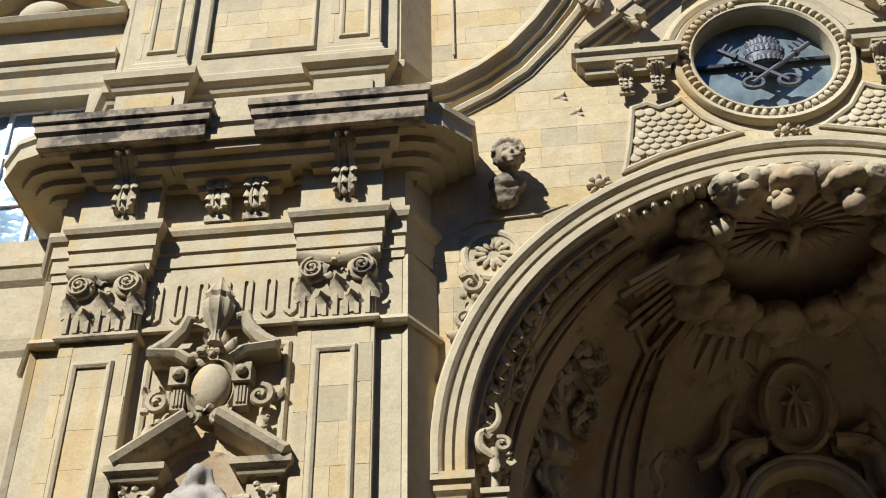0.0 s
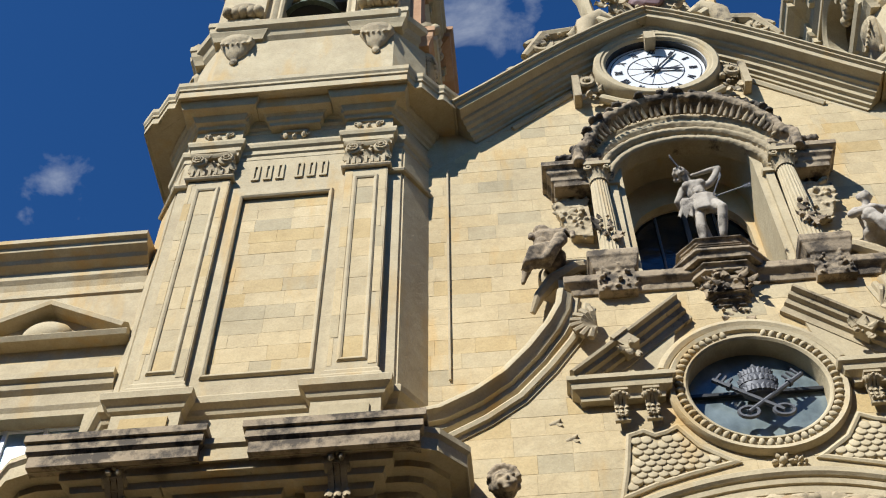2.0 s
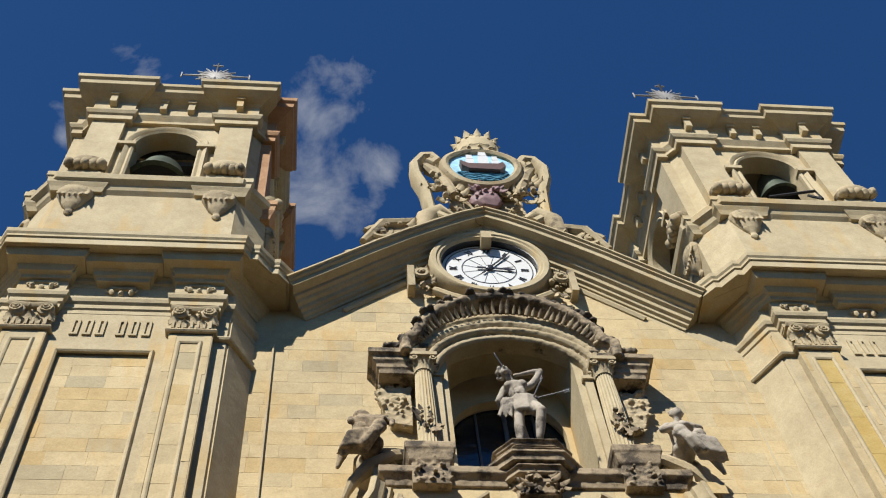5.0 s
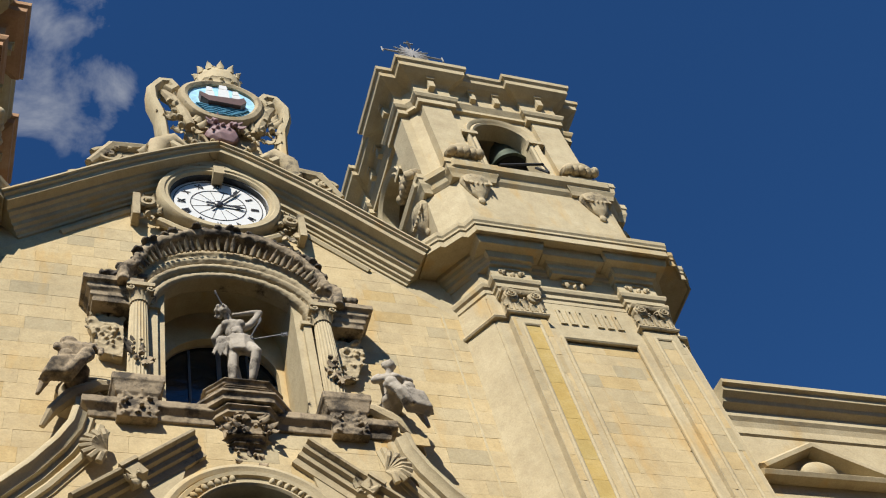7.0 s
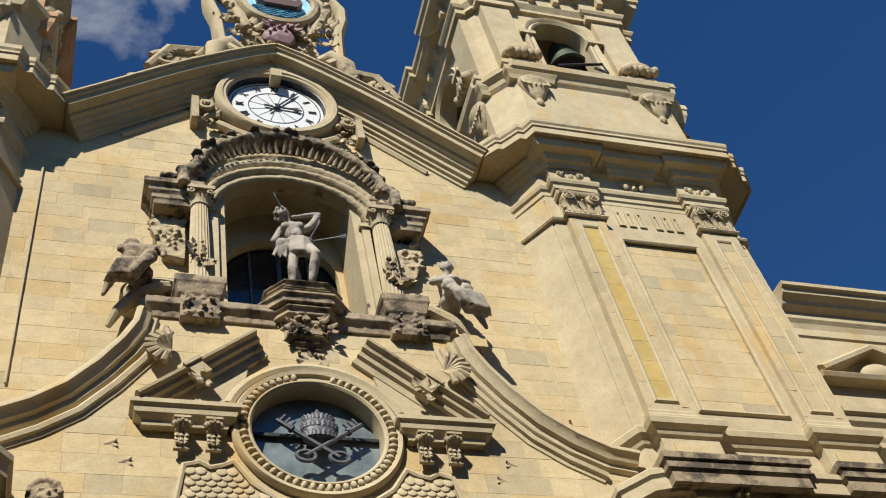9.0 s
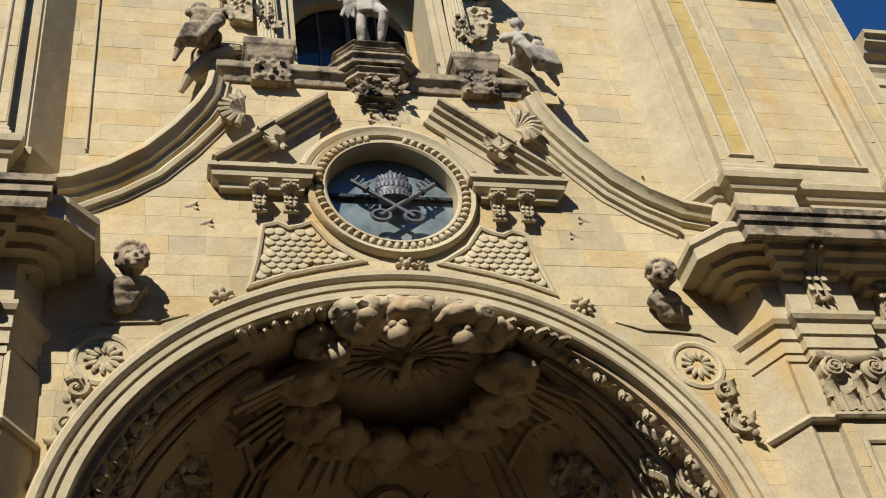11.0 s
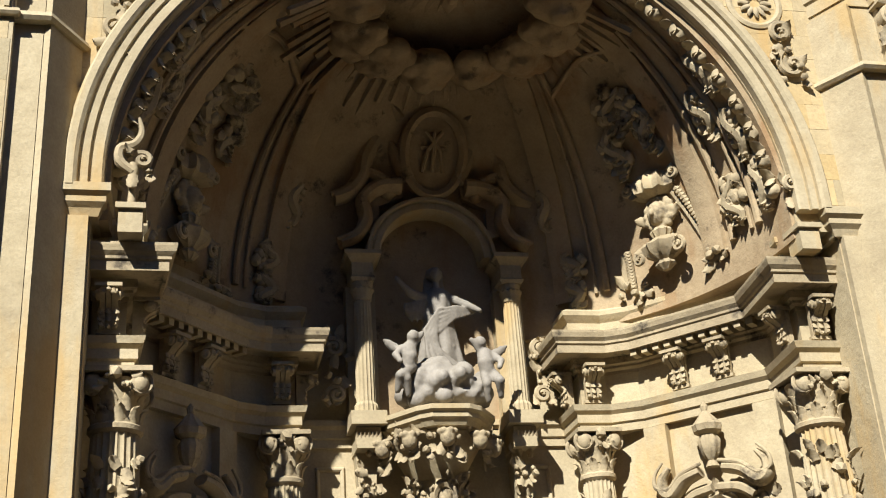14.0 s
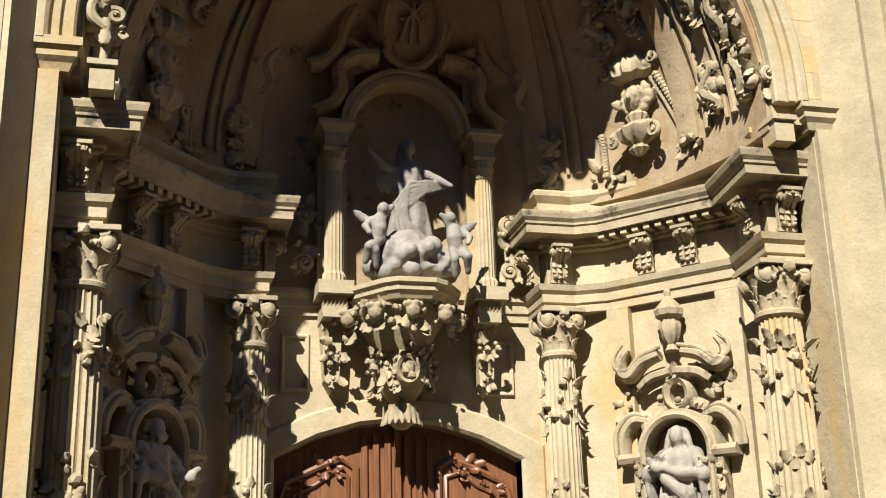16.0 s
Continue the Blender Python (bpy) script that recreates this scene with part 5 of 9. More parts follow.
for s in (1, -1):
    rosette(s * 3.06, 14.32, 0.23, 0.3, 8)
    med = thing("scroll_medallion", (s * 4.86, 0.3, 13.1), "round flower medallion framed by flat scroll straps", "ornament", "scroll medallions")
    bm = bmesh.new()
    sweep(bm, arc(s * 4.86, 13.1, 0.44, 0, 360, 32)[:-1], [(-0.05, -0.02), (-0.05, 0.03), (0, 0.05), (0.06, 0.03), (0.06, -0.02)], True, front_at(0.3))
    part("ring", bm, SAND, med, smooth=True)
    for i in range(12):
        a = 2 * math.pi * i / 12
        bm = bmesh.new()
        blob(bm, (0, 0, 0), (0.12, 0.03, 0.048), R, 1, 0.1)
        move_all(bm, Matrix.Translation((s * 4.86 + 0.2 * math.cos(a), 0.26, 13.1 + 0.2 * math.sin(a))) @ Matrix.Rotation(-a, 4, 'Y'))
        part("petal", bm, CARVED, med, smooth=True)
    for cx0, cz0, rr, a0 in ((5.2, 12.5, 0.25, 40), (5.3, 11.9, 0.3, 120)):
        bm = bmesh.new()
        volute(bm, s * cx0, 0.28, cz0, rr, a0, 1.3, s, 0.06, 0.1)
        foliage(bm, (s * cx0, 0.22, cz0 - 0.2), 0.3, 0.4, 7, R, size=0.2)
        part("scroll", bm, CARVED, med, smooth=True)
    bm = bmesh.new()
    tube(bm, [(s * 5.35, 0.28, 13.6), (s * 5.1, 0.27, 13.75), (s * 4.6, 0.27, 13.8), (s * 4.1, 0.27, 13.82), (s * 3.6, 0.28, 14.0)], [0.01, 0.022, 0.022, 0.018, 0.008], 6)
    part("strap", bm, CARVED, med, smooth=True)
    # cherub head on a bust
    bm = bmesh.new()
    cx0 = s * 4.5
    fx = -s * 0.05      # the face looks down and away from the door
    ball(bm, (cx0, -0.12, 14.72), (0.235, 0.24, 0.27))
    ball(bm, (cx0 + fx, -0.27, 14.62), (0.17, 0.12, 0.16))
    for q in (-1, 1):
        ball(bm, (cx0 + fx + q * 0.10, -0.33, 14.60), (0.075, 0.06, 0.07))
        ball(bm, (cx0 + fx + q * 0.085, -0.35, 14.74), (0.075, 0.035, 0.025))
        ball(bm, (cx0 + q * 0.235, -0.12, 14.68), (0.035, 0.06, 0.075))
    ball(bm, (cx0 + fx, -0.40, 14.64), (0.035, 0.045, 0.055))
    ball(bm, (cx0 + fx, -0.37, 14.545), (0.06, 0.035, 0.022))
    ball(bm, (cx0 + fx, -0.34, 14.48), (0.065, 0.05, 0.045))
    for i in range(34):
        a = math.pi * (i % 9) / 8
        e = 0.42 * (i // 9) - 0.1
        ball(bm, (cx0 + 0.235 * math.cos(a) * math.cos(e * 0.7), -0.2 + 0.24 * math.sin(e), 14.80 + 0.22 * math.sin(a) * math.cos(e * 0.3)), R.uniform(0.045, 0.075))
    limb(bm, [(cx0, -0.05, 14.55), (cx0, 0.1, 14.36)], [0.13, 0.16])
    ball(bm, (cx0 + s * 0.05, 0.12, 14.36), (0.33, 0.24, 0.18))
    ball(bm, (cx0 + s * 0.12, 0.2, 14.14), (0.25, 0.16, 0.2))
    for i in range(9):
        u = -0.24 + 0.06 * i
        tube(bm, [(cx0 + u, 0.02, 14.38), (cx0 + u * 0.85 + s * 0.08, 0.04, 14.2), (cx0 + u * 0.5 + s * 0.2, 0.2, 13.98 - 0.03 * (i % 3))], [0.045, 0.055, 0.025], 7)
    figure("cherub_bust", bm, SOOTY, "weathered dark stone cherub head on the spandrel", "statue", "cherub heads", 0.022)
    # incised swirls where carving has broken away
    for k, (a, b) in enumerate(((3.55, 16.35), (3.3, 15.95))):
        bm = bmesh.new()
        leaf(bm, (s * (a + 0.12), 0.29, b + 0.02), (-s * 0.9, 0, 0.35), (0, -1, 0), 0.26, 0.11, 0.45, 3, 0.03)
        leaf(bm, (s * (a + 0.02), 0.29, b + 0.06), (-s * 0.8, 0, -0.6), (0, -1, 0), 0.18, 0.09, 0.45, 2, 0.03)
        tagged(part("carved_curl", bm, CARVED, None, smooth=True), "broken remnant of a carved stone curl", "ornament", "carved curls")
rosette(0.05, 15.14, 0.2, 0.3, 6)
rosette(0.32, 15.12, 0.13, 0.3, 6)

# ---- upper niche ----
nic = thing("upper_niche", (0, 0.95, 20.4), "deep round-headed niche framed by columns and a dark arched hood", "niche")
bm = bmesh.new()
sweep(bm, [(1.46, 20.4), (1.46, 24.25)] + arc(0, 24.25, 1.46, 0, 180, 24)[1:-1] + [(-1.46, 24.25), (-1.46, 20.4)], [(0, 0.35), (0, -1.2), (0.2, -1.2), (0.2, 0.35)], to=front_at(0.95))
part("reveal", bm, SAND, nic, smooth=True)
# low wide arch between the columns, in three stepped mouldings
bm = bmesh.new()
sweep(bm, arc(0.03, 23.76, 1.72, 0, 180, 30, 1.42), [(0, 0.10), (0, 0.50), (0.05, 0.56), (0.14, 0.56), (0.16, 0.50), (0.19, 0.50), (0.20, 0.60), (0.26, 0.66), (0.34, 0.66), (0.36, 0.10)], to=front_at(0.95))
eroded(part("inner_arch", bm, CARVED, nic), 0.025, 0.03)
bm = bmesh.new()
for s in (1, -1):
    slab(bm, mir([(1.32, 20.3), (1.6, 20.3), (1.6, 25.9), (0, 25.9)] + arc(0, 23.35, 1.32, 90, 0, 14), s), 1.82, 2.02)
bm.normal_update()
bmesh.ops.triangulate(bm, faces=[f for f in bm.faces if len(f.verts) > 4])
part("niche_back", bm, SAND, nic)
bm = bmesh.new()
slab(bm, [(1.34, 20.3)] + arc(0, 23.35, 1.34, 0, 180, 24) + [(-1.34, 20.3)], 2.10, 2.13)
win = thing("niche_window", (0, 2.1, 20.4), "dark arched window behind the upper statue", "window")
part("pane", bm, GLASS_DARK, win)
for x0, x1, z0, z1 in ((-0.05, 0.05, 20.3, 24.6), (-1.3, 1.3, 22.3, 22.4), (-0.70, -0.65, 20.3, 24.4), (0.65, 0.70, 20.3, 24.4)):
    part("glazing_bar", new_box(x0, x1, 2.03, 2.09, z0, z1), BEAM, win)
for s in (1, -1):
    col = thing("niche_column", (s * 2.03, 0.45, 20.9), "fluted stone column with carved lower shaft beside the niche", "column", "niche columns")
    bm = bmesh.new()
    lathe(bm, [(0.27, 20.85), (0.28, 20.95), (0.23, 21.02), (0.23, 21.3), (0.225, 22.1), (0.21, 22.9), (0.19, 23.62)], (s * 2.03, 0.42, 0), 60, flute=20, fl=0.10)
    shaft_ = part("shaft", bm, SAND, col, smooth=False)
    bm = bmesh.new()
    for i in range(10):
        a = math.pi * 1.0 + math.pi * i / 9
        leaf(bm, (s * 2.03 + 0.2 * math.cos(a), 0.42 + 0.2 * math.sin(a), 23.62), (0, 0, 1), (math.cos(a), math.sin(a), 0), 0.34, 0.16, 0.9, 3, 0.03)
    lathe(bm, [(0.19, 23.6), (0.2, 23.8), (0.27, 24.02)], (s * 2.03, 0.42, 0), 16)
    box(bm, s * 2.03 - 0.3, s * 2.03 + 0.3, 0.10, 0.75, 24.0, 24.12)
    for q in (-1, 1):
        volute(bm, s * 2.03 + q * 0.2, 0.2, 23.94, 0.11, 90, 1.6, -q, 0.03, 0.08)
    part("capital", bm, CARVED, col, smooth=True)
    bm = bmesh.new()
    foliage(bm, (s * 2.03, 0.18, 21.75), 0.34, 0.7, 16, R, size=0.17)
    part("carved_sleeve", bm, SOOTY, shaft_, "worn carved garland round the shaft", smooth=True, kind="stuff")
    # pedestal under the column and pilaster behind
    bm = bmesh.new()
    xc = s * 2.08
    sweep(bm, [(xc - 0.38, 0.9), (xc - 0.38, 0.08), (xc + 0.38, 0.08), (xc + 0.38, 0.9)], [(-0.3, 19.6), (0, 19.6), (0, 20.2), (0.05, 20.26), (0.10, 20.5), (0.13, 20.55), (0.13, 20.72), (0.05, 20.82), (-0.3, 20.86)])
    foliage(bm, (xc, 0.06, 19.95), 0.6, 0.45, 16, R, size=0.15)
    eroded(part("pedestal", bm, SOOTY, col), 0.018, 0.012)
    bm = bmesh.new()
    box(bm, *sorted((s * 1.62, s * 1.80)), 0.5, 1.0, 20.8, 23.7)
    box(bm, *sorted((s * 1.56, s * 1.84)), 0.44, 1.0, 23.7, 23.82)
    part("half_pilaster", bm, SAND, col)
    # scroll bracket of carved stone at the outside of the column
    bm = bmesh.new()
    volute(bm, s * 2.62, 0.8, 23.1, 0.24, 60, 1.2, s, 0.06, 0.12)
    foliage(bm, (s * 2.68, 0.74, 23.2), 0.6, 0.8, 26, R, size=0.2)
    foliage(bm, (s * 2.5, 0.74, 22.5), 0.35, 0.6, 12, R, size=0.15)
    slab(bm, mir([(2.3, 22.2), (2.75, 22.3), (2.95, 22.9), (3.05, 23.5), (2.3, 23.6)], s), 0.72, 1.0)
    eroded(tagged(part("carved_wing", bm, CARVED, nic, smooth=True), "eroded scrolled stone wing of the niche"), 0.025, 0.06)
# arched hood
bm = bmesh.new()
hood = [(2.25, 24.10), (2.25, 24.55), (2.02, 24.8)] + arc(0, 24.2, 2.12, 24, 156, 22, 2.2)[1:-1] + [(-2.02, 24.8), (-2.25, 24.55), (-2.25, 24.10)]
pr = [(0.02, -0.1), (0.02, 0.70), (-0.04, 0.78), (-0.04, 0.88), (-0.12, 0.94), (-0.24, 0.94), (-0.28, 0.84), (-0.34, 0.5), (-0.40, 0.3), (-0.44, -0.1)]
sweep(bm, hood, [(-o, h) for o, h in pr], to=front_at(0.95))
eroded(part("hood_cornice", bm, SOOTY, nic, "soot-darkened arched hood cornice"), 0.03, 0.09)
for s in (1, -1):
    bm = bmesh.new()
    xa, xb = sorted((s * 2.2, s * 3.0))
    sweep(bm, [(xa, 0.95), (xa, 0.40), (xb, 0.40), (xb, 0.95)], [(-0.3, 23.66), (0.0, 23.66), (0.02, 23.78), (0.06, 23.82), (0.07, 23.92), (0.14, 24.0), (0.15, 24.12), (0.24, 24.16), (0.25, 24.30), (0.18, 24.36), (-0.3, 24.42)])
    xa, xb = sorted((s * 2.0, s * 2.5))
    sweep(bm, [(xa, 0.95), (xa, 0.45), (xb, 0.45), (xb, 0.95)], [(-0.2, 24.36), (0.0, 24.36), (0.03, 24.5), (0.10, 24.58), (0.14, 24.62), (0.14, 24.76), (0.06, 24.84), (-0.2, 24.88)])
    eroded(part("hood_end", bm, SOOTY, nic, "dark moulded end of the hood"), 0.02, 0.02)
bm = bmesh.new()
sweep(bm, arc(0, 24.0, 2.05, 4, 176, 30, 1.78), [(-0.1, 0.1), (-0.1, 0.55), (0.0, 0.62), (0.12, 0.6), (0.2, 0.66), (0.3, 0.66), (0.3, 0.1)], to=front_at(0.95))
eroded(part("hood_band", bm, CARVED, nic), 0.025, 0.04)
for i in range(34):
    a = radians(22 + 136 * i / 33)
    bm = bmesh.new()
    x, z = 2.12 * math.cos(a), 24.1 + 1.92 * math.sin(a)
    leaf(bm, (x, 0.20, z - 0.05), (math.cos(a) + R.uniform(-0.2, 0.2), -0.5, math.sin(a)), (0, -1, 0), 0.32 * R.uniform(0.5, 1.25), R.uniform(0.07, 0.13), 0.6, 2, 0.05)
    part("hood_leaf", bm, SOOTY if i % 3 else CARVED, nic, smooth=True)
bm = bmesh.new()
for i in range(40):
    a = radians(18 + 144 * i / 39)
    blob(bm, (2.3 * math.cos(a) + R.uniform(-0.05, 0.05), 0.12 + R.uniform(-0.1, 0.2), 24.45 + 2.2 * math.sin(a)), (0.14, 0.16, 0.09), R, 1, 0.5, 3)
for s in (1, -1):
    for q in range(5):
        blob(bm, (s * (2.12 + 0.09 * q), 0.3, 24.94 + R.uniform(-0.05, 0.08)), (0.10, 0.12, 0.12), R, 1, 0.4)
        blob(bm, (s * (2.55 + 0.08 * q), 0.25, 24.48 + R.uniform(-0.04, 0.06)), (0.09, 0.12, 0.10), R, 1, 0.4)
eroded(part("hood_crest", bm, CRUSTED, nic, "crumbling dark carved crest with moss", kind="stuff"), 0.03, 0.1)
# ledge under the niche
bm = bmesh.new()
sweep(bm, [(-2.95, 0.95), (-2.95, 0.24), (-0.6, 0.24)], [(-0.3, 19.7), (0.0, 19.7), (0.04, 19.85), (0.16, 19.95), (0.16, 20.12), (0.06, 20.22), (-0.3, 20.28)])
sweep(bm, [(0.6, 0.24), (2.95, 0.24), (2.95, 0.95)], [(-0.3, 19.7), (0.0, 19.7), (0.04, 19.85), (0.16, 19.95), (0.16, 20.12), (0.06, 20.22), (-0.3, 20.28)])
eroded(part("ledge", bm, SOOTY, nic), 0.02, 0.025)

# statue in the niche
bm = bmesh.new()
Z0 = 20.86
k = 1.32
def sp(x, y, z):
    return (-0.04 + x * k, 0.0 + y * k, Z0 + z * k)
# one straight leg, one bent; swung hips, bare twisted chest, head thrown to the side, an arm bent over it
limb(bm, [sp(-0.16, -0.02, 0.0), sp(-0.15, -0.04, 0.20), sp(-0.14, -0.06, 0.42), sp(-0.12, -0.04, 0.62), sp(-0.08, 0, 0.82)], [0.08, 0.105, 0.105, 0.145, 0.165])
limb(bm, [sp(0.14, -0.06, 0.0), sp(0.17, -0.14, 0.22), sp(0.20, -0.24, 0.44), sp(0.15, -0.14, 0.64), sp(0.07, 0, 0.84)], [0.08, 0.105, 0.11, 0.145, 0.165])
limb(bm, [sp(0.0, 0, 0.86), sp(-0.03, -0.03, 0.98), sp(-0.07, -0.04, 1.12), sp(-0.09, -0.05, 1.25)], [0.20, 0.175, 0.19, 0.21])
ball(bm, sp(-0.19, -0.12, 1.25), (0.135, 0.10, 0.11))
ball(bm, sp(0.0, -0.13, 1.28), (0.135, 0.10, 0.11))
ball(bm, sp(-0.06, -0.17, 1.04), (0.13, 0.06, 0.12))
for q in range(3):
    for e in (-1, 1):
        ball(bm, sp(-0.065 + e * 0.05, -0.175, 0.98 + 0.065 * q), (0.055, 0.045, 0.038))
limb(bm, [sp(-0.10, -0.04, 1.32), sp(-0.17, -0.10, 1.44), sp(-0.20, -0.13, 1.5)], [0.10, 0.075, 0.075])
ball(bm, sp(-0.24, -0.16, 1.58), (0.105, 0.125, 0.135))
ball(bm, sp(-0.27, -0.27, 1.56), (0.025, 0.04, 0.04))
ball(bm, sp(-0.25, -0.22, 1.50), (0.06, 0.05, 0.05))
for i in range(16):
    a = i * 0.62
    ball(bm, sp(-0.24 + 0.10 * math.cos(a), -0.08 + 0.07 * math.sin(2 * a), 1.63 + 0.08 * math.sin(a)), 0.055)
limb(bm, [sp(0.07, -0.02, 1.33), sp(0.19, -0.01, 1.42), sp(0.30, 0.0, 1.62), sp(0.40, 0.0, 1.84)], [0.095, 0.085, 0.075, 0.068])
limb(bm, [sp(0.40, 0.0, 1.84), sp(0.22, 0.0, 1.80), sp(0.04, 0.0, 1.72), sp(-0.04, 0.0, 1.70)], [0.066, 0.06, 0.045, 0.05])
limb(bm, [sp(-0.26, -0.02, 1.28), sp(-0.34, 0.0, 1.10), sp(-0.40, -0.02, 0.96)], [0.09, 0.078, 0.068])
limb(bm, [sp(-0.40, -0.02, 0.96), sp(-0.32, 0.08, 0.86), sp(-0.24, 0.12, 0.80)], [0.066, 0.055, 0.045])
# cloth knotted round the hips, its end hanging at the side
for i in range(9):
    z = 0.93 - 0.04 * i
    tube(bm, [sp(-0.22, 0.0, z + 0.02), sp(-0.14, -0.17, z - 0.03), sp(0.02, -0.20, z - 0.05), sp(0.18, -0.13, z + 0.01 - 0.02 * i), sp(0.22, 0.02, z + 0.03)], [0.04, 0.055, 0.06, 0.05, 0.04], 7)
for i in range(8):
    x = -0.20 - 0.022 * i
    tube(bm, [sp(x, -0.13 + 0.05 * (i % 2), 0.90), sp(x - 0.03, -0.15 + 0.06 * (i % 2), 0.66), sp(x - 0.05 - 0.01 * i, -0.12, 0.40 + 0.05 * (i % 3))], [0.03, 0.036, 0.016], 6)
limb(bm, [sp(-0.02, 0.24, 0), sp(-0.06, 0.26, 0.7), sp(0.02, 0.24, 1.35)], [0.15, 0.12, 0.08])
figure("niche_statue", bm, FIGURE, "pale stone standing statue with one arm over the head", "statue", voxel=0.022)
arr = thing("stone_arrows", sp(0.2, -0.2, 1.2), "thin metal arrows stuck in the niche statue", "arrow")
for p, q in (((0.12, -0.14, 0.86), (0.72, -0.30, 0.92)), ((0.10, -0.14, 0.80), (0.30, -0.36, 1.16)), ((-0.22, -0.2, 1.5), (-0.40, -0.34, 1.80))):
    bm = bmesh.new()
    a, b = Vector(sp(*p)), Vector(sp(*q))
    tube(bm, [a, b], 0.018, 6)
    for w in (0.82, 0.88, 0.94):
        tube(bm, [a.lerp(b, w), a.lerp(b, w + 0.05) + Vector((0, 0, 0.07))], 0.012, 4)
        tube(bm, [a.lerp(b, w), a.lerp(b, w + 0.05) - Vector((0, 0, 0.07))], 0.012, 4)
    part("arrow", bm, LEAD, arr)

# seated figures on scrolled brackets
for s in (1, -1):
    sc = thing("scroll_bracket", (s * 2.95, 0.6, 19.9), "oval scroll bracket beside the niche", "bracket", "scroll brackets")
    bm = bmesh.new()
    sweep(bm, arc(s * 2.85, 20.72, 0.62, 0, 360, 36, 0.36)[:-1], [(-0.08, -0.1), (-0.08, 0.4), (0, 0.48), (0.1, 0.44), (0.12, -0.1)], True, front_at(0.95))
    sweep(bm, arc(s * 2.85, 20.72, 0.36, 0, 360, 30, 0.2)[:-1], [(-0.06, -0.1), (-0.06, 0.36), (0, 0.42), (0.07, 0.36), (0.08, -0.1)], True, front_at(0.95))
    lathe(bm, [(0.24, 0), (0.2, 0.3), (0.1, 0.4)], (s * 2.85, 0.9, 20.72), 16, 1.0, 0.55, m=Matrix.Rotation(radians(90), 4, 'X'))
    part("oval", bm, CARVED, sc, smooth=True)
    bm = bmesh.new()
    tube(bm, [(s * 2.3, 0.6, 21.1), (s * 2.8, 0.45, 20.85), (s * 3.3, 0.4, 20.4), (s * 3.6, 0.45, 20.0), (s * 3.75, 0.6, 19.7)], [0.08, 0.14, 0.16, 0.12, 0.06], 8)
    part("scroll_back", bm, CARVED, sc, smooth=True)
    bm = bmesh.new()
    c = lambda x, y, z: (s * (x - 0.2), y, z + 0.06)
    # body leaning out from the scroll, thighs forward, drapery over the knees
    limb(bm, [c(3.42, 0.45, 20.95), c(3.44, 0.36, 21.22), c(3.42, 0.26, 21.5)], [0.25, 0.2, 0.22])
    ball(bm, c(3.32, 0.16, 21.54), (0.12, 0.10, 0.10))
    ball(bm, c(3.50, 0.16, 21.54), (0.12, 0.10, 0.10))
    ball(bm, c(3.42, 0.24, 21.62), (0.30, 0.15, 0.11))
    if s > 0:
        limb(bm, [c(3.42, 0.2, 21.66), c(3.44, 0.12, 21.8)], [0.1, 0.09])
        ball(bm, c(3.44, 0.08, 21.90), (0.125, 0.14, 0.155))
        ball(bm, c(3.43, -0.06, 21.93), (0.025, 0.035, 0.04))
        for i in range(9):
            ball(bm, c(3.44 + 0.12 * math.cos(0.7 * i), 0.12, 21.95 + 0.09 * math.sin(0.7 * i)), 0.06)
        limb(bm, [c(3.66, 0.22, 21.6), c(3.78, 0.06, 21.36), c(3.60, -0.1, 21.22), c(3.36, -0.14, 21.3)], [0.11, 0.095, 0.08, 0.06])
        limb(bm, [c(3.18, 0.22, 21.6), c(3.02, 0.08, 21.34), c(3.2, -0.12, 21.2), c(3.42, -0.16, 21.24)], [0.11, 0.095, 0.08, 0.06])
    else:
        ball(bm, c(3.62, 0.14, 21.66), (0.19, 0.16, 0.12))
        limb(bm, [c(3.66, 0.2, 21.58), c(3.84, 0.05, 21.42), c(3.86, -0.08, 21.2)], [0.09, 0.08, 0.065])
        limb(bm, [c(3.18, 0.2, 21.58), c(3.0, 0.04, 21.4), c(3.02, -0.08, 21.12)], [0.085, 0.07, 0.055])
        for i in range(6):
            tube(bm, [c(3.1 + 0.1 * i, 0.1, 21.66), c(3.2 + 0.1 * i, -0.02, 21.4), c(3.3 + 0.1 * i, 0.05, 21.05)], [0.035, 0.06, 0.04], 6)
    limb(bm, [c(3.34, 0.3, 20.98), c(3.28, -0.12, 21.02), c(3.42, -0.2, 20.7), c(3.62, -0.16, 20.4)], [0.18, 0.16, 0.11, 0.075])
    limb(bm, [c(3.5, 0.3, 20.96), c(3.66, -0.06, 20.98), c(3.82, -0.06, 20.62), c(3.98, 0.02, 20.3)], [0.18, 0.16, 0.11, 0.075])
    for i in range(9):
        tube(bm, [c(3.14 + 0.075 * i, 0.0, 21.08 - 0.01 * i), c(3.24 + 0.08 * i, -0.20, 20.86 - 0.02 * i), c(3.42 + 0.075 * i, -0.12, 20.52 - 0.02 * i), c(3.56 + 0.07 * i, 0.05, 20.3)], [0.035, 0.058, 0.05, 0.025], 6)
    tube(bm, [c(3.62, 0.4, 21.4), c(3.85, 0.35, 21.05), c(4.0, 0.3, 20.6), c(4.1, 0.35, 20.25)], [0.06, 0.1, 0.1, 0.04], 8)
    figure("seated_figure", bm, FIGURE if s > 0 else SOOTY, "weathered seated stone figure with folded arms on a scroll" if s > 0 else "dark headless seated stone figure on a scroll", "statue", "seated figures", 0.028)

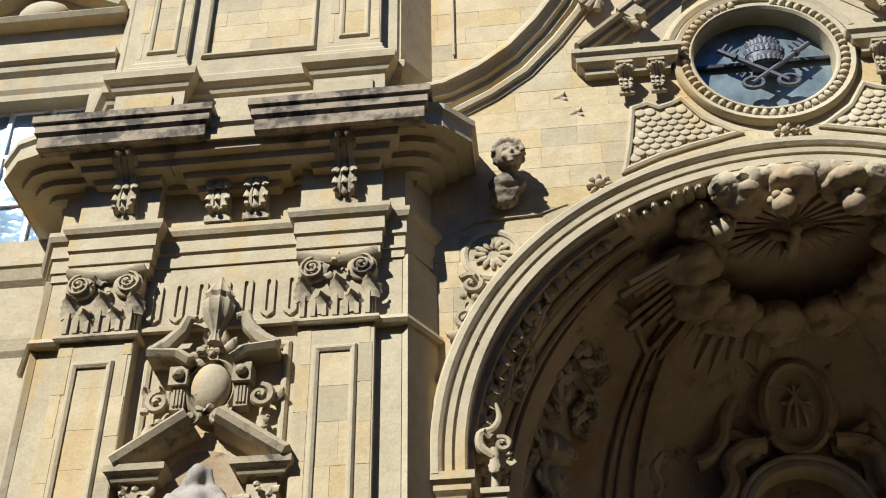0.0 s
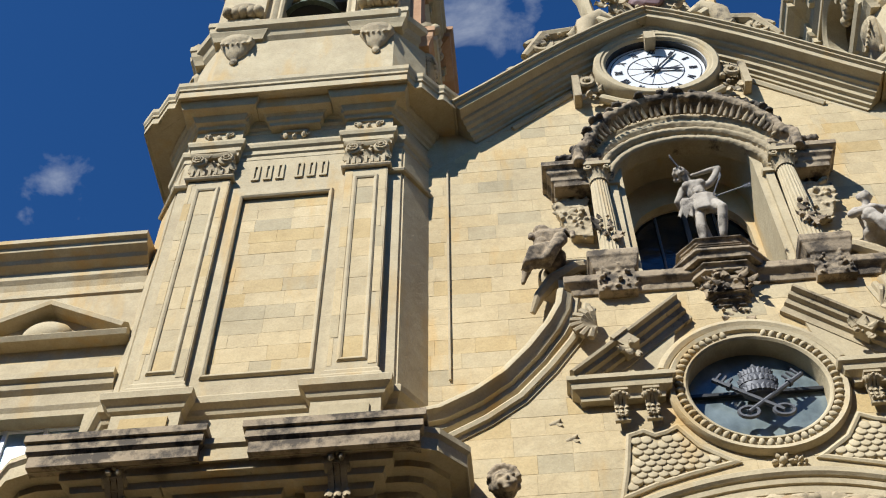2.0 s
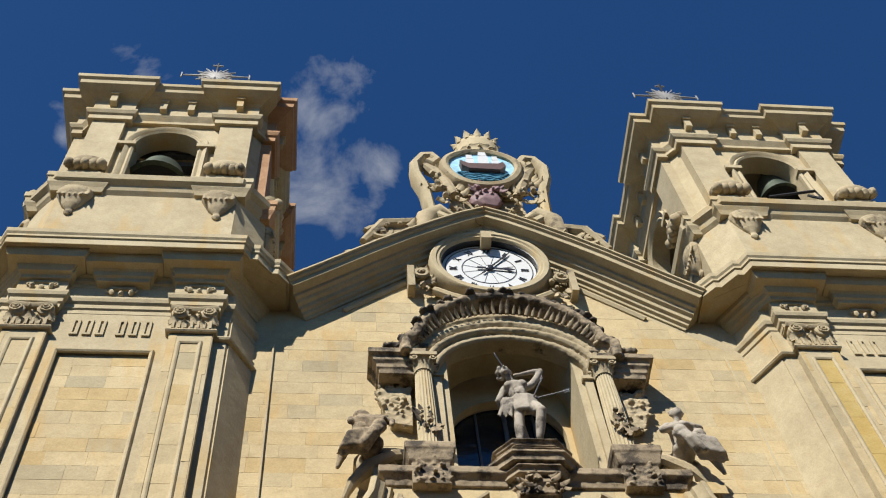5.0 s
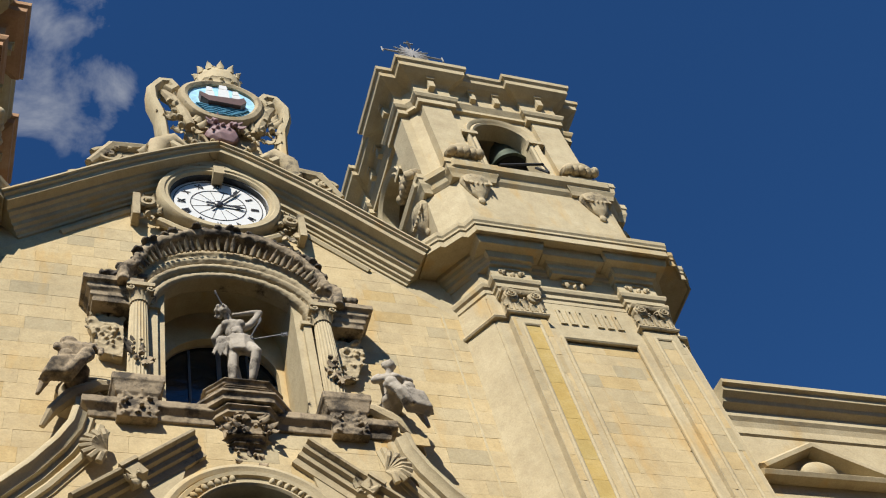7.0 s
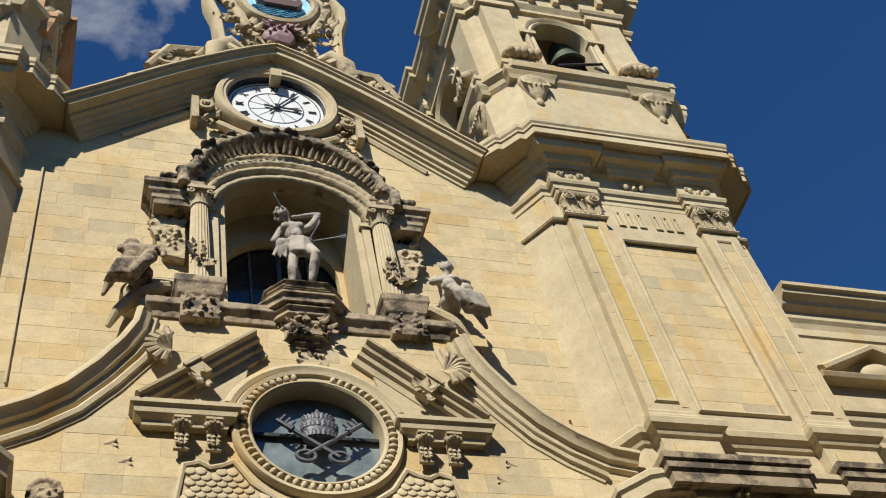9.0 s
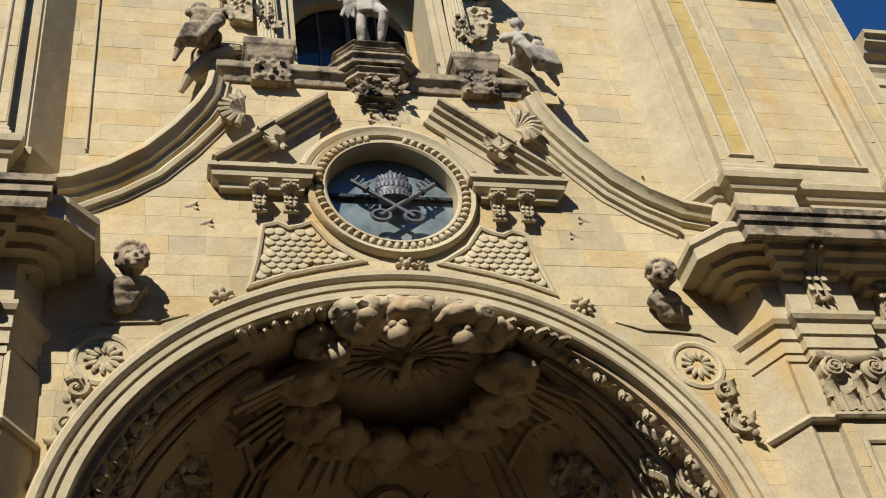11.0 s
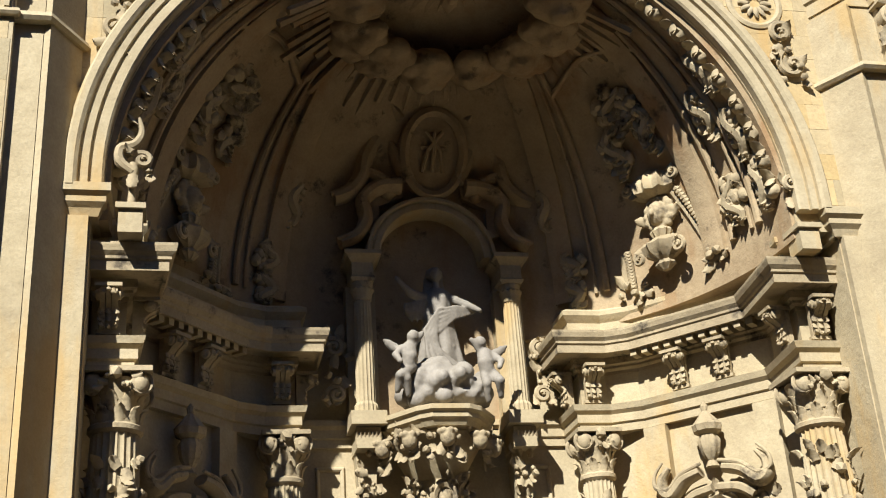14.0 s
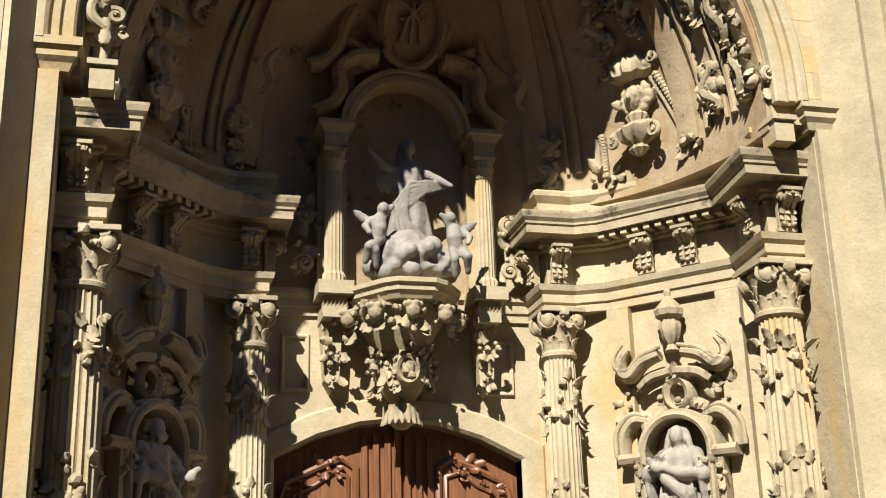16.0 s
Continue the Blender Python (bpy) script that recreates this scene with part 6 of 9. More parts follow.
# ---- clock ----
CZ0 = 28.98
clk = thing("wall_clock", (0, 0.7, CZ0), "white round church clock in a deep moulded stone ring", "clock")
bm = bmesh.new()
sweep(bm, arc(0, CZ0, 1.12, 0, 360, 64)[:-1], [(0, -0.3), (0, 0.40), (0.05, 0.46), (0.10, 0.46), (0.13, 0.50), (0.23, 0.50), (0.27, 0.46), (0.29, 0.3), (0.29, -0.3)], True, front_at(0.95))
part("stone_ring", bm, SAND, clk, smooth=True)
bm = bmesh.new()
sweep(bm, arc(0, CZ0, 1.10, 0, 360, 64)[:-1], [(0, 0.0), (0, 0.36), (0.03, 0.38), (0.05, 0.36), (0.05, 0.0)], True, front_at(0.95))
part("iron_rim", bm, IRON, clk, smooth=True)
bm = bmesh.new()
lathe(bm, [(1.09, 0), (1.09, 0.03)], (0, 0.78, CZ0), 64, m=Matrix.Rotation(radians(90), 4, 'X'))
dial_ = part("dial", bm, WHITE, clk, "white enamel dial")
for rr in (0.62, 1.0):
    bm = bmesh.new()
    sweep(bm, arc(0, CZ0, rr, 0, 360, 56)[:-1], [(0, 0), (0, 0.012), (0.018, 0.012), (0.018, 0)], True, front_at(0.75))
    part("dial_line", bm, BLACK, dial_)
for i, txt in enumerate(("XII", "I", "II", "III", "IV", "V", "VI", "VII", "VIII", "IX", "X", "XI")):
    a = radians(90 - 30 * i)
    cu = bpy.data.curves.new("numeral", 'FONT')
    cu.body, cu.size, cu.align_x, cu.align_y, cu.extrude, cu.space_character = txt, 0.23, 'CENTER', 'CENTER', 0.006, 0.85
    tmp = bpy.data.objects.new("numeral", cu)
    me = bpy.data.meshes.new_from_object(tmp)
    bpy.data.objects.remove(tmp)
    me.materials.append(BLACK)
    m = Matrix.Translation((0.82 * math.cos(a), 0.735, CZ0 + 0.82 * math.sin(a))) @ Matrix.Rotation(radians(30 * i), 4, 'Y') @ Matrix.Rotation(radians(90), 4, 'X') @ Matrix.Diagonal((0.8, 1.15, 1, 1))
    me.transform(m)
    ob = new("numeral", me)
    ob.parent = clk
    ob.matrix_parent_inverse = Matrix.Translation(-Vector(clk.location))
    bm = bmesh.new()
    tube(bm, [(0.22 * math.cos(a + 0.26), 0.742, CZ0 + 0.22 * math.sin(a + 0.26)), (0.62 * math.cos(a + 0.26), 0.742, CZ0 + 0.62 * math.sin(a + 0.26))], 0.006, 4)
    part("minute_ray", bm, BLACK, clk)
for name, ang, ln, w in (("minute_hand", 36, 0.92, 0.022), ("hour_hand", 94, 0.6, 0.035)):
    a = radians(90 - ang)
    d = Vector((math.cos(a), 0, math.sin(a)))
    p = Vector((-d.z, 0, d.x))
    bm = bmesh.new()
    o = Vector((0, 0.70, CZ0))
    q = [o - d * 0.28 + p * w, o - d * 0.28 - p * w, o + d * ln * 0.6 - p * w * 0.8, o + d * ln * 0.75 - p * w * 1.6, o + d * ln, o + d * ln * 0.75 + p * w * 1.6, o + d * ln * 0.6 + p * w * 0.8]
    slab(bm, [(v.x, v.z) for v in q], 0.69, 0.71)
    part(name, bm, BLACK, clk)
bm = bmesh.new()
lathe(bm, [(0.09, 0), (0.09, 0.06), (0.05, 0.08)], (0, 0.72, CZ0), 16, m=Matrix.Rotation(radians(90), 4, 'X'))
part("hub", bm, BLACK, clk)
for s in (1, -1):
    orn = thing("clock_ornament", (s * 1.85, 0.95, 28.3), "carved leaf bracket beside the clock", "ornament", "clock ornaments")
    bm = bmesh.new()
    box(bm, *sorted((s * 2.0, s * 2.18)), 0.55, 1.0, 27.75, 28.75)
    volute(bm, s * 1.78, 0.75, 28.45, 0.28, 60, 1.4, -s, 0.08, 0.2)
    foliage(bm, (s * 1.75, 0.72, 28.2), 0.5, 0.8, 14, R, size=0.26)
    part("leaf_bracket", bm, CARVED, orn, smooth=True)
    bm = bmesh.new()
    tube(bm, [(s * 1.5, 0.8, 27.9), (s * 1.1, 0.72, 27.5), (s * 0.55, 0.7, 27.25), (0, 0.7, 27.2)], [0.12, 0.12, 0.1, 0.08], 8)
    part("swag", bm, SAND, orn, smooth=True)

clk.scale = (1.14, 1.0, 1.14)

# ---- coat of arms on the gable ----
coa = thing("coat_of_arms", (0, 0.4, 31.1), "painted ship shield with crown and tall stone scrolls on the gable", "coat of arms")
bm = bmesh.new()
sh = [(1.02 * math.cos(a) * (1.0 + 0.04 * math.sin(3 * a)), 33.95 + (1.02 if math.sin(a) > 0 else 1.12) * math.sin(a)) for a in [2 * math.pi * i / 40 for i in range(40)]]
slab(bm, sh, 0.12, 0.3)
part("shield", bm, BLUE, coa, "pale blue painted oval shield")
bm = bmesh.new()
sweep(bm, sh, [(-0.05, -0.1), (-0.05, 0.16), (0.04, 0.22), (0.16, 0.18), (0.22, 0.08), (0.22, -0.3)], True, front_at(0.2))
part("shield_rim", bm, CARVED, coa, smooth=True)
bm = bmesh.new()
slab(bm, [(0.9 * math.cos(a), 33.5 + 0.62 * math.sin(a)) for a in [math.pi + math.pi * i / 16 for i in range(17)]], 0.07, 0.13)
for i in range(5):
    tube(bm, [(-0.75 + 0.07 * i + 1.5 * j / 12 * (1 - 0.1 * i), 0.05, 33.46 - 0.11 * i + 0.03 * math.sin(j * 1.6 + i)) for j in range(13)], 0.035, 6)
part("painted_sea", bm, SEA, coa, "deep blue carved waves")
bm = bmesh.new()
slab(bm, [(-0.62, 33.72), (-0.42, 33.5), (0.5, 33.46), (0.68, 33.74), (0.62, 34.0), (0.46, 33.86), (-0.4, 33.82), (-0.66, 34.02)], -0.1, 0.12)
part("ship_hull", bm, SHIPBROWN, coa, "dark brown carved hull")
for x, z0, z1, w in ((-0.36, 33.82, 34.5, 0.26), (0.04, 33.82, 34.72, 0.32), (0.4, 33.85, 34.45, 0.24)):
    bm = bmesh.new()
    tube(bm, [(x, 0.02, z0), (x, 0.02, z1 + 0.1)], 0.02, 6)
    slab(bm, [(x - w * 0.5, z0 + 0.12), (x + w * 0.55, z0 + 0.1), (x + w * 0.5, z1 - 0.26), (x - w * 0.4, z1 - 0.28)], -0.05, 0.03)
    slab(bm, [(x - w * 0.36, z1 - 0.24), (x + w * 0.42, z1 - 0.24), (x + w * 0.34, z1), (x - w * 0.3, z1)], -0.05, 0.03)
    part("sail", bm, WHITE, coa, "white carved sail")
bm = bmesh.new()
lathe(bm, [(0.56, 34.95), (0.66, 35.02), (0.62, 35.10), (0.64, 35.30), (0.70, 35.36), (0.66, 35.44), (0.70, 35.75), (0.66, 36.0), (0.40, 36.2), (0.1, 36.28)], (0.05, 0.45, 0), 32, 1.0, 0.75, flute=16, fl=0.05)
for i in range(12):
    a = 2 * math.pi * i / 12
    leaf(bm, (0.05 + 0.68 * math.cos(a), 0.45 + 0.5 * math.sin(a), 35.9), (0, 0, 1), (math.cos(a), math.sin(a), 0), 0.42, 0.24, 0.5, 2, 0.06)
    blob(bm, (0.05 + 0.66 * math.cos(a), 0.45 + 0.49 * math.sin(a), 35.22), 0.07, R, 1, 0.1)
for q in (-1, 1):
    tube(bm, [(0.05 + q * 0.14, 0.2, 36.1), (0.05, 0.18, 36.3), (0.05 - q * 0.14, 0.2, 36.5)], 0.045, 6)
part("crown", bm, SAND, coa, "carved stone crown", smooth=True)
for s in (1, -1):
    bm = bmesh.new()
    pts = [(s * 1.2, 31.0), (s * 1.62, 31.4), (s * 1.66, 32.2), (s * 1.72, 33.0), (s * 1.92, 33.8), (s * 1.95, 34.5), (s * 1.7, 35.05), (s * 1.4, 35.1), (s * 1.25, 34.8), (s * 1.4, 34.55), (s * 1.55, 34.7)]
    sweep(bm, pts, [(-0.14, -0.3), (-0.14, 0.1), (-0.06, 0.2), (0.08, 0.2), (0.16, 0.1), (0.16, -0.3)], to=front_at(0.4))
    part("tall_scroll", bm, SAND, coa, smooth=True)
    bm = bmesh.new()
    foliage(bm, (s * 1.25, 0.3, 33.2), 0.5, 1.8, 18, R, size=0.32)
    foliage(bm, (s * 1.0, 0.2, 32.3), 0.8, 0.8, 12, R, size=0.3)
    tube(bm, [(s * 1.62, 0.4, 34.6), (s * 1.3, 0.35, 33.9), (s * 1.1, 0.3, 33.1), (s * 0.9, 0.3, 32.4)], [0.1, 0.2, 0.2, 0.16], 8)
    part("leafy_side", bm, CARVED, coa, smooth=True, kind="stuff")
    bm = bmesh.new()
    pts = [(s * 1.9, 30.3), (s * 1.75, 31.15), (s * 1.35, 31.55), (s * 1.0, 31.3)]
    tube(bm, [(a, 0.45, b) for a, b in pts], [0.2, 0.34, 0.3, 0.15], 10)
    part("base_scroll", bm, CARVED, coa, smooth=True)
    gs = thing("gable_scroll", (s * 2.7, 0.5, 29.6), "carved leafy scroll lying on the gable slope", "ornament", "gable scrolls")
    bm = bmesh.new()
    volute(bm, s * 2.85, 0.5, 30.12, 0.46, 20, 1.7, s, 0.1, 0.18)
    tube(bm, [(s * 3.3, 0.45, 29.7), (s * 2.75, 0.4, 30.6), (s * 2.25, 0.4, 30.72), (s * 1.7, 0.42, 30.95)], [0.12, 0.2, 0.16, 0.1], 8)
    foliage(bm, (s * 2.3, 0.35, 30.3), 0.8, 0.5, 10, R, size=0.26)
    slab(bm, mir([(3.2, 28.9), (3.25, 29.75), (2.7, 30.3), (2.0, 30.7), (1.6, 30.9), (1.6, 30.2)], s), 0.42, 0.7)
    part("leafy_scroll", bm, CARVED, gs, smooth=True)
    bm = bmesh.new()
    volute(bm, s * 3.6, 0.5, 29.0, 0.2, 20, 1.4, s, 0.07, 0.12)
    blob(bm, (s * 3.55, 0.5, 28.75), (0.22, 0.2, 0.2), R, 2, 0.2)
    part("end_curl", bm, CARVED, gs, smooth=True)
bm = bmesh.new()
foliage(bm, (0, 0.1, 32.5), 0.8, 0.6, 18, R, size=0.24)
blob(bm, (0, 0.3, 32.2), (0.5, 0.25, 0.5), R, 2, 0.3)
fused(part("shield_foot", bm, PURPLE, coa, "purplish carved foot of the shield", smooth=True), 0.025)
bm = bmesh.new()
slab(bm, [(-1.25, 30.6), (1.25, 30.6), (1.0, 32.6), (-1.0, 32.6)], 0.45, 0.75)
slab(bm, [(-0.95, 32.5), (0.95, 32.5), (0.8, 35.2), (-0.8, 35.2)], 0.3, 0.7)
foliage(bm, (0, 0.4, 31.5), 1.8, 0.9, 16, R, size=0.36)
part("backing", bm, CARVED, coa)
coa.location.x += 0.2
coa.location.z -= 0.1

# ---- crosses, bells and beams of the towers ----
for s in (1, -1):
    cr = thing("tower_cross", (s * TC, 2.6, 37.5), "iron sunburst weather cross on the tower top", "cross", "tower crosses")
    bm = bmesh.new()
    lathe(bm, [(1.4, 37.5), (1.0, 38.6), (0.5, 39.3), (0.42, 39.6), (0.5, 40.0), (0.42, 40.5), (0.15, 40.8)], (s * TC + 0.1, 2.6, 0), 24)
    part("dome_cap", bm, SAND, cr, smooth=True)
    c = Vector((s * TC + 0.15, 2.6, 46.6))
    bm = bmesh.new()
    tube(bm, [(c.x, 2.6, 40.6), c + Vector((0, 0, 1.3))], 0.05, 6)
    part("mast", bm, IRON, cr)
    bm = bmesh.new()
    for a, l in [(0, 1.3), (90, 1.1), (180, 1.3)] + [(q, 0.85) for q in (30, 60, 120, 150, 210, 240, 300, 330)] + [(q, 0.65) for q in (15, 45, 75, 105, 135, 165, 195, 225, 255, 285, 315, 345)]:
        d = Vector((math.cos(radians(a)), 0, math.sin(radians(a))))
        tube(bm, [c, c + d * l], [0.07, 0.025], 6)
        if l > 1.05:
            tube(bm, [c + d * l + Vector((d.z, 0, -d.x)) * 0.2, c + d * l - Vector((d.z, 0, -d.x)) * 0.2], 0.035, 6)
    part("sunburst_cross", bm, GILT, cr, "pale gilt rays and cross arms")
    bl = thing("bell", (s * TC, 0.9, 31.8), "dark bronze church bell hung in the belfry", "bell", "bells")
    bx, bz = (s * TC - 0.2, 33.05) if s < 0 else (s * TC + 0.55, 33.9)
    bw = 1.02 if s < 0 else 0.68
    bm = bmesh.new()
    lathe(bm, [(bw, bz), (bw * 0.95, bz + 0.14), (bw * 0.74, bz + 0.6), (bw * 0.64, bz + 1.1), (bw * 0.5, bz + 1.4), (bw * 0.2, bz + 1.5)], (bx, 0.9, 0), 28)
    part("bell_body", bm, BRONZE, bl, smooth=True)
    # black disc closes the mouth, shade painted in place of the hollow
    bm = bmesh.new()
    lathe(bm, [(bw * 0.86, bz - 0.03), (bw * 0.8, bz + 0.02)], (bx, 0.9, 0), 28)
    part("bell_mouth_shade", bm, DARK, bl)
    bm = bmesh.new()
    if s < 0:
        box(bm, bx - 0.95, bx + 0.95, 0.75, 1.05, bz + 1.5, bz + 1.75)
        part("cross_beam", new_box(bx - 1.0, bx + 1.0, 0.6, 0.75, bz + 1.9, bz + 2.05), BEAM, bl)
    else:
        tube(bm, [(bx, 0.9, bz + 1.4), (bx, 0.9, 37.0)], 0.06, 6)
        lever = bmesh.new()
        tube(lever, [(8.3, -0.2, 32.0), (9.65, -0.4, 32.1), (9.7, -0.4, 31.6), (9.62, -0.1, 32.4)], 0.045, 6)
        part("lever", lever, IRON, bl)
    part("yoke", bm, BEAM if s < 0 else IRON, bl)
    if s < 0:
        # white board added above the bell in place of sky bright through the gap
        bm = bmesh.new()
        slab(bm, [(bx - 0.85, bz + 2.1), (bx + 0.85, bz + 2.1), (bx + 0.75, bz + 2.4), (bx + 0.5, bz + 2.45), (bx + 0.42, bz + 2.8), (bx - 0.42, bz + 2.8), (bx - 0.5, bz + 2.45), (bx - 0.75, bz + 2.4)], 0.65, 0.75)
        part("sky_gap_board", bm, PVC, bl, "white board painted in for bright sky through the belfry gap")

# ---- side wings ----
def build_wing(s):
    wg = thing("side_wing", (s * 16, 0.9, 0), "lower sandstone side wing with pedimented openings and eaves", "building", "side wings")
    xa, xb = s * 11.9, s * 30
    lo, hi = sorted((xa, xb))
    bm = bmesh.new()
    for x0, x1, z0, z1 in ((11.9, 30, 17.95, 22.8), (11.9, 12.35, 0, 17.95), (14.75, 30, 0, 17.95), (12.35, 14.75, 0, 14.5)):
        a, b = sorted((s * x0, s * x1))
        box(bm, a, b, 0.75, 1.4, z0, z1)
    part("wall", bm, SAND, wg)
    # solid black block, painted shade behind the wing's windows
    part("room_shade_box", new_box(lo, hi, 1.9, 8, 0, 22.8), DARK, wg)
    P = [(xa, 1.4), (xa, 0.75), (xb, 0.75)] if s < 0 else [(xa, 0.75), (xb, 0.75), (xb, 1.4)]
    line = [(lo, 0.75), (hi, 0.75)]
    for z0, pr in ((22.1, [(-0.2, 21.85), (0.0, 21.85), (0.05, 22.0), (0.12, 22.1), (0.12, 22.3), (0.3, 22.4), (0.34, 22.5), (0.5, 22.6), (0.52, 22.72), (0.62, 22.76), (0.62, 22.88), (-0.2, 23.0)]),
                   (21.0, [(-0.2, 21.5), (0.0, 21.5), (0.05, 21.55), (0.05, 21.66), (-0.2, 21.7)]),
                   (18.4, [(-0.2, 18.1), (0, 18.1), (0.05, 18.2), (0.05, 18.5), (0.14, 18.6), (0.16, 18.75), (0.24, 18.8), (0.24, 18.95), (-0.2, 19.0)]),
                   (14.0, [(-0.2, 13.5), (0, 13.5), (0.08, 13.6), (0.14, 13.8), (0.18, 13.84), (0.18, 14.0), (-0.2, 14.1)]),
                   (12.5, [(-0.2, 12.1), (0, 12.1), (0.06, 12.2), (0.1, 12.4), (0.1, 12.5), (-0.2, 12.56)])):
        bm = bmesh.new()
        sweep(bm, line, pr)
        part("string_course", bm, SAND, wg)
    for cx0 in (13.65, 18.2, 22.8):
        c = s * cx0
        bm = bmesh.new()
        sweep(bm, [(c - 1.7, 20.13), (c, 21.0), (c + 1.7, 20.13)], [(-0.12, 0.0), (-0.12, 0.26), (-0.02, 0.36), (0.08, 0.34), (0.1, 0.0)], to=front_at(0.75))
        sweep(bm, [(c - 1.8, 19.95), (c + 1.8, 19.95)], [(-0.08, 0.0), (-0.08, 0.3), (0.0, 0.36), (0.1, 0.3), (0.1, 0.0)], to=front_at(0.75))
        part("window_pediment", bm, SAND, wg)
        bm = bmesh.new()
        lathe(bm, [(0.42, 0.0), (0.4, 0.1), (0.3, 0.2), (0.1, 0.26)], (c, 0.75, 20.28), 24, 1.25, 0.8, m=Matrix.Rotation(radians(90), 4, 'X'))
        part("oval_boss", bm, SAND, wg, smooth=True)
    gw = thing("gallery_window", (s * 13.55, 1.0, 14.5), "white-framed glazed gallery window reflecting clouds", "window", "gallery windows")
    a, b = sorted((s * 12.35, s * 14.75))
    for i in range(3):
        for j in range(3):
            x0 = a + (b - a) * i / 3
            z0 = 14.5 + 1.15 * j
            part("pane", new_box(x0 + 0.03, x0 + (b - a) / 3 - 0.03, 1.12, 1.14, z0 + 0.03, z0 + 1.12), PANE, gw)
    for i in range(4):
        x0 = a + (b - a) * i / 3
        part("frame_post", new_box(x0 - 0.04, x0 + 0.04, 1.05, 1.17, 14.5, 17.95), PVC, gw)
    for j in range(4):
        z0 = 14.5 + 1.15 * j
        part("frame_rail", new_box(a, b, 1.06, 1.16, z0 - 0.04, z0 + 0.04), PVC, gw)
    ashlar(wg, *(sorted((s * 11.95, s * 17.0))), 19.05, 19.8, 0.76, 31 + s, 0.45, limit=60)


build_wing(-1)
build_wing(1)

# ---- niches between the lower pilasters of the towers ----
def build_low_niche(cx):
    t = thing("tower_niche", (cx, -0.2, 7), "wall niche with open pediment, oval boss, urn and scrolls", "niche", "tower niches")
    r = random.Random(8)
    for s in (1, -1):
        bm = bmesh.new()
        sweep(bm, [(cx + s * 1.2, 9.38), (cx + s * 0.22, 10.05)], [(q * s, h) for q, h in ((0.12, -0.05), (0.12, 0.42), (0.04, 0.5), (-0.05, 0.46), (-0.12, 0.34), (-0.2, 0.1), (-0.2, -0.05))], to=front_at(-0.2))
        part("rake", bm, CARVED, t)
        bm = bmesh.new()
        volute(bm, cx + s * 0.2, -0.4, 10.05, 0.14, 90, 1.5, s, 0.05, 0.15)
        part("rake_scroll", bm, CARVED, t, smooth=True)
        bm = bmesh.new()
        xa, xb = sorted((cx + s * 0.55, cx + s * 1.2))
        sweep(bm, [(xa, -0.18), (xa, -0.52), (xb, -0.52), (xb, -0.18)], [(-0.2, 9.12), (0, 9.12), (0.04, 9.2), (0.1, 9.24), (0.1, 9.34), (-0.2, 9.38)])
        part("impost", bm, CARVED, t)
        bm = bmesh.new()
        box(bm, *sorted((cx + s * 0.66, cx + s * 1.08)), -0.42, -0.18, 6.0, 9.12)
        foliage(bm, (cx + s * 0.87, -0.46, 8.9), 0.36, 0.4, 9, r, size=0.18)
        part("jamb", bm, CARVED, t)
        bm = bmesh.new()
        sweep(bm, [(cx + s * 0.3, 10.98), (cx + s * 0.5, 11.12), (cx + s * 0.95, 11.16)], [(q * s, h) for q, h in ((-0.08, -0.05), (-0.08, 0.35), (0.0, 0.44), (0.08, 0.38), (0.1, -0.05))], to=front_at(-0.2))
        part("upper_cornice", bm, CARVED, t)
        bm = bmesh.new()
        tube(bm, [(cx + s * 0.95, -0.45, 11.2), (cx + s * 0.7, -0.45, 11.32), (cx + s * 0.5, -0.45, 11.55), (cx + s * 0.42, -0.45, 11.78), (cx + s * 0.3, -0.48, 11.74)], [0.1, 0.13, 0.11, 0.09, 0.05], 8)
        part("upper_scroll", bm, CARVED, t, smooth=True)
        bm = bmesh.new()
        box(bm, *sorted((cx + s * 0.33, cx + s * 0.6)), -0.5, -0.18, 10.62, 10.92)
        blob(bm, (cx + s * 0.46, -0.52, 10.78), 0.09, r, 2, 0.1)
        box(bm, *sorted((cx + s * 0.36, cx + s * 0.56)), -0.42, -0.18, 10.25, 10.62)
        for q in (0.41, 0.46, 0.51):
            box(bm, cx + s * q - 0.015, cx + s * q + 0.015, -0.45, -0.4, 10.3, 10.56)
        part("block", bm, CARVED, t)
        bm = bmesh.new()
        volute(bm, cx + s * 0.74, -0.3, 10.4, 0.22, 90, 1.4, -s, 0.06, 0.15)
        foliage(bm, (cx + s * 0.78, -0.32, 10.2), 0.3, 0.6, 8, r, size=0.18)
        part("side_scroll", bm, CARVED, t, smooth=True)
    bm = bmesh.new()
    blob(bm, (cx, -0.36, 10.6), (0.29, 0.2, 0.4), r, 3, 0.0)
    part("oval_boss", bm, SAND, t, smooth=True)
    bm = bmesh.new()
    sweep(bm, arc(cx, 10.6, 0.32, 0, 360, 28, 0.43)[:-1], [(-0.02, 0), (-0.02, 0.14), (0.03, 0.2), (0.08, 0.14), (0.08, 0)], True, front_at(-0.2))
    part("oval_frame", bm, CARVED, t, smooth=True)
    bm = bmesh.new()
    foliage(bm, (cx, -0.42, 10.1), 0.5, 0.3, 12, r, size=0.2)
    foliage(bm, (cx, -0.42, 11.15), 0.4, 0.35, 12, r, size=0.2)
    part("carved_leaves", bm, CARVED, t, smooth=True, kind="stuff")
    bm = bmesh.new()
    lathe(bm, [(0.12, 11.3), (0.07, 11.45), (0.1, 11.55), (0.22, 11.75), (0.26, 11.95), (0.2, 12.05), (0.24, 12.12), (0.14, 12.3), (0.05, 12.42), (0.02, 12.5)], (cx, -0.45, 0), 40, flute=10, fl=0.15)
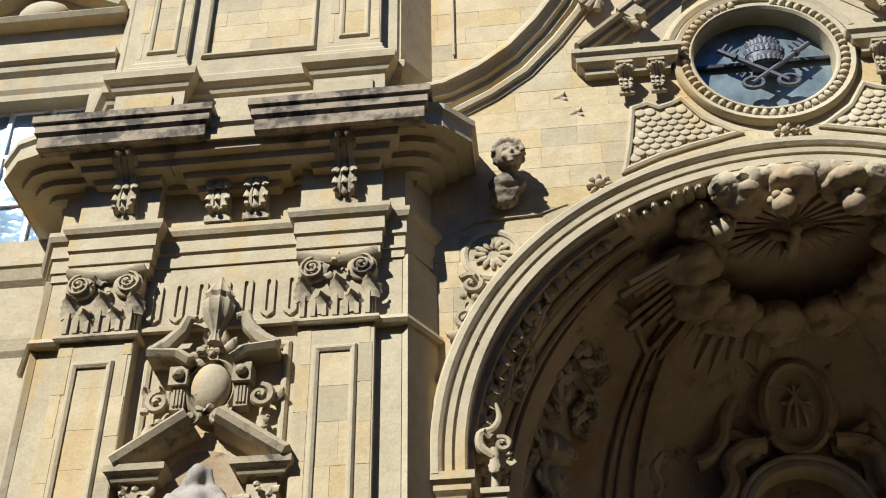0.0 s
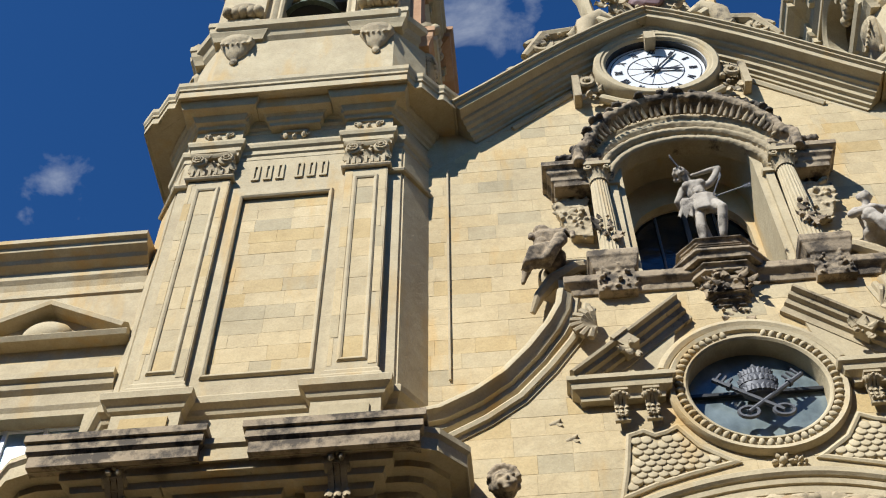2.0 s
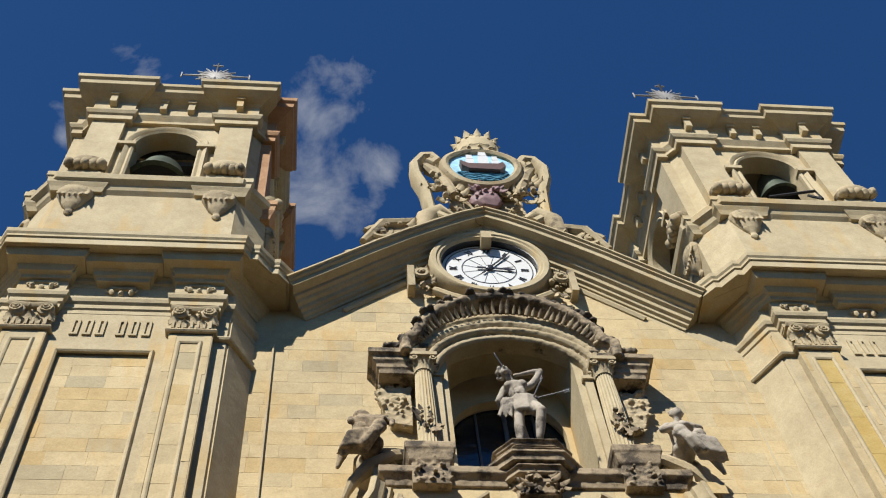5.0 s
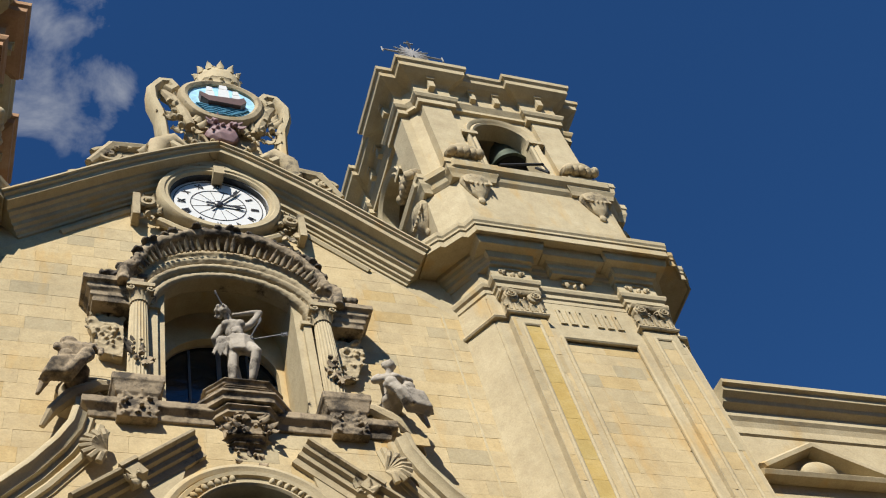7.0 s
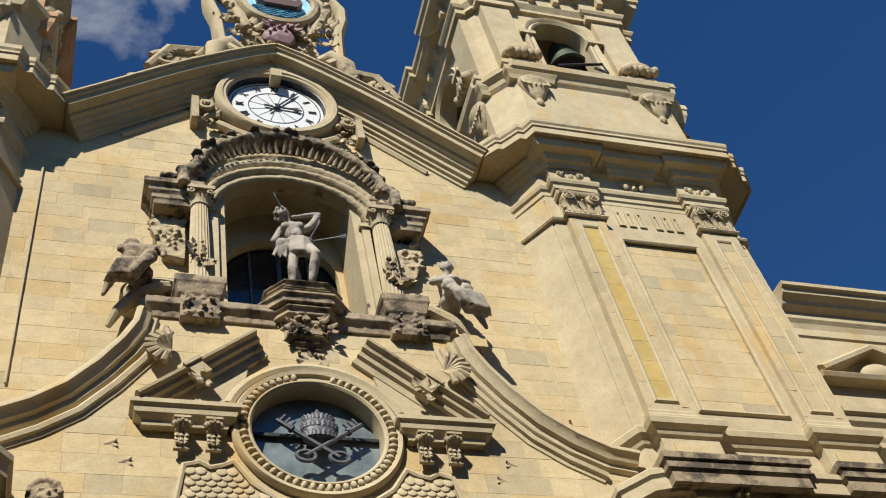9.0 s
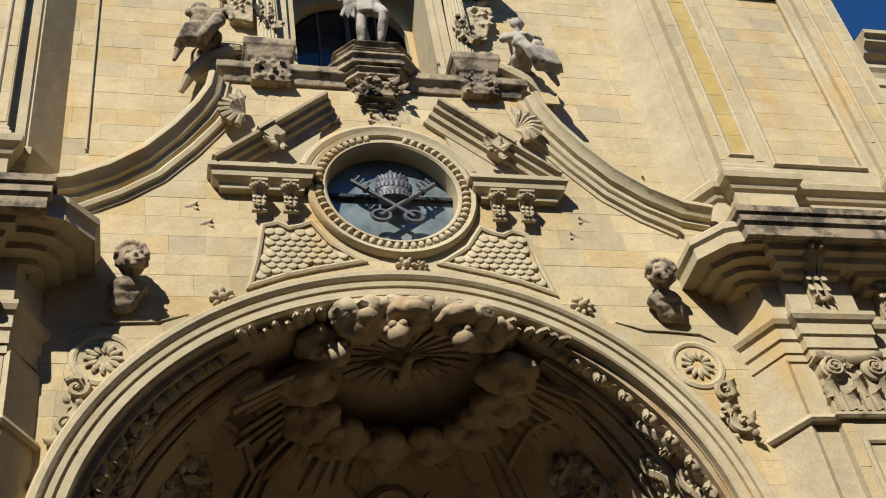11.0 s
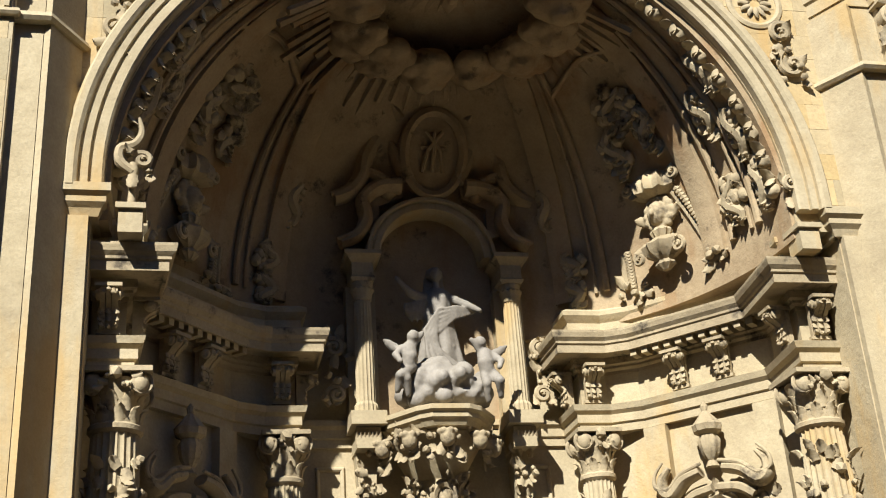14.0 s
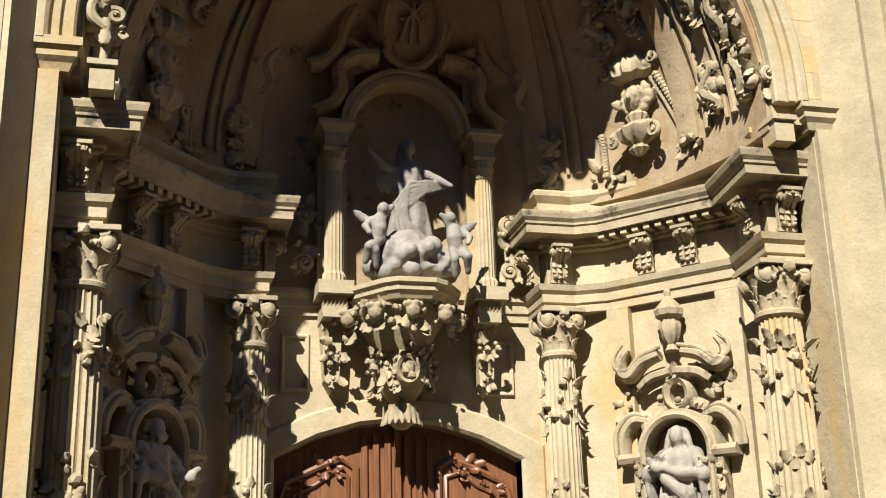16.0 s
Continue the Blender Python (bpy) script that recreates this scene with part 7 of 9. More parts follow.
    part("urn", bm, CARVED, t, smooth=True)
    bm = bmesh.new()
    slab(bm, [(cx + 0.66, 6.0)] + arc(cx, 9.0, 0.66, 0, 180, 16) + [(cx - 0.66, 6.0)], -0.24, -0.20)
    part("niche_back", bm, DOME, t)
    bm = bmesh.new()
    saint(bm, 2.0, [[(0.2, 0, 1.4), (0.4, -0.1, 1.1), (0.2, -0.3, 1.0)], [(-0.2, 0, 1.4), (-0.4, -0.1, 1.1), (-0.15, -0.3, 1.15)]], r)
    move_all(bm, Matrix.Translation((cx + 0.02, -0.5, 7.25)))
    figure("tower_saint", bm, FIGURE, "grey stone saint standing in the tower niche", "statue", "tower saints", 0.04)
    part("plinth", new_box(cx - 0.5, cx + 0.5, -0.85, -0.2, 6.9, 7.25), CARVED, t)


build_low_niche(-TC)
build_low_niche(TC)

# ---- furnishing of the deep portal ----
RD = random.Random(77)


def on_dome(theta, phi, off=0.0):
    """A point of the half-dome by its angle round (right to left) and up, moved inwards, and the inward normal."""
    def p(t, f):
        t, f = radians(t), radians(f)
        return Vector((4.8 * math.cos(f) * math.cos(t) * (1.0 if math.cos(t) > 0 else WEST), 0.35 + 4.95 * max(math.cos(f), 1e-4) ** 0.8 * math.sin(t), 9.3 + 4.98 * math.sin(f)))
    a = p(theta, phi)
    n = (p(theta + 1, phi) - a).cross(p(theta, phi + 1) - a)
    n = n.normalized() if n.length > 1e-9 else Vector((0, 0, -1))
    if n.dot(Vector((0, 0.35, 9.5)) - a) < 0:
        n = -n
    return a + n * off, n


# ribs of the half-dome
for th in (22, 58, 122, 158):
    rib = thing("vault_rib", on_dome(th, 0)[0], "flat stone rib on the half-dome", "rib", "vault ribs", kind="structure")
    bm = bmesh.new()
    w = 2.6
    prev = None
    for j in range(15):
        ph = 1 + 60 * j / 14
        ring = []
        for dt, o in ((-w, -0.02), (-w, 0.10), (-w * 0.5, 0.13), (w * 0.5, 0.13), (w, 0.10), (w, -0.02)):
            k = 1 / max(math.cos(radians(ph)), 0.45)
            ring.append(bm.verts.new(on_dome(th + dt * min(k, 1.6), ph, o)[0]))
        if prev:
            for i in range(5):
                bm.faces.new((prev[i], prev[i + 1], ring[i + 1], ring[i]))
        prev = ring
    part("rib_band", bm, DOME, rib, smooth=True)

# moulded frames that follow the arch and border each panel of the vault
for M in ((lambda t: t), (lambda t: 180 - t)):
    vf = thing("vault_panel_frame", on_dome(M(30), 2)[0], "double moulded frame round a panel of the vault", "moulding", "vault panel frames", kind="structure")
    for th, r, off in ((9.0, 0.07, 0.05), (11.5, 0.04, 0.04), (17.0, 0.06, 0.05), (49.0, 0.06, 0.05), (51.5, 0.035, 0.04)):
        bm = bmesh.new()
        tube(bm, [on_dome(M(th), 2 + 58 * i / 20, off)[0] for i in range(21)], r, 8)
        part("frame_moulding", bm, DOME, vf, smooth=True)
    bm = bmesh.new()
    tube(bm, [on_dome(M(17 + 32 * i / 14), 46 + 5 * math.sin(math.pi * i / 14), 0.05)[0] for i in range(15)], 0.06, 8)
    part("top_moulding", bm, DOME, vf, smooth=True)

# glory of clouds, heads and rays in the crown
glory = thing("cloud_glory", (0, 1.6, 13.6), "carved ring of clouds with cherub heads, rays and a dove", "relief")
C0 = Vector((0.12, 1.55, 14.1))
for i in range(13):
    a = 2 * math.pi * (i + 0.5) / 13
    front = math.sin(a) < -0.3
    out = Vector((math.cos(a), math.sin(a), 0))
    side = Vector((-math.sin(a), math.cos(a), 0))
    p = C0 + Vector((out.x * 1.78, out.y * (1.42 if front else 1.6), 0))
    p.z = 13.66 - 0.12 * abs(math.sin(a)) - 0.2 * max(0, math.sin(a)) - 0.12 * abs(math.cos(a)) + (0.42 if front else 0)
    bm = bmesh.new()
    r = RD.uniform(0.44, 0.54) * (0.8 if front else 1.0)
    ball(bm, p, (r, r, r * 0.62))
    for q in range(7):
        b = 2 * math.pi * q / 7 + RD.uniform(-0.3, 0.3)
        d = r * RD.uniform(0.62, 0.82)
        rr = r * RD.uniform(0.38, 0.52)
        ball(bm, p + out * d * math.cos(b) + side * d * math.sin(b) + Vector((0, 0, -0.10 * r + RD.uniform(-0.05, 0.05))), (rr, rr, rr * 0.8))
    ball(bm, p + Vector((RD.uniform(-0.1, 0.1), RD.uniform(-0.1, 0.1), -r * 0.45)), (r * 0.5, r * 0.5, r * 0.4))
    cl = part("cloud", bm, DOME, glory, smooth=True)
    sk = cl.modifiers.new("skin", 'REMESH')
    sk.mode, sk.voxel_size, sk.use_smooth_shade = 'VOXEL', 0.04, True
    sf = cl.modifiers.new("soft", 'SMOOTH')
    sf.factor, sf.iterations = 0.5, 3
    wn2 = cl.modifiers.new("worn", 'DISPLACE')
    wn2.texture, wn2.strength, wn2.texture_coords = WORN, 0.06, 'LOCAL'
for i in range(9):
    a = 2 * math.pi * (i + 0.4) / 9
    p = C0 + Vector((math.cos(a) * 1.6, math.sin(a) * 1.45, -0.55 - 0.2 * max(0, math.sin(a))))
    bm = bmesh.new()
    ball(bm, p, (0.2, 0.2, 0.22))
    for q in range(7):
        ball(bm, p + Vector((0.17 * math.cos(q), 0.15 * math.sin(q), 0.1)), 0.08)
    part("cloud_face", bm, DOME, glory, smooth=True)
for i in range(64):
    a = 2 * math.pi * i / 64
    if math.sin(a) < -0.25:
        continue
    l = (0.75, 1.05, 0.85, 0.6)[i % 4] * RD.uniform(0.9, 1.1)
    out = Vector((math.cos(a), math.sin(a), 0))
    p0 = C0 + Vector((out.x * 1.6, out.y * 1.5, -0.35))
    p1 = C0 + Vector((out.x * (2.05 + l), out.y * (1.75 + l), -0.55 - 0.75 * l))
    # lay the ray along the vault
    bm = bmesh.new()
    tube(bm, [p0, p1], [0.05, 0.075], 5)
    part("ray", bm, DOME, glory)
for i in range(26):
    a = 2 * math.pi * i / 26
    bm = bmesh.new()
    p0 = Vector((0.12, 1.5, 14.05))
    tube(bm, [p0 + Vector((0.2 * math.cos(a), 0.2 * math.sin(a), 0.1)), p0 + Vector((1.15 * math.cos(a), 1.0 * math.sin(a), 0.0))], [0.03, 0.075], 5)
    part("inner_ray", bm, DOME, glory)
bm = bmesh.new()
ball(bm, (0.1, 1.55, 13.86), (0.12, 0.34, 0.13))
ball(bm, (0.1, 1.18, 13.84), 0.11)
for s in (1, -1):
    tube(bm, [(0.1, 1.5, 13.88), (0.1 + s * 0.4, 1.35, 13.9), (0.1 + s * 0.75, 1.5, 13.92)], [0.09, 0.12, 0.03], 8, 0.5)
leaf(bm, (0.1, 1.8, 13.86), (0, 1, 0), (0, 0, -1), 0.35, 0.3, 0.2, 2, 0.04)
part("dove", bm, DOME, glory, smooth=True)
# broken flames of the glory that stick out under the arch
for i in range(30):
    a = radians(58 + 64 * i / 29)
    x, z = 4.62 * math.cos(a) * (1.0 if math.cos(a) > 0 else WEST), ARCH_Z + 4.62 * math.sin(a)
    bm = bmesh.new()
    if 74 < math.degrees(a) < 104:
        blob(bm, (x, 0.22, z + 0.0), (0.30, 0.3, 0.2 * RD.uniform(0.7, 1.3)), RD, 3, 0.16, 2.6)
    else:
        leaf(bm, (x, 0.5, z + 0.12), (math.cos(a) * 0.6, -1.0, -0.1), (0, -0.2, -1), 0.5 * RD.uniform(0.4, 1.2), RD.uniform(0.14, 0.24), 0.3, 1, 0.07)
    part("flame", bm, CARVED, glory, smooth=True)

# leaf garland on the inner edge of the arch
gar = thing("arch_garland", (4.7, 0.3, 10), "carved leaf and flower garland along the inner arch", "ornament")
for i in range(34):
    for s in (1, -1):
        a = radians(3 + 52 * i / 33)
        if s < 0:
            a = math.pi - a
        r = 4.72
        p = Vector((r * math.cos(a) * (1.0 if s > 0 else WEST), 0.55, ARCH_Z + r * math.sin(a)))
        bm = bmesh.new()
        inn = Vector((-math.cos(a), -0.6, -math.sin(a)))
        if i % 4 == 0:
            blob(bm, p, (0.13, 0.12, 0.13), RD, 2, 0.35, 4)
        else:
            leaf(bm, p, Vector((-math.sin(a), 0, math.cos(a))) * (1 if i % 2 else -1) + inn * 0.4, inn, 0.32, 0.2, 0.9, 3, 0.04)
        part("garland_leaf", bm, CARVED, gar, smooth=True)


def relief(name, items, label, group):
    """A relief on the vault: leaf clusters, bosses and beads at (round, up, width, height)."""
    t = thing(name, on_dome(items[0][0], items[0][1])[0], label, "relief", group)
    for th, ph, w, h, n, sz in items:
        bm = bmesh.new()
        kt = 11.5 / max(math.cos(radians(ph)), 0.5)
        stem = []
        for i in range(9):
            u = i / 8 - 0.5
            stem.append(on_dome(th + kt * w * 0.28 * math.sin(u * 7 + th), ph + 11.5 * h * u, 0.10)[0])
        tube(bm, stem, [0.04 + 0.07 * math.sin(math.pi * (i + 0.5) / 9) for i in range(9)], 7)
        for i in range(n * 3):
            u, v = RD.uniform(-0.5, 0.5), RD.uniform(-0.5, 0.5)
            if u * u + v * v > 0.25:
                continue
            p, nn = on_dome(th + kt * w * u, ph + 11.5 * h * v, 0.07)
            tang = Vector((0, 0, 1)).cross(nn).normalized()
            up = tang * (u + RD.uniform(-0.3, 0.3)) + Vector((0, 0, 1)) * (v + RD.uniform(-0.3, 0.3))
            if i % 3 == 0:
                blob(bm, p, (sz * 0.36, sz * 0.36, sz * 0.4), RD, 2, 0.35, 4)
            else:
                leaf(bm, p, up.normalized() + nn * 0.12, nn, sz * RD.uniform(0.7, 1.05), sz * 0.7, 0.9, 4, 0.07)
        part("carved_spray", bm, CARVED, t, smooth=True, kind="stuff")
    return t


for mirror in (0, 1):
    M = (lambda t: 180 - t) if mirror else (lambda t: t)
    tp = thing("vault_trophy", on_dome(M(33), 8)[0], "carved shell canopy over a mask and bowl", "relief", "vault trophies")
    p0, n0 = on_dome(M(33), 12, 0.0)
    mt = Matrix.Translation((p0.x, p0.y, 0)) @ Matrix.Rotation(math.atan2(n0.x, -n0.y), 4, 'Z')
    bm = bmesh.new()
    lathe(bm, [(0.30, 10.78), (0.52, 10.86), (0.56, 10.98), (0.50, 11.12), (0.34, 11.24), (0.12, 11.32)], (0, -0.08, 0), 48, 1.0, 0.8, flute=12, fl=0.22)
    for q in (-1, 1):
        volute(bm, q * 0.5, -0.2, 11.06, 0.16, 90, 1.5, q, 0.05, 0.15)
    move_all(bm, mt)
    part("shell_canopy", bm, CARVED, tp, smooth=True)
    bm = bmesh.new()
    ball(bm, (0, -0.2, 10.45), (0.19, 0.18, 0.24))
    ball(bm, (0, -0.38, 10.42), (0.05, 0.06, 0.07))
    for q in range(14):
        an = 2 * math.pi * q / 14
        ball(bm, (0.24 * math.cos(an), -0.14, 10.47 + 0.28 * math.sin(an)), 0.09)
    for q in (-1, 1):
        leaf(bm, (q * 0.2, -0.15, 10.4), (q, 0, 0.3), (0, -1, 0), 0.36, 0.22, 0.8, 3, 0.05)
    move_all(bm, mt)
    fused(part("mask", bm, CARVED, tp, smooth=True))
    bm = bmesh.new()
    lathe(bm, [(0.08, 9.4), (0.2, 9.5), (0.14, 9.58), (0.36, 9.72), (0.42, 9.86), (0.3, 9.92), (0.16, 10.0), (0.22, 10.12), (0.12, 10.2)], (0, -0.16, 0), 40, 1.0, 0.8, flute=10, fl=0.16)
    for q in (-1, 1):
        volute(bm, q * 0.4, -0.25, 9.7, 0.15, 90, 1.5, -q, 0.045, 0.12)
        leaf(bm, (q * 0.15, -0.3, 9.9), (q, 0, -0.4), (0, -1, 0), 0.4, 0.22, 0.8, 3, 0.05)
    move_all(bm, mt)
    part("bowl", bm, CARVED, tp, smooth=True)
    relief("vault_foliage", [(M(14), 9, 0.55, 0.8, 14, 0.3), (M(12), 27, 0.45, 0.9, 14, 0.28), (M(6), 20, 0.3, 0.9, 12, 0.24), (M(5), 33, 0.3, 0.9, 12, 0.24), (M(5), 8, 0.3, 0.8, 12, 0.24)], "carved sprays of leaves on the vault", "vault foliage")
    relief("rib_foliage", [(M(56), 9, 0.5, 0.5, 12, 0.24), (M(56), 3, 0.4, 0.5, 10, 0.22), (M(60), 22, 0.3, 0.8, 10, 0.2)], "carved leaf drop on the vault rib", "rib foliage")
    relief("vault_angels", [(M(33), 38, 0.9, 0.7, 18, 0.34), (M(28), 31, 0.5, 0.9, 12, 0.3), (M(38), 30, 0.5, 0.9, 12, 0.3)], "shadowed carved figures and scrolls high on the vault", "vault angels")
    for th, lo, hi, nb in ((21.5, 2, 18, 20), (43, 1, 9, 12)):
        bs = thing("bead_string", on_dome(M(th), lo)[0], "carved bead moulding framing the vault panel", "moulding", "bead strings")
        for i in range(nb):
            p, nn = on_dome(M(th + (6 * i / nb if th < 30 else 0)), lo + (hi - lo) * i / nb, 0.05)
            bm = bmesh.new()
            blob(bm, p, (0.085, 0.085, 0.06), RD, 1, 0.1)
            part("bead", bm, CARVED, bs, smooth=True)
        bm = bmesh.new()
        pts = [on_dome(M(th + (6 * i / nb if th < 30 else 0) + 1.6), lo + (hi - lo) * i / nb, 0.03)[0] for i in range(nb)]
        tube(bm, pts, 0.05, 6)
        part("bead_frame", bm, CARVED, bs, smooth=True)
        bm = bmesh.new()
        p, nn = on_dome(M(th), lo - 0.5, 0.06)
        foliage(bm, p, 0.5, 0.3, 9, RD, (nn.x, nn.y, 0), 0.22)
        part("bead_end", bm, CARVED, bs, smooth=True, kind="stuff")

# crowning cartouche above the statue
car = thing("oval_cartouche", (0.17, 4.4, 11.4), "large carved oval medallion between scrolled volutes", "relief")
m = Matrix.Translation((0.17, 4.42, 12.3)) @ Matrix.Rotation(radians(24), 4, 'X')
bm = bmesh.new()
slab(bm, [(0.5 * math.cos(2 * math.pi * i / 32), 0.72 * math.sin(2 * math.pi * i / 32)) for i in range(32)], -0.12, 0.3)
move_all(bm, m)
oval_ = part("oval", bm, DOME, car)
bm = bmesh.new()
sweep(bm, [(0.52 * math.cos(2 * math.pi * i / 40), 0.74 * math.sin(2 * math.pi * i / 40)) for i in range(40)], [(-0.05, -0.1), (-0.05, 0.16), (0.03, 0.22), (0.12, 0.16), (0.14, -0.1)], True, front_at(-0.05))
move_all(bm, m)
part("oval_frame", bm, DOME, oval_, smooth=True)
bm = bmesh.new()
for q in range(3):
    tube(bm, [(-0.22 + 0.2 * q, -0.16, -0.35), (-0.12 + 0.12 * q, -0.18, 0.05), (0.16 - 0.16 * q, -0.16, 0.4)], 0.04, 6)
tube(bm, [(-0.25, -0.16, 0.1), (0.25, -0.16, 0.08)], 0.035, 6)
move_all(bm, m)
part("monogram_relief", bm, DOME, oval_, smooth=True)
bm = bmesh.new()
slab(bm, [(-0.95, -0.9), (0.95, -0.9), (0.72, -0.3), (0.6, 0.2), (0.72, 0.95), (-0.72, 0.95), (-0.6, 0.2), (-0.72, -0.3)], 0.0, 0.4)
move_all(bm, m)
part("backplate", bm, DOME, car)
for s in (1, -1):
    for pts, r in (([(0.62, 0.62), (0.78, 0.85), (0.98, 0.85), (0.95, 0.68)], 0.09),):
        bm = bmesh.new()
        tube(bm, [(s * a, -0.06, b) for a, b in pts], [r * (1.1 - 0.08 * i) for i in range(len(pts))], 8, 1.8)
        move_all(bm, m)
        part("scroll", bm, DOME, car, smooth=True)
    up_ = Matrix.Translation((0.17, 4.52, 12.3)) @ Matrix.Rotation(radians(4), 4, 'X')
    for pts, r in (([(0.46, -0.5), (0.66, -0.1), (0.80, 0.22), (1.0, 0.30), (1.12, 0.14), (1.0, 0.0), (0.92, 0.1)], 0.13), ([(1.06, 0.26), (1.26, -0.12), (1.34, -0.5), (1.56, -0.78), (1.84, -0.9)], 0.17), ([(0.60, -0.62), (1.0, -0.66), (1.30, -0.92), (1.26, -1.3), (1.42, -1.6), (1.74, -1.76)], 0.15), ([(0.9, -0.55), (1.2, -0.4), (1.36, -0.6)], 0.12)):
        bm = bmesh.new()
        flow(bm, [(s * a, 0.0, b) for a, b in pts], [r * (1.1 - 0.07 * i) for i in range(len(pts))], 10, 1.6)
        flow(bm, [(s * a * 1.03, -0.16, b + 0.03) for a, b in pts], [r * 0.35 * (1.1 - 0.07 * i) for i in range(len(pts))], 6)
        move_all(bm, up_)
        part("strapwork", bm, DOME, car, smooth=True)
    bm = bmesh.new()
    slab(bm, mir([(0.5, -0.4), (1.0, -0.35), (1.3, -0.7), (1.3, -1.5), (1.0, -1.6), (1.0, -1.0), (0.55, -0.8)], s), 0.05, 0.4)
    move_all(bm, up_)
    part("strap_ground", bm, DOME, car)
    bm = bmesh.new()
    ball(bm, (s * 0.82, -0.1, -0.72), (0.17, 0.15, 0.2))
    for q in range(6):
        ball(bm, (s * 0.82 + 0.16 * math.cos(q), -0.05, -0.64 + 0.1 * math.sin(q)), 0.08)
    move_all(bm, m)
    part("angel_head", bm, DOME, car, smooth=True)

# aedicule of the middle statue
aed = thing("statue_aedicule", (0.15, 4.9, 7.2), "arched stone aedicule with fluted columns over the door", "aedicule")
bm = bmesh.new()
sweep(bm, arc(0.08, 10.28, 0.93, 0, 180, 36), [(0, -0.5), (0, 0.16), (0.03, 0.20), (0.13, 0.20), (0.14, 0.17), (0.17, 0.17), (0.19, 0.24), (0.25, 0.24), (0.27, -0.5)], to=front_at(4.75))
part("arch", bm, SAND, aed, smooth=True)
bm = bmesh.new()
slab(bm, [(1.2, 7.2)] + arc(0.12, 10.25, 1.1, 0, 180, 24) + [(-0.98, 7.2)], 5.0, 5.2)
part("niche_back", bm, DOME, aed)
for s in (1, -1):
    cx0 = 0.12 + s * 1.34
    bm = bmesh.new()
    lathe(bm, [(0.2, 7.35), (0.2, 7.5), (0.165, 7.56), (0.165, 8.4), (0.145, 9.4)], (cx0, 4.55, 0), 48, flute=16, fl=0.12)
    part("column", bm, SAND, aed)
    bm = bmesh.new()
    lathe(bm, [(0.15, 9.38), (0.16, 9.55), (0.21, 9.72)], (cx0, 4.55, 0), 14)
    for i in range(8):
        a = math.pi + math.pi * i / 7
        leaf(bm, (cx0 + 0.15 * math.cos(a), 4.55 + 0.15 * math.sin(a), 9.4), (0, 0, 1), (math.cos(a), math.sin(a), 0), 0.28, 0.13, 0.9, 3, 0.02)
    fused(part("capital", bm, CARVED, aed, smooth=True), 0.018)
    bm = bmesh.new()
    sweep(bm, [(cx0 - 0.19, 5.1), (cx0 - 0.19, 4.36), (cx0 + 0.19, 4.36), (cx0 + 0.19, 5.1)], [(-0.15, 9.72), (0, 9.72), (0.03, 9.78), (0.0, 9.82), (0.0, 10.06), (0.04, 10.10), (0.08, 10.16), (0.13, 10.18), (0.13, 10.26), (-0.15, 10.3)])
    part("impost", bm, CARVED, aed)
    bm = bmesh.new()
    box(bm, cx0 - 0.26, cx0 + 0.26, 4.75, 5.1, 7.2, 9.75)
    box(bm, cx0 - 0.3, cx0 + 0.3, 4.25, 5.1, 7.12, 7.35)
    part("backing_pier", bm, SAND, aed)
    bm = bmesh.new()
    volute(bm, cx0 + s * 0.48, 4.8, 7.75, 0.22, -60, 1.6, s, 0.06, 0.15)
    volute(bm, cx0 + s * 0.5, 4.8, 8.6, 0.2, 60, 1.5, s, 0.06, 0.15)
    foliage(bm, (cx0 + s * 0.5, 4.72, 8.2), 0.4, 1.2, 14, RD, size=0.2)
    part("side_scroll", bm, CARVED, aed, smooth=True, kind="stuff")
    # hanging carved term below the column
    tm = thing("wall_term", (cx0, 4.6, 5.7), "tapering carved bracket pilaster hung with fruit", "bracket", "wall terms")
    bm = bmesh.new()
    box(bm, cx0 - 0.2, cx0 + 0.2, 4.4, 5.1, 6.75, 7.1)
    slab(bm, [(cx0 - 0.18, 6.75), (cx0 + 0.18, 6.75), (cx0 + 0.12, 5.75), (cx0, 5.55), (cx0 - 0.12, 5.75)], 4.75, 5.1)
    part("term_body", bm, SAND, tm)
    bm = bmesh.new()
    for i in range(7):
        leaf(bm, (cx0 - 0.18 + 0.06 * i, 4.42, 6.8), (0.5 * (-0.18 + 0.06 * i), 0, 1), (0, -1, 0), 0.26, 0.07, 0.6, 2, 0.02)
    foliage(bm, (cx0, 4.6, 6.4), 0.34, 0.6, 14, RD, size=0.17)
    foliage(bm, (cx0, 4.7, 5.85), 0.26, 0.4, 9, RD, size=0.15)
    part("fruit_drop", bm, CARVED, tm, smooth=True, kind="stuff")
    bm = bmesh.new()
    ring_frame(bm, *sorted((s * 1.55, s * 2.05)), 5.6, 6.6, 5.1, 0.08, 0.06)
    tagged(part("wall_panel_frame", bm, SAND, aed), "plain stepped wall panel")

# middle statue on her cloud
bm = bmesh.new()
k = 1.15
def mp(x, y, z):
    return (0.12 + x * k, 4.58 + y * k, 8.26 + z * k)
robe(bm, mp(0.0, 0, -0.35), [(0.40 * k, 0), (0.35 * k, 0.4), (0.27 * k, 0.9), (0.20 * k, 1.35), (0.22 * k, 1.6), (0.20 * k, 1.72), (0.08 * k, 1.82)], 9, 0.12, 0.5, 0.8)
limb(bm, [mp(0.0, 0, -0.2), mp(0.02, 0, 0.2), mp(0.04, 0, 0.6), mp(0.0, 0.02, 0.98)], [0.36, 0.31, 0.235, 0.2])
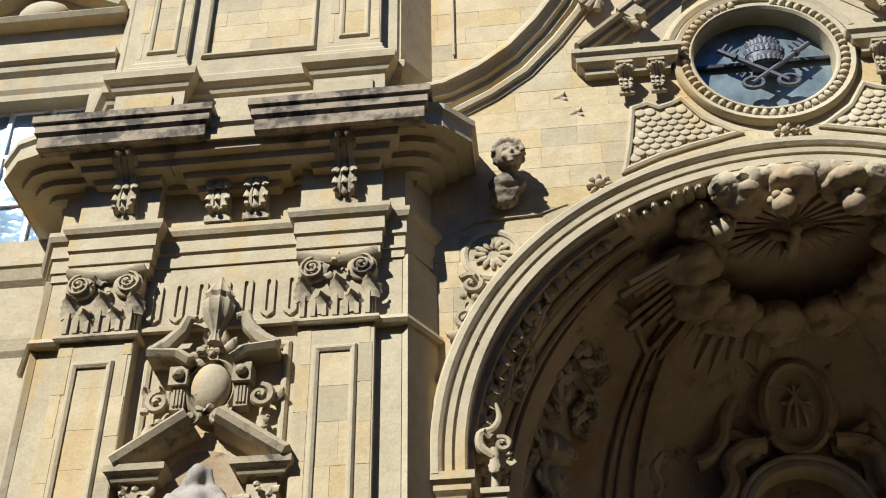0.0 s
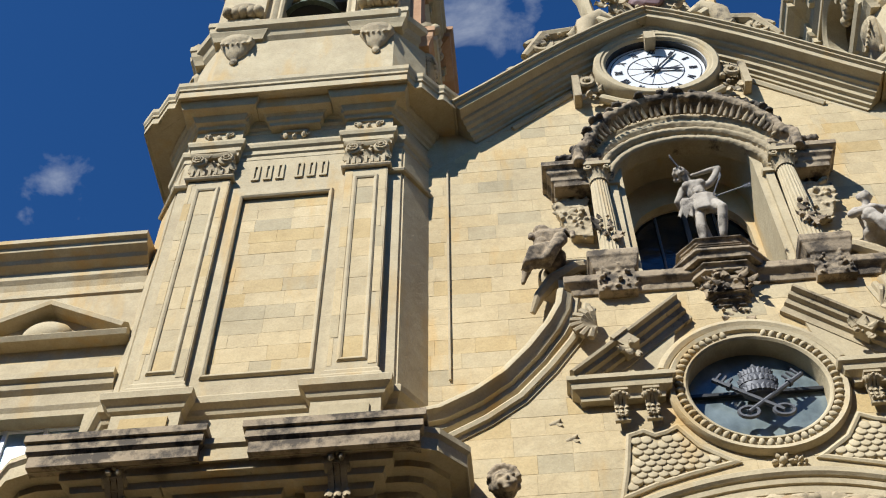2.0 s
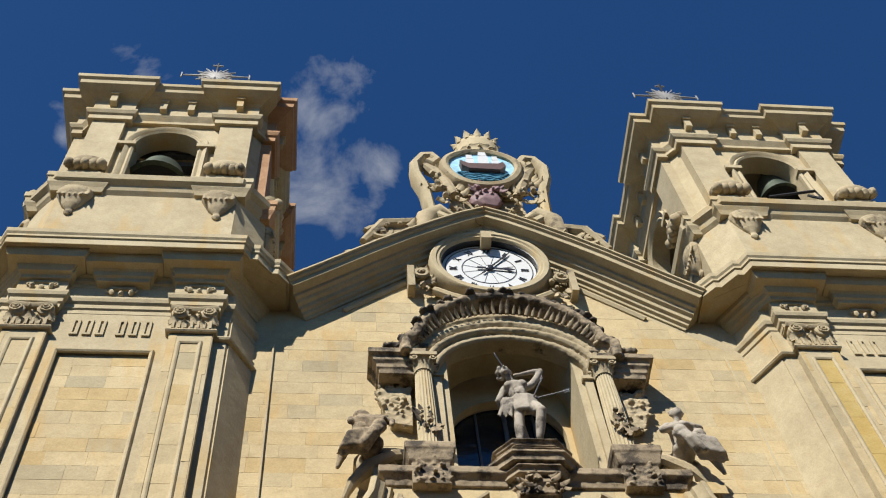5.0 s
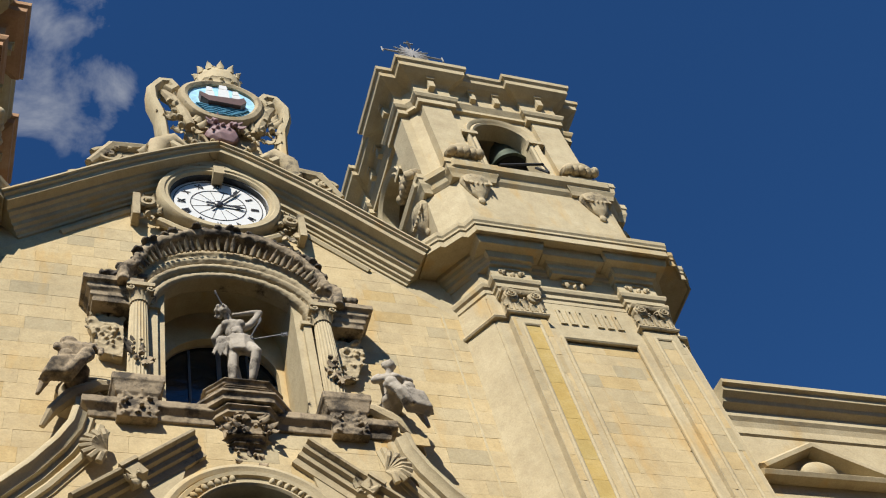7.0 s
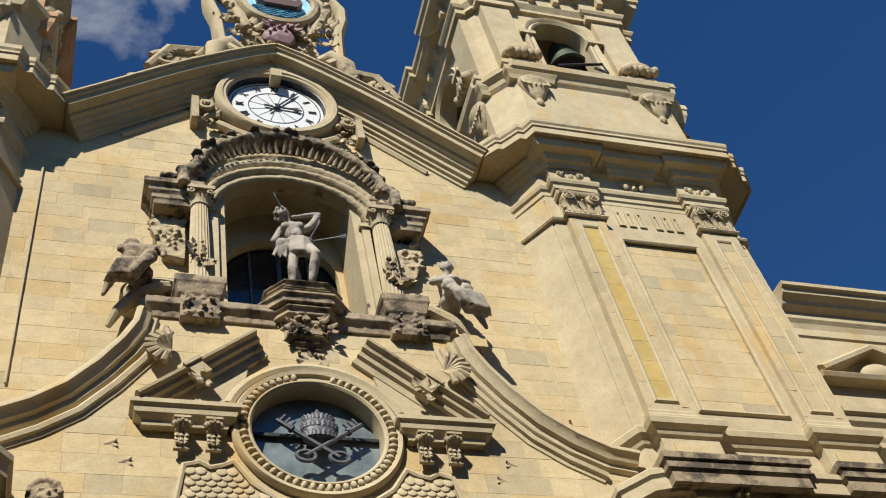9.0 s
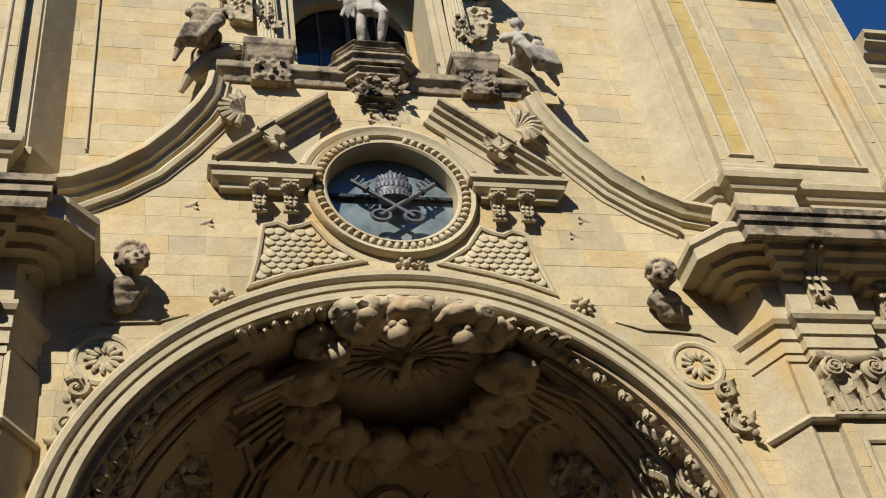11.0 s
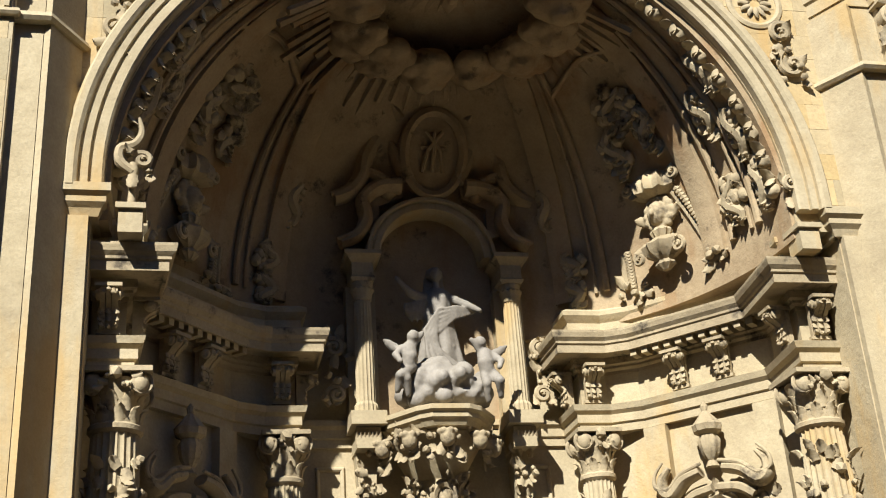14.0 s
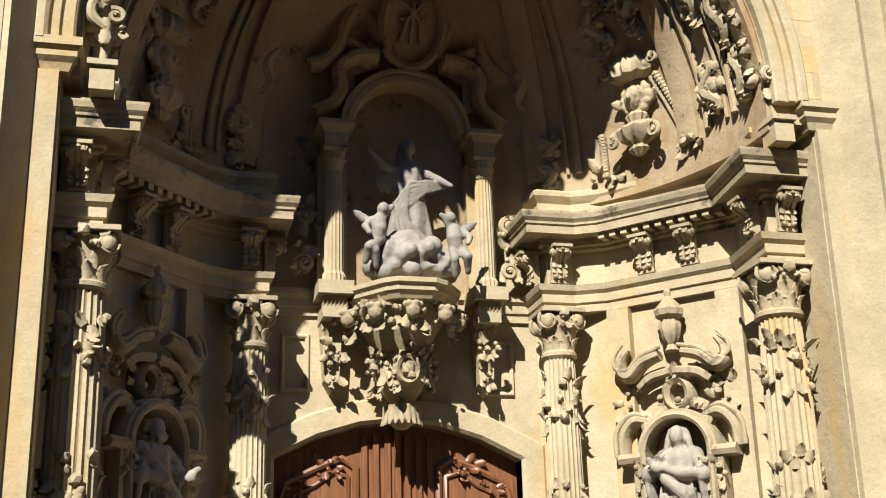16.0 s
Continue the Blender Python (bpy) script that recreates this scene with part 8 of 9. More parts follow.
limb(bm, [mp(0.0, 0, 1.05), mp(-0.02, -0.06, 1.18), mp(-0.02, -0.08, 1.3)], [0.1, 0.07, 0.065])
ball(bm, mp(-0.02, -0.12, 1.42), (0.10, 0.125, 0.14))
ball(bm, mp(-0.02, -0.02, 1.46), (0.14, 0.12, 0.14))
for i in range(8):
    tube(bm, [mp(-0.12 + 0.03 * i, 0.0, 1.54), mp(-0.15 + 0.035 * i, 0.08, 1.36), mp(-0.2 + 0.05 * i, 0.08, 1.1)], [0.03, 0.045, 0.03], 6)
limb(bm, [mp(-0.2, -0.02, 1.05), mp(-0.42, -0.14, 1.08), mp(-0.56, -0.2, 1.2), mp(-0.66, -0.24, 1.3)], [0.1, 0.085, 0.055, 0.04])
limb(bm, [mp(0.2, -0.02, 1.05), mp(0.42, -0.12, 0.92), mp(0.6, -0.25, 0.78)], [0.1, 0.08, 0.045])
for i in range(6):
    tube(bm, [mp(-0.22 - 0.06 * i, -0.1, 1.0 - 0.01 * i), mp(-0.26 - 0.05 * i, -0.06, 0.82), mp(-0.24 - 0.04 * i, 0.0, 0.66 + 0.04 * (i % 2))], [0.03, 0.04, 0.015], 6)
# the mantle crosses from the raised hip down over the knees and flies out at the side
for i in range(6):
    q = i / 5
    tube(bm, [mp(0.58 - 0.04 * q, -0.10, 0.84 - 0.05 * q), mp(0.26 - 0.06 * q, -0.19, 0.86 - 0.20 * q), mp(-0.04 - 0.05 * q, -0.225, 0.80 - 0.40 * q), mp(-0.27 + 0.18 * q, -0.25 - 0.05 * q, 0.46 - 0.34 * q), mp(-0.26 + 0.46 * q, -0.31, 0.04 - 0.16 * q), mp(-0.08 + 0.52 * q, -0.34, -0.46 + 0.06 * q)], [0.02, 0.03, 0.034, 0.038, 0.04, 0.035], 7)
figure("madonna_statue", bm, MARBLE, "grey marble robed woman with arms spread, standing on a cloud", "statue", voxel=0.02)
bm = bmesh.new()
blob(bm, (-0.15, 4.15, 7.75), (0.55, 0.5, 0.46), RD, 3, 0.25)
blob(bm, (0.45, 4.15, 7.58), (0.42, 0.45, 0.3), RD, 3, 0.25)
blob(bm, (0.05, 4.2, 7.5), (0.8, 0.5, 0.24), RD, 3, 0.2)
for i in range(22):
    a = RD.uniform(0, math.pi)
    ball(bm, (0.02 + 0.66 * math.cos(a), 4.15 - 0.42 * math.sin(a), RD.uniform(7.4, 7.95)), RD.uniform(0.1, 0.2))
for x, z in ((-0.08, 7.72), (0.22, 7.78)):
    ball(bm, (x, 3.62, z), (0.11, 0.12, 0.13))
    for i in range(5):
        ball(bm, (x + 0.1 * math.cos(i), 3.66, z + 0.09 * abs(math.sin(i))), 0.05)
figure("marble_cloud", bm, MARBLE, "grey marble cloud with two cherub faces under the statue", "statue", voxel=0.03)
for s, cx0, cz0 in ((-1, -0.62, 7.95), (1, 0.72, 7.85)):
    bm = bmesh.new()
    c = lambda x, y, z: (cx0 + x, 3.75 + y, cz0 + z)
    limb(bm, [c(0, 0, 0.0), c(s * -0.03, -0.03, 0.15), c(s * -0.03, 0, 0.3)], [0.13, 0.14, 0.13])
    ball(bm, c(s * -0.1, -0.03, 0.5), (0.11, 0.12, 0.12))
    limb(bm, [c(s * -0.08, 0, 0.32), c(s * -0.25, -0.05, 0.55)], [0.06, 0.05])
    limb(bm, [c(s * 0.1, 0, 0.3), c(s * 0.22, -0.1, 0.16), c(s * 0.16, -0.2, 0.02)], [0.075, 0.065, 0.05])
    limb(bm, [c(-0.05, 0, -0.02), c(-0.06, -0.12, -0.25), c(-0.02, 0, -0.5)], [0.09, 0.08, 0.05])
    limb(bm, [c(0.06, 0, -0.02), c(s * 0.16, -0.14, -0.2), c(s * 0.2, 0.0, -0.42)], [0.1, 0.09, 0.055])
    leaf(bm, c(s * 0.1, 0.08, 0.3), (s * 0.8, 0, 0.5), (0, -1, 0), 0.38, 0.18, 0.3, 3, 0.05)
    figure("cherub_statue", bm, MARBLE, "small winged grey marble cherub beside the cloud", "statue", "marble cherubs", 0.025)

# swelling corbel that carries the statue
pul = thing("statue_bracket", (-0.05, 4.6, 5), "swelling carved bracket heaped with fruit, heads and shells", "corbel")
bm = bmesh.new()
sweep(bm, [(-1.0, 5.1), (-0.92, 4.3), (-0.5, 3.72), (-0.3, 3.58), (0.3, 3.58), (0.5, 3.72), (0.86, 4.3), (0.94, 5.1)], [(-0.5, 6.92), (-0.1, 6.92), (-0.05, 7.0), (0.0, 7.04), (0.0, 7.12), (0.06, 7.16), (0.06, 7.24), (-0.5, 7.28)])
prism(bm, [(-0.9, 5.1), (-0.85, 4.3), (-0.3, 3.7), (0.3, 3.7), (0.8, 4.3), (0.85, 5.1)], 6.95, 7.25)
part("top_slab", bm, SAND, pul)
bm = bmesh.new()
lathe(bm, [(0.10, 4.95), (0.26, 5.08), (0.30, 5.22), (0.16, 5.34), (0.36, 5.6), (0.46, 5.95), (0.40, 6.2), (0.62, 6.55), (0.84, 6.9)], (-0.05, 4.75, 0), 28, 1.0, 1.1)
part("core", bm, SAND, pul, smooth=True)
bm = bmesh.new()
for i in range(18):
    a = math.pi + math.pi * i / 17
    foliage(bm, (-0.05 + 0.88 * math.cos(a), 4.75 + 0.98 * math.sin(a), 6.72), 0.3, 0.42, 5, RD, (math.cos(a), math.sin(a), 0), 0.19)
part("fruit_band", bm, CARVED, pul, smooth=True, kind="stuff")
for i in range(5):
    a = math.pi + math.pi * (i + 0.5) / 5
    p = Vector((-0.05 + 1.0 * math.cos(a), 4.75 + 1.08 * math.sin(a), 6.72))
    bm = bmesh.new()
    ball(bm, p, (0.13, 0.13, 0.16))
    for q in range(6):
        ball(bm, p + Vector((0.12 * math.cos(q), 0.08 * math.sin(q), 0.1)), 0.06)
    fused(part("cherub_face", bm, CARVED, pul, smooth=True))
bm = bmesh.new()
for i in range(10):
    a = math.pi + math.pi * i / 9
    foliage(bm, (-0.05 + 0.5 * math.cos(a), 4.75 + 0.55 * math.sin(a), 5.9), 0.24, 0.55, 6, RD, (math.cos(a), math.sin(a), 0), 0.19)
    foliage(bm, (-0.05 + 0.34 * math.cos(a), 4.75 + 0.36 * math.sin(a), 6.32), 0.2, 0.2, 3, RD, (math.cos(a), math.sin(a), 0), 0.14)
    leaf(bm, (-0.05 + 0.3 * math.cos(a), 4.75 + 0.33 * math.sin(a), 5.32), (0, 0, -1), (math.cos(a), math.sin(a), 0), 0.36, 0.16, 0.3, 2, 0.03)
part("scroll_carving", bm, CARVED, pul, smooth=True, kind="stuff")
bm = bmesh.new()
sweep(bm, arc(-0.05, 5.85, 0.15, 0, 360, 24, 0.2)[:-1], [(-0.02, 0), (-0.02, 0.1), (0.04, 0.14), (0.08, 0.08), (0.08, 0)], True, front_at(4.24))
blob(bm, (-0.05, 4.22, 5.85), (0.13, 0.08, 0.18), RD, 2, 0.05)
part("small_shield", bm, CARVED, pul, smooth=True)

# door and its segmental surround
bm = bmesh.new()
head = [(-2.12, 4.5), (-1.4, 4.85), (-0.7, 5.06), (0, 5.14), (0.7, 5.06), (1.4, 4.85), (2.12, 4.5)]
sweep(bm, [(-2.12, 0.0)] + head + [(2.12, 0.0)], [(-0.42, -0.05), (-0.42, 0.05), (-0.38, 0.08), (-0.06, 0.08), (0.0, 0.02), (0.0, -0.4), (-0.1, -0.4)], to=front_at(5.1))
tagged(part("door_surround", bm, SAND, exe), "plain stone band round the door head")
door = thing("church_door", (0, 5.5, 0), "carved brown wooden double door with raised scroll panels", "door")
for s in (1, -1):
    bm = bmesh.new()
    slab(bm, mir([(0.03, 0), (2.2, 0), (2.2, 4.5), (1.4, 4.88), (0.7, 5.1), (0.03, 5.18)], s), 5.42, 5.52)
    bm.normal_update()
    leaf_ = part("door_leaf", bm, WOOD, door)
    for x in (0.12, 0.32, 0.52):
        part("rail_strip", new_box(*sorted((s * x, s * (x + 0.1))), 5.36, 5.43, 0.3, 4.96 - 0.08 * x), WOOD, leaf_)
    bm = bmesh.new()
    path = [(0.72, 3.2), (0.72, 4.4), (0.95, 4.55), (1.3, 4.42), (1.6, 4.28), (1.9, 4.15), (1.98, 3.9), (1.98, 3.2)]
    sweep(bm, mir(path, s), [(-0.05, -0.01), (-0.05, 0.05), (0, 0.08), (0.05, 0.05), (0.05, -0.01)], to=front_at(5.42))
    sweep(bm, mir([(0.85, 3.2), (0.85, 4.25), (1.1, 4.32), (1.4, 4.1), (1.75, 3.95), (1.85, 3.2)], s), [(-0.03, -0.01), (-0.03, 0.04), (0, 0.06), (0.03, 0.04), (0.03, -0.01)], to=front_at(5.42))
    part("panel_moulding", bm, WOOD, leaf_, smooth=True)
    bm = bmesh.new()
    foliage(bm, (s * 1.2, 5.36, 4.38), 0.34, 0.26, 12, RD, size=0.15)
    foliage(bm, (s * 1.65, 5.38, 4.05), 0.3, 0.2, 7, RD, size=0.12)
    part("carved_crest", bm, WOOD, leaf_, smooth=True)
part("meeting_rib", new_box(-0.05, 0.05, 5.32, 5.43, 0.1, 5.15), WOOD, door)

# columns, brackets and niches along the sides
def big_column(x, y, r, rnd):
    t = thing("portal_column", (x, y, 0), "fluted composite column with carved garlands round the shaft", "column", "portal columns")
    bm = bmesh.new()
    lathe(bm, [(r * 1.3, 0.8), (r * 1.3, 1.0), (r, 1.1), (r, 3.3), (r * 0.97, 5.0), (r * 0.88, 6.12)], (x, y, 0), 88, flute=22, fl=0.09)
    part("shaft", bm, SAND, t)
    bm = bmesh.new()
    lathe(bm, [(r * 0.9, 6.08), (r * 1.02, 6.12), (r * 1.02, 6.18), (r * 0.88, 6.22), (r * 0.9, 6.5), (r * 1.15, 6.8)], (x, y, 0), 28)
    for row, (z0, ln) in enumerate(((6.2, 0.34), (6.36, 0.38))):
        for i in range(9):
            a = 2 * math.pi * (i + 0.5 * row) / 9
            leaf(bm, (x + r * 0.9 * math.cos(a), y + r * 0.9 * math.sin(a), z0), (0, 0, 1), (math.cos(a), math.sin(a), 0), ln * 0.9, r * 0.52, 0.85, 4, 0.03)
    for a in (225, 315, 135, 45):
        p = Vector((x + r * 1.2 * math.cos(radians(a)), y + r * 1.2 * math.sin(radians(a)), 6.72))
        mm = Matrix.Translation(p) @ Matrix.Rotation(radians(a + 90 + (25 if a in (225, 45) else -25)), 4, 'Z')
        volute(bm, 0, 0, 0, 0.2, 90, 2.2, 1 if a in (225, 45) else -1, 0.034, 0.08, m=mm)
        blob(bm, p, (0.13, 0.13, 0.17), rnd, 2, 0.05)
    box(bm, x - r * 1.3, x + r * 1.3, y - r * 1.3, y + r * 1.3, 6.86, 6.93)
    foliage(bm, (x, y - r * 1.15, 6.72), r * 1.2, 0.16, 8, rnd, size=0.11)
    blob(bm, (x, y - r * 1.25, 6.84), (0.1, 0.08, 0.1), rnd, 1, 0.3)
    part("capital", bm, CARVED, t, "carved composite capital with scrolls and leaves", smooth=True)
    for z0, z1, n in ((4.9, 5.75, 26), (2.9, 4.0, 34)):
        bm = bmesh.new()
        for i in range(n):
            a = math.pi * 0.85 + math.pi * 1.3 * rnd.random()
            z = rnd.uniform(z0, z1)
            d = (math.cos(a), math.sin(a), 0)
            p = (x + r * d[0], y + r * d[1], z)
            if i % 3 == 0:
                blob(bm, p, rnd.uniform(0.05, 0.1), rnd, 1, 0.3)
            else:
                leaf(bm, p, (-d[1] * rnd.uniform(-1, 1), d[0] * rnd.uniform(-1, 1), rnd.choice((-1, 1))), d, 0.24, 0.16, 0.8, 3, 0.03)
        part("garland", bm, CARVED, t, smooth=True, kind="stuff")
    bm = bmesh.new()
    box(bm, x - r * 1.5, x + r * 1.5, y - r * 1.5, y + r * 1.5, 0, 0.8)
    part("pedestal", bm, SAND, t)


for s in (1, -1):
    big_column(s * 5.1, 1.2, 0.36, RD)
    big_column(s * 2.62, 4.28, 0.30, RD)
    # pilasters behind the columns
    bm = bmesh.new()
    ang = s * radians(-47.6)
    m = Matrix.Translation((s * 4.31, 3.16, 0)) @ Matrix.Rotation(ang, 4, 'Z')
    for u in (-0.98, 0.98):
        box(bm, u - 0.2, u + 0.2, -0.16, 0.05, 0, 6.9, m)
    tagged(part("wall_pilaster", bm, SAND, exe), "flat pilasters behind the portal columns")
    # brackets under the cornice
    for px, py, nx, ny in ((s * 5.24, 0.95, 0, -1), (s * 4.92, 1.3, -s, 0), (s * 4.5, 2.79, -s * 0.74, -0.67), (s * 3.97, 3.38, -s * 0.74, -0.67), (s * 2.66, 4.2, 0, -1), (s * 2.38, 4.55, -s, 0)):
        br = thing("cornice_bracket", (px, py, 7.4), "small scrolled bracket under the portal cornice", "bracket", "cornice brackets")
        bm = bmesh.new()
        console(bm, px, py, 7.42, 8.04, 0.32, RD, 0.34, (nx, ny))
        part("scroll_body", bm, CARVED, br, smooth=True)
    den = thing("dentil_band", (s * 3.7, 2.4, 8.0), "row of square dentils under the portal cornice", "moulding", "dentil bands", kind="structure")
    for i in range(11):
        k = (i + 0.5) / 11
        px, py = s * (4.88 - 1.57 * k), 2.09 + 1.73 * k
        bm = bmesh.new()
        box(bm, -0.055, 0.055, -0.13, 0.1, 8.12, 8.24, Matrix.Translation((px, py, 0)) @ Matrix.Rotation(ang, 4, 'Z'))
        part("dentil", bm, SAND, den)
    # blocking course on the cornice with stepped ends
    bm = bmesh.new()
    pth = NENT
    sweep(bm, pth if s < 0 else [(-a, b) for a, b in pth[::-1]], [(-0.3, 8.66), (0.05, 8.66), (0.05, 8.88), (0.09, 8.93), (0.14, 9.0), (0.14, 9.08), (0.05, 9.14), (-0.3, 9.16)])
    tagged(part("blocking_course", bm, SAND, exe), "plain stone course above the portal cornice")
    bm = bmesh.new()
    xa, xb = sorted((s * 5.40, s * 5.86))
    sweep(bm, [(xa, 0.9), (xa, 0.22), (xb, 0.22), (xb, 0.9)], [(-0.3, 8.84), (0.0, 8.84), (0.04, 8.95), (0.1, 9.02), (0.1, 9.1), (0.16, 9.16), (0.16, 9.28), (-0.3, 9.32)])
    tagged(part("arch_impost", bm, SAND, arch), "moulded impost block of the great arch")
    # jamb strip
    part("jamb_strip", new_box(*sorted((s * 5.52, s * 5.80)), 0.18, 0.32, 0, 8.84), SAND, wall)
    # niche with saint
    tn = thing("side_niche", (s * 4.31, 3.16, 2.6), "ornate side niche with shell arch, scrolled pediment and urn", "niche", "side niches")
    def put(name, bm, mat, label="", smooth=True, kind=""):
        move_all(bm, m)
        return part(name, bm, mat, tn, label, smooth, kind)
    bm = bmesh.new()
    slab(bm, [(0.52, 2.6)] + arc(0, 4.35, 0.52, 0, 180, 18) + [(-0.52, 2.6)], -0.03, 0.02)
    put("niche_back", bm, DOME, smooth=False)
    bm = bmesh.new()
    sweep(bm, [(0.52, 2.6)] + arc(0, 4.35, 0.52, 0, 180, 24) + [(-0.52, 2.6)], [(0, 0), (0, 0.46), (0.05, 0.5), (0.09, 0.48), (0.11, 0.42), (0.15, 0.42), (0.17, 0.34), (0.17, 0)], to=front_at(0))
    put("niche_arch", bm, CARVED)
    for q in (1, -1):
        bm = bmesh.new()
        sweep(bm, [(q * 0.6, 4.3), (q * 1.0, 4.3)], [(w * q, h) for w, h in ((-0.08, -0.05), (-0.08, 0.44), (0.0, 0.5), (0.08, 0.46), (0.1, -0.05))], to=front_at(0))
        put("impost", bm, CARVED)
        bm = bmesh.new()
        flow(bm, [(q * 0.98, -0.2, 4.36), (q * 0.95, -0.22, 4.7), (q * 0.75, -0.24, 4.92), (q * 0.5, -0.24, 4.88), (q * 0.48, -0.24, 4.76)], [0.1, 0.11, 0.11, 0.09, 0.05], 10, 1.6)
        flow(bm, [(q * 1.1, -0.3, 4.36), (q * 1.07, -0.32, 4.76), (q * 0.8, -0.34, 5.02), (q * 0.5, -0.34, 4.96)], [0.04, 0.05, 0.05, 0.03], 8)
        lathe(bm, [(0.11, -0.1), (0.11, 0.08), (0.05, 0.13)], (q * 0.5, -0.26, 4.8), 16, m=Matrix.Rotation(radians(90), 4, 'X'))
        put("lower_scroll", bm, CARVED)
        bm = bmesh.new()
        foliage(bm, (q * 0.82, -0.18, 5.2), 0.3, 0.7, 13, RD, size=0.19)
        put("hanging_carving", bm, CARVED, kind="stuff")
        bm = bmesh.new()
        flow(bm, [(q * 0.2, -0.3, 5.95), (q * 0.5, -0.3, 5.86), (q * 0.75, -0.28, 5.66), (q * 0.9, -0.28, 5.74), (q * 0.9, -0.28, 5.94), (q * 0.76, -0.28, 6.12)], [0.09, 0.11, 0.12, 0.1, 0.08, 0.04], 10, 1.5)
        flow(bm, [(q * 0.15, -0.4, 6.06), (q * 0.5, -0.4, 5.96), (q * 0.76, -0.38, 5.76), (q * 0.99, -0.38, 5.82), (q * 0.98, -0.38, 6.02), (q * 0.82, -0.38, 6.2)], [0.03, 0.045, 0.045, 0.04, 0.03, 0.02], 8)
        put("upper_scroll", bm, CARVED)
        bm = bmesh.new()
        flow(bm, [(q * 0.05, -0.28, 5.66), (q * 0.4, -0.28, 5.6), (q * 0.62, -0.26, 5.45)], 0.08, 6)
        put("scroll_fillet", bm, CARVED)
        bm = bmesh.new()
        box(bm, q * 0.62 - 0.14, q * 0.62 + 0.14, -0.42, 0, 2.6, 4.22)
        foliage(bm, (q * 0.62, -0.44, 3.95), 0.3, 0.4, 9, RD, size=0.16)
        put("jamb", bm, CARVED, smooth=False)
    bm = bmesh.new()
    sweep(bm, arc(0, 5.3, 0.17, 0, 360, 24, 0.22)[:-1], [(-0.04, 0), (-0.04, 0.2), (0.03, 0.27), (0.1, 0.2), (0.12, 0)], True, front_at(0))
    foliage(bm, (0, -0.2, 5.3), 0.75, 0.7, 20, RD, size=0.17)
    put("cartouche", bm, CARVED, kind="stuff")
    bm = bmesh.new()
    lathe(bm, [(0.12, 6.0), (0.07, 6.1), (0.16, 6.22), (0.2, 6.42), (0.14, 6.52), (0.24, 6.58), (0.26, 6.68), (0.12, 6.84), (0.05, 6.92), (0.07, 7.0), (0.02, 7.08)], (0, -0.26, 0), 36, flute=10, fl=0.12)
    put("urn", bm, CARVED)
    bm = bmesh.new()
    sweep(bm, [(-0.75, 0), (-0.75, -0.4), (0.75, -0.4), (0.75, 0)], [(-0.2, 2.3), (0, 2.3), (0.08, 2.45), (0.1, 2.6), (-0.2, 2.64)])
    put("plinth", bm, SAND, smooth=False)
    bm = bmesh.new()
    if s > 0:
        saint(bm, 2.05, [[(0.22, 0, 1.38), (0.36, -0.12, 1.1), (0.1, -0.3, 1.12), (-0.1, -0.34, 1.2)], [(-0.22, 0, 1.38), (-0.4, -0.15, 1.15), (-0.2, -0.34, 1.2), (-0.3, -0.36, 1.32)]], RD)
    else:
        saint(bm, 2.05, [[(0.22, 0, 1.38), (0.36, -0.12, 1.1), (0.4, -0.3, 1.08), (0.4, -0.4, 1.16)], [(-0.22, 0, 1.38), (-0.36, -0.15, 1.05), (-0.1, -0.3, 1.0)]], RD, True)
    move_all(bm, m @ Matrix.Translation((0, -0.3, 2.66)))
    figure("niche_saint", bm, FIGURE, "grey stone saint with hands at the chest" if s > 0 else "grey stone bearded saint holding out one hand", "statue", "niche saints", 0.022)
    # finial on the cornice beside the arch
    fin = thing("cornice_finial", (s * 5.0, 0.62, 9.3), "slender carved urn finial on the cornice end", "finial", "cornice finials")
    bm = bmesh.new()
    box(bm, s * 4.98 - 0.16, s * 4.98 + 0.16, 0.2, 0.6, 8.62, 9.0)
    box(bm, s * 4.98 - 0.2, s * 4.98 + 0.2, 0.15, 0.65, 8.96, 9.04)
    part("foot", bm, SAND, fin)
    bm = bmesh.new()
    lathe(bm, [(0.07, 9.02), (0.05, 9.3), (0.05, 9.5), (0.09, 9.62), (0.05, 9.75)], (s * 4.98, 0.38, 0), 14)
    flow(bm, [(s * 4.98, 0.36, 9.6), (s * 5.16, 0.34, 9.75), (s * 5.16, 0.34, 9.95), (s * 4.98, 0.34, 10.02), (s * 4.88, 0.34, 10.2), (s * 4.92, 0.34, 10.45)], [0.07, 0.08, 0.075, 0.07, 0.05, 0.02], 8)
    volute(bm, s * 4.85, 0.3, 9.72, 0.15, 60, 1.3, s, 0.05, 0.12)
    foliage(bm, (s * 4.9, 0.3, 9.7), 0.3, 0.4, 8, RD, size=0.18)
    part("carved_urn", bm, CARVED, fin, smooth=True)

# lightning cables on the upper wall
for s in (1, -1):
    bm = bmesh.new()
    tube(bm, [(s * 5.42, 0.90, 18.3), (s * 5.40, 0.90, 25.4)], 0.03, 6)
    tagged(part("wall_pipe", bm, SAND, None), "thin stone-coloured conduit up the wall", "pipe", "wall pipes")

# ---- courses of ashlar, last ----


def clip_upper(poly):
    poly = cut_disc(poly, 0, 24.25, 1.6) if sum(p[1] for p in poly) / len(poly) > 24.25 else poly
    mx = sum(p[0] for p in poly) / max(len(poly), 1)
    mz = sum(p[1] for p in poly) / max(len(poly), 1)
    if 20.3 < mz <= 24.3:
        poly = cut(poly, 1.6, 0, 1, 0) if mx > 0 else cut(poly, -1.6, 0, -1, 0)
    s = 1 if mx > 0 else -1
    return cut(poly, 0, 30.5, -s * 0.66, -0.75)


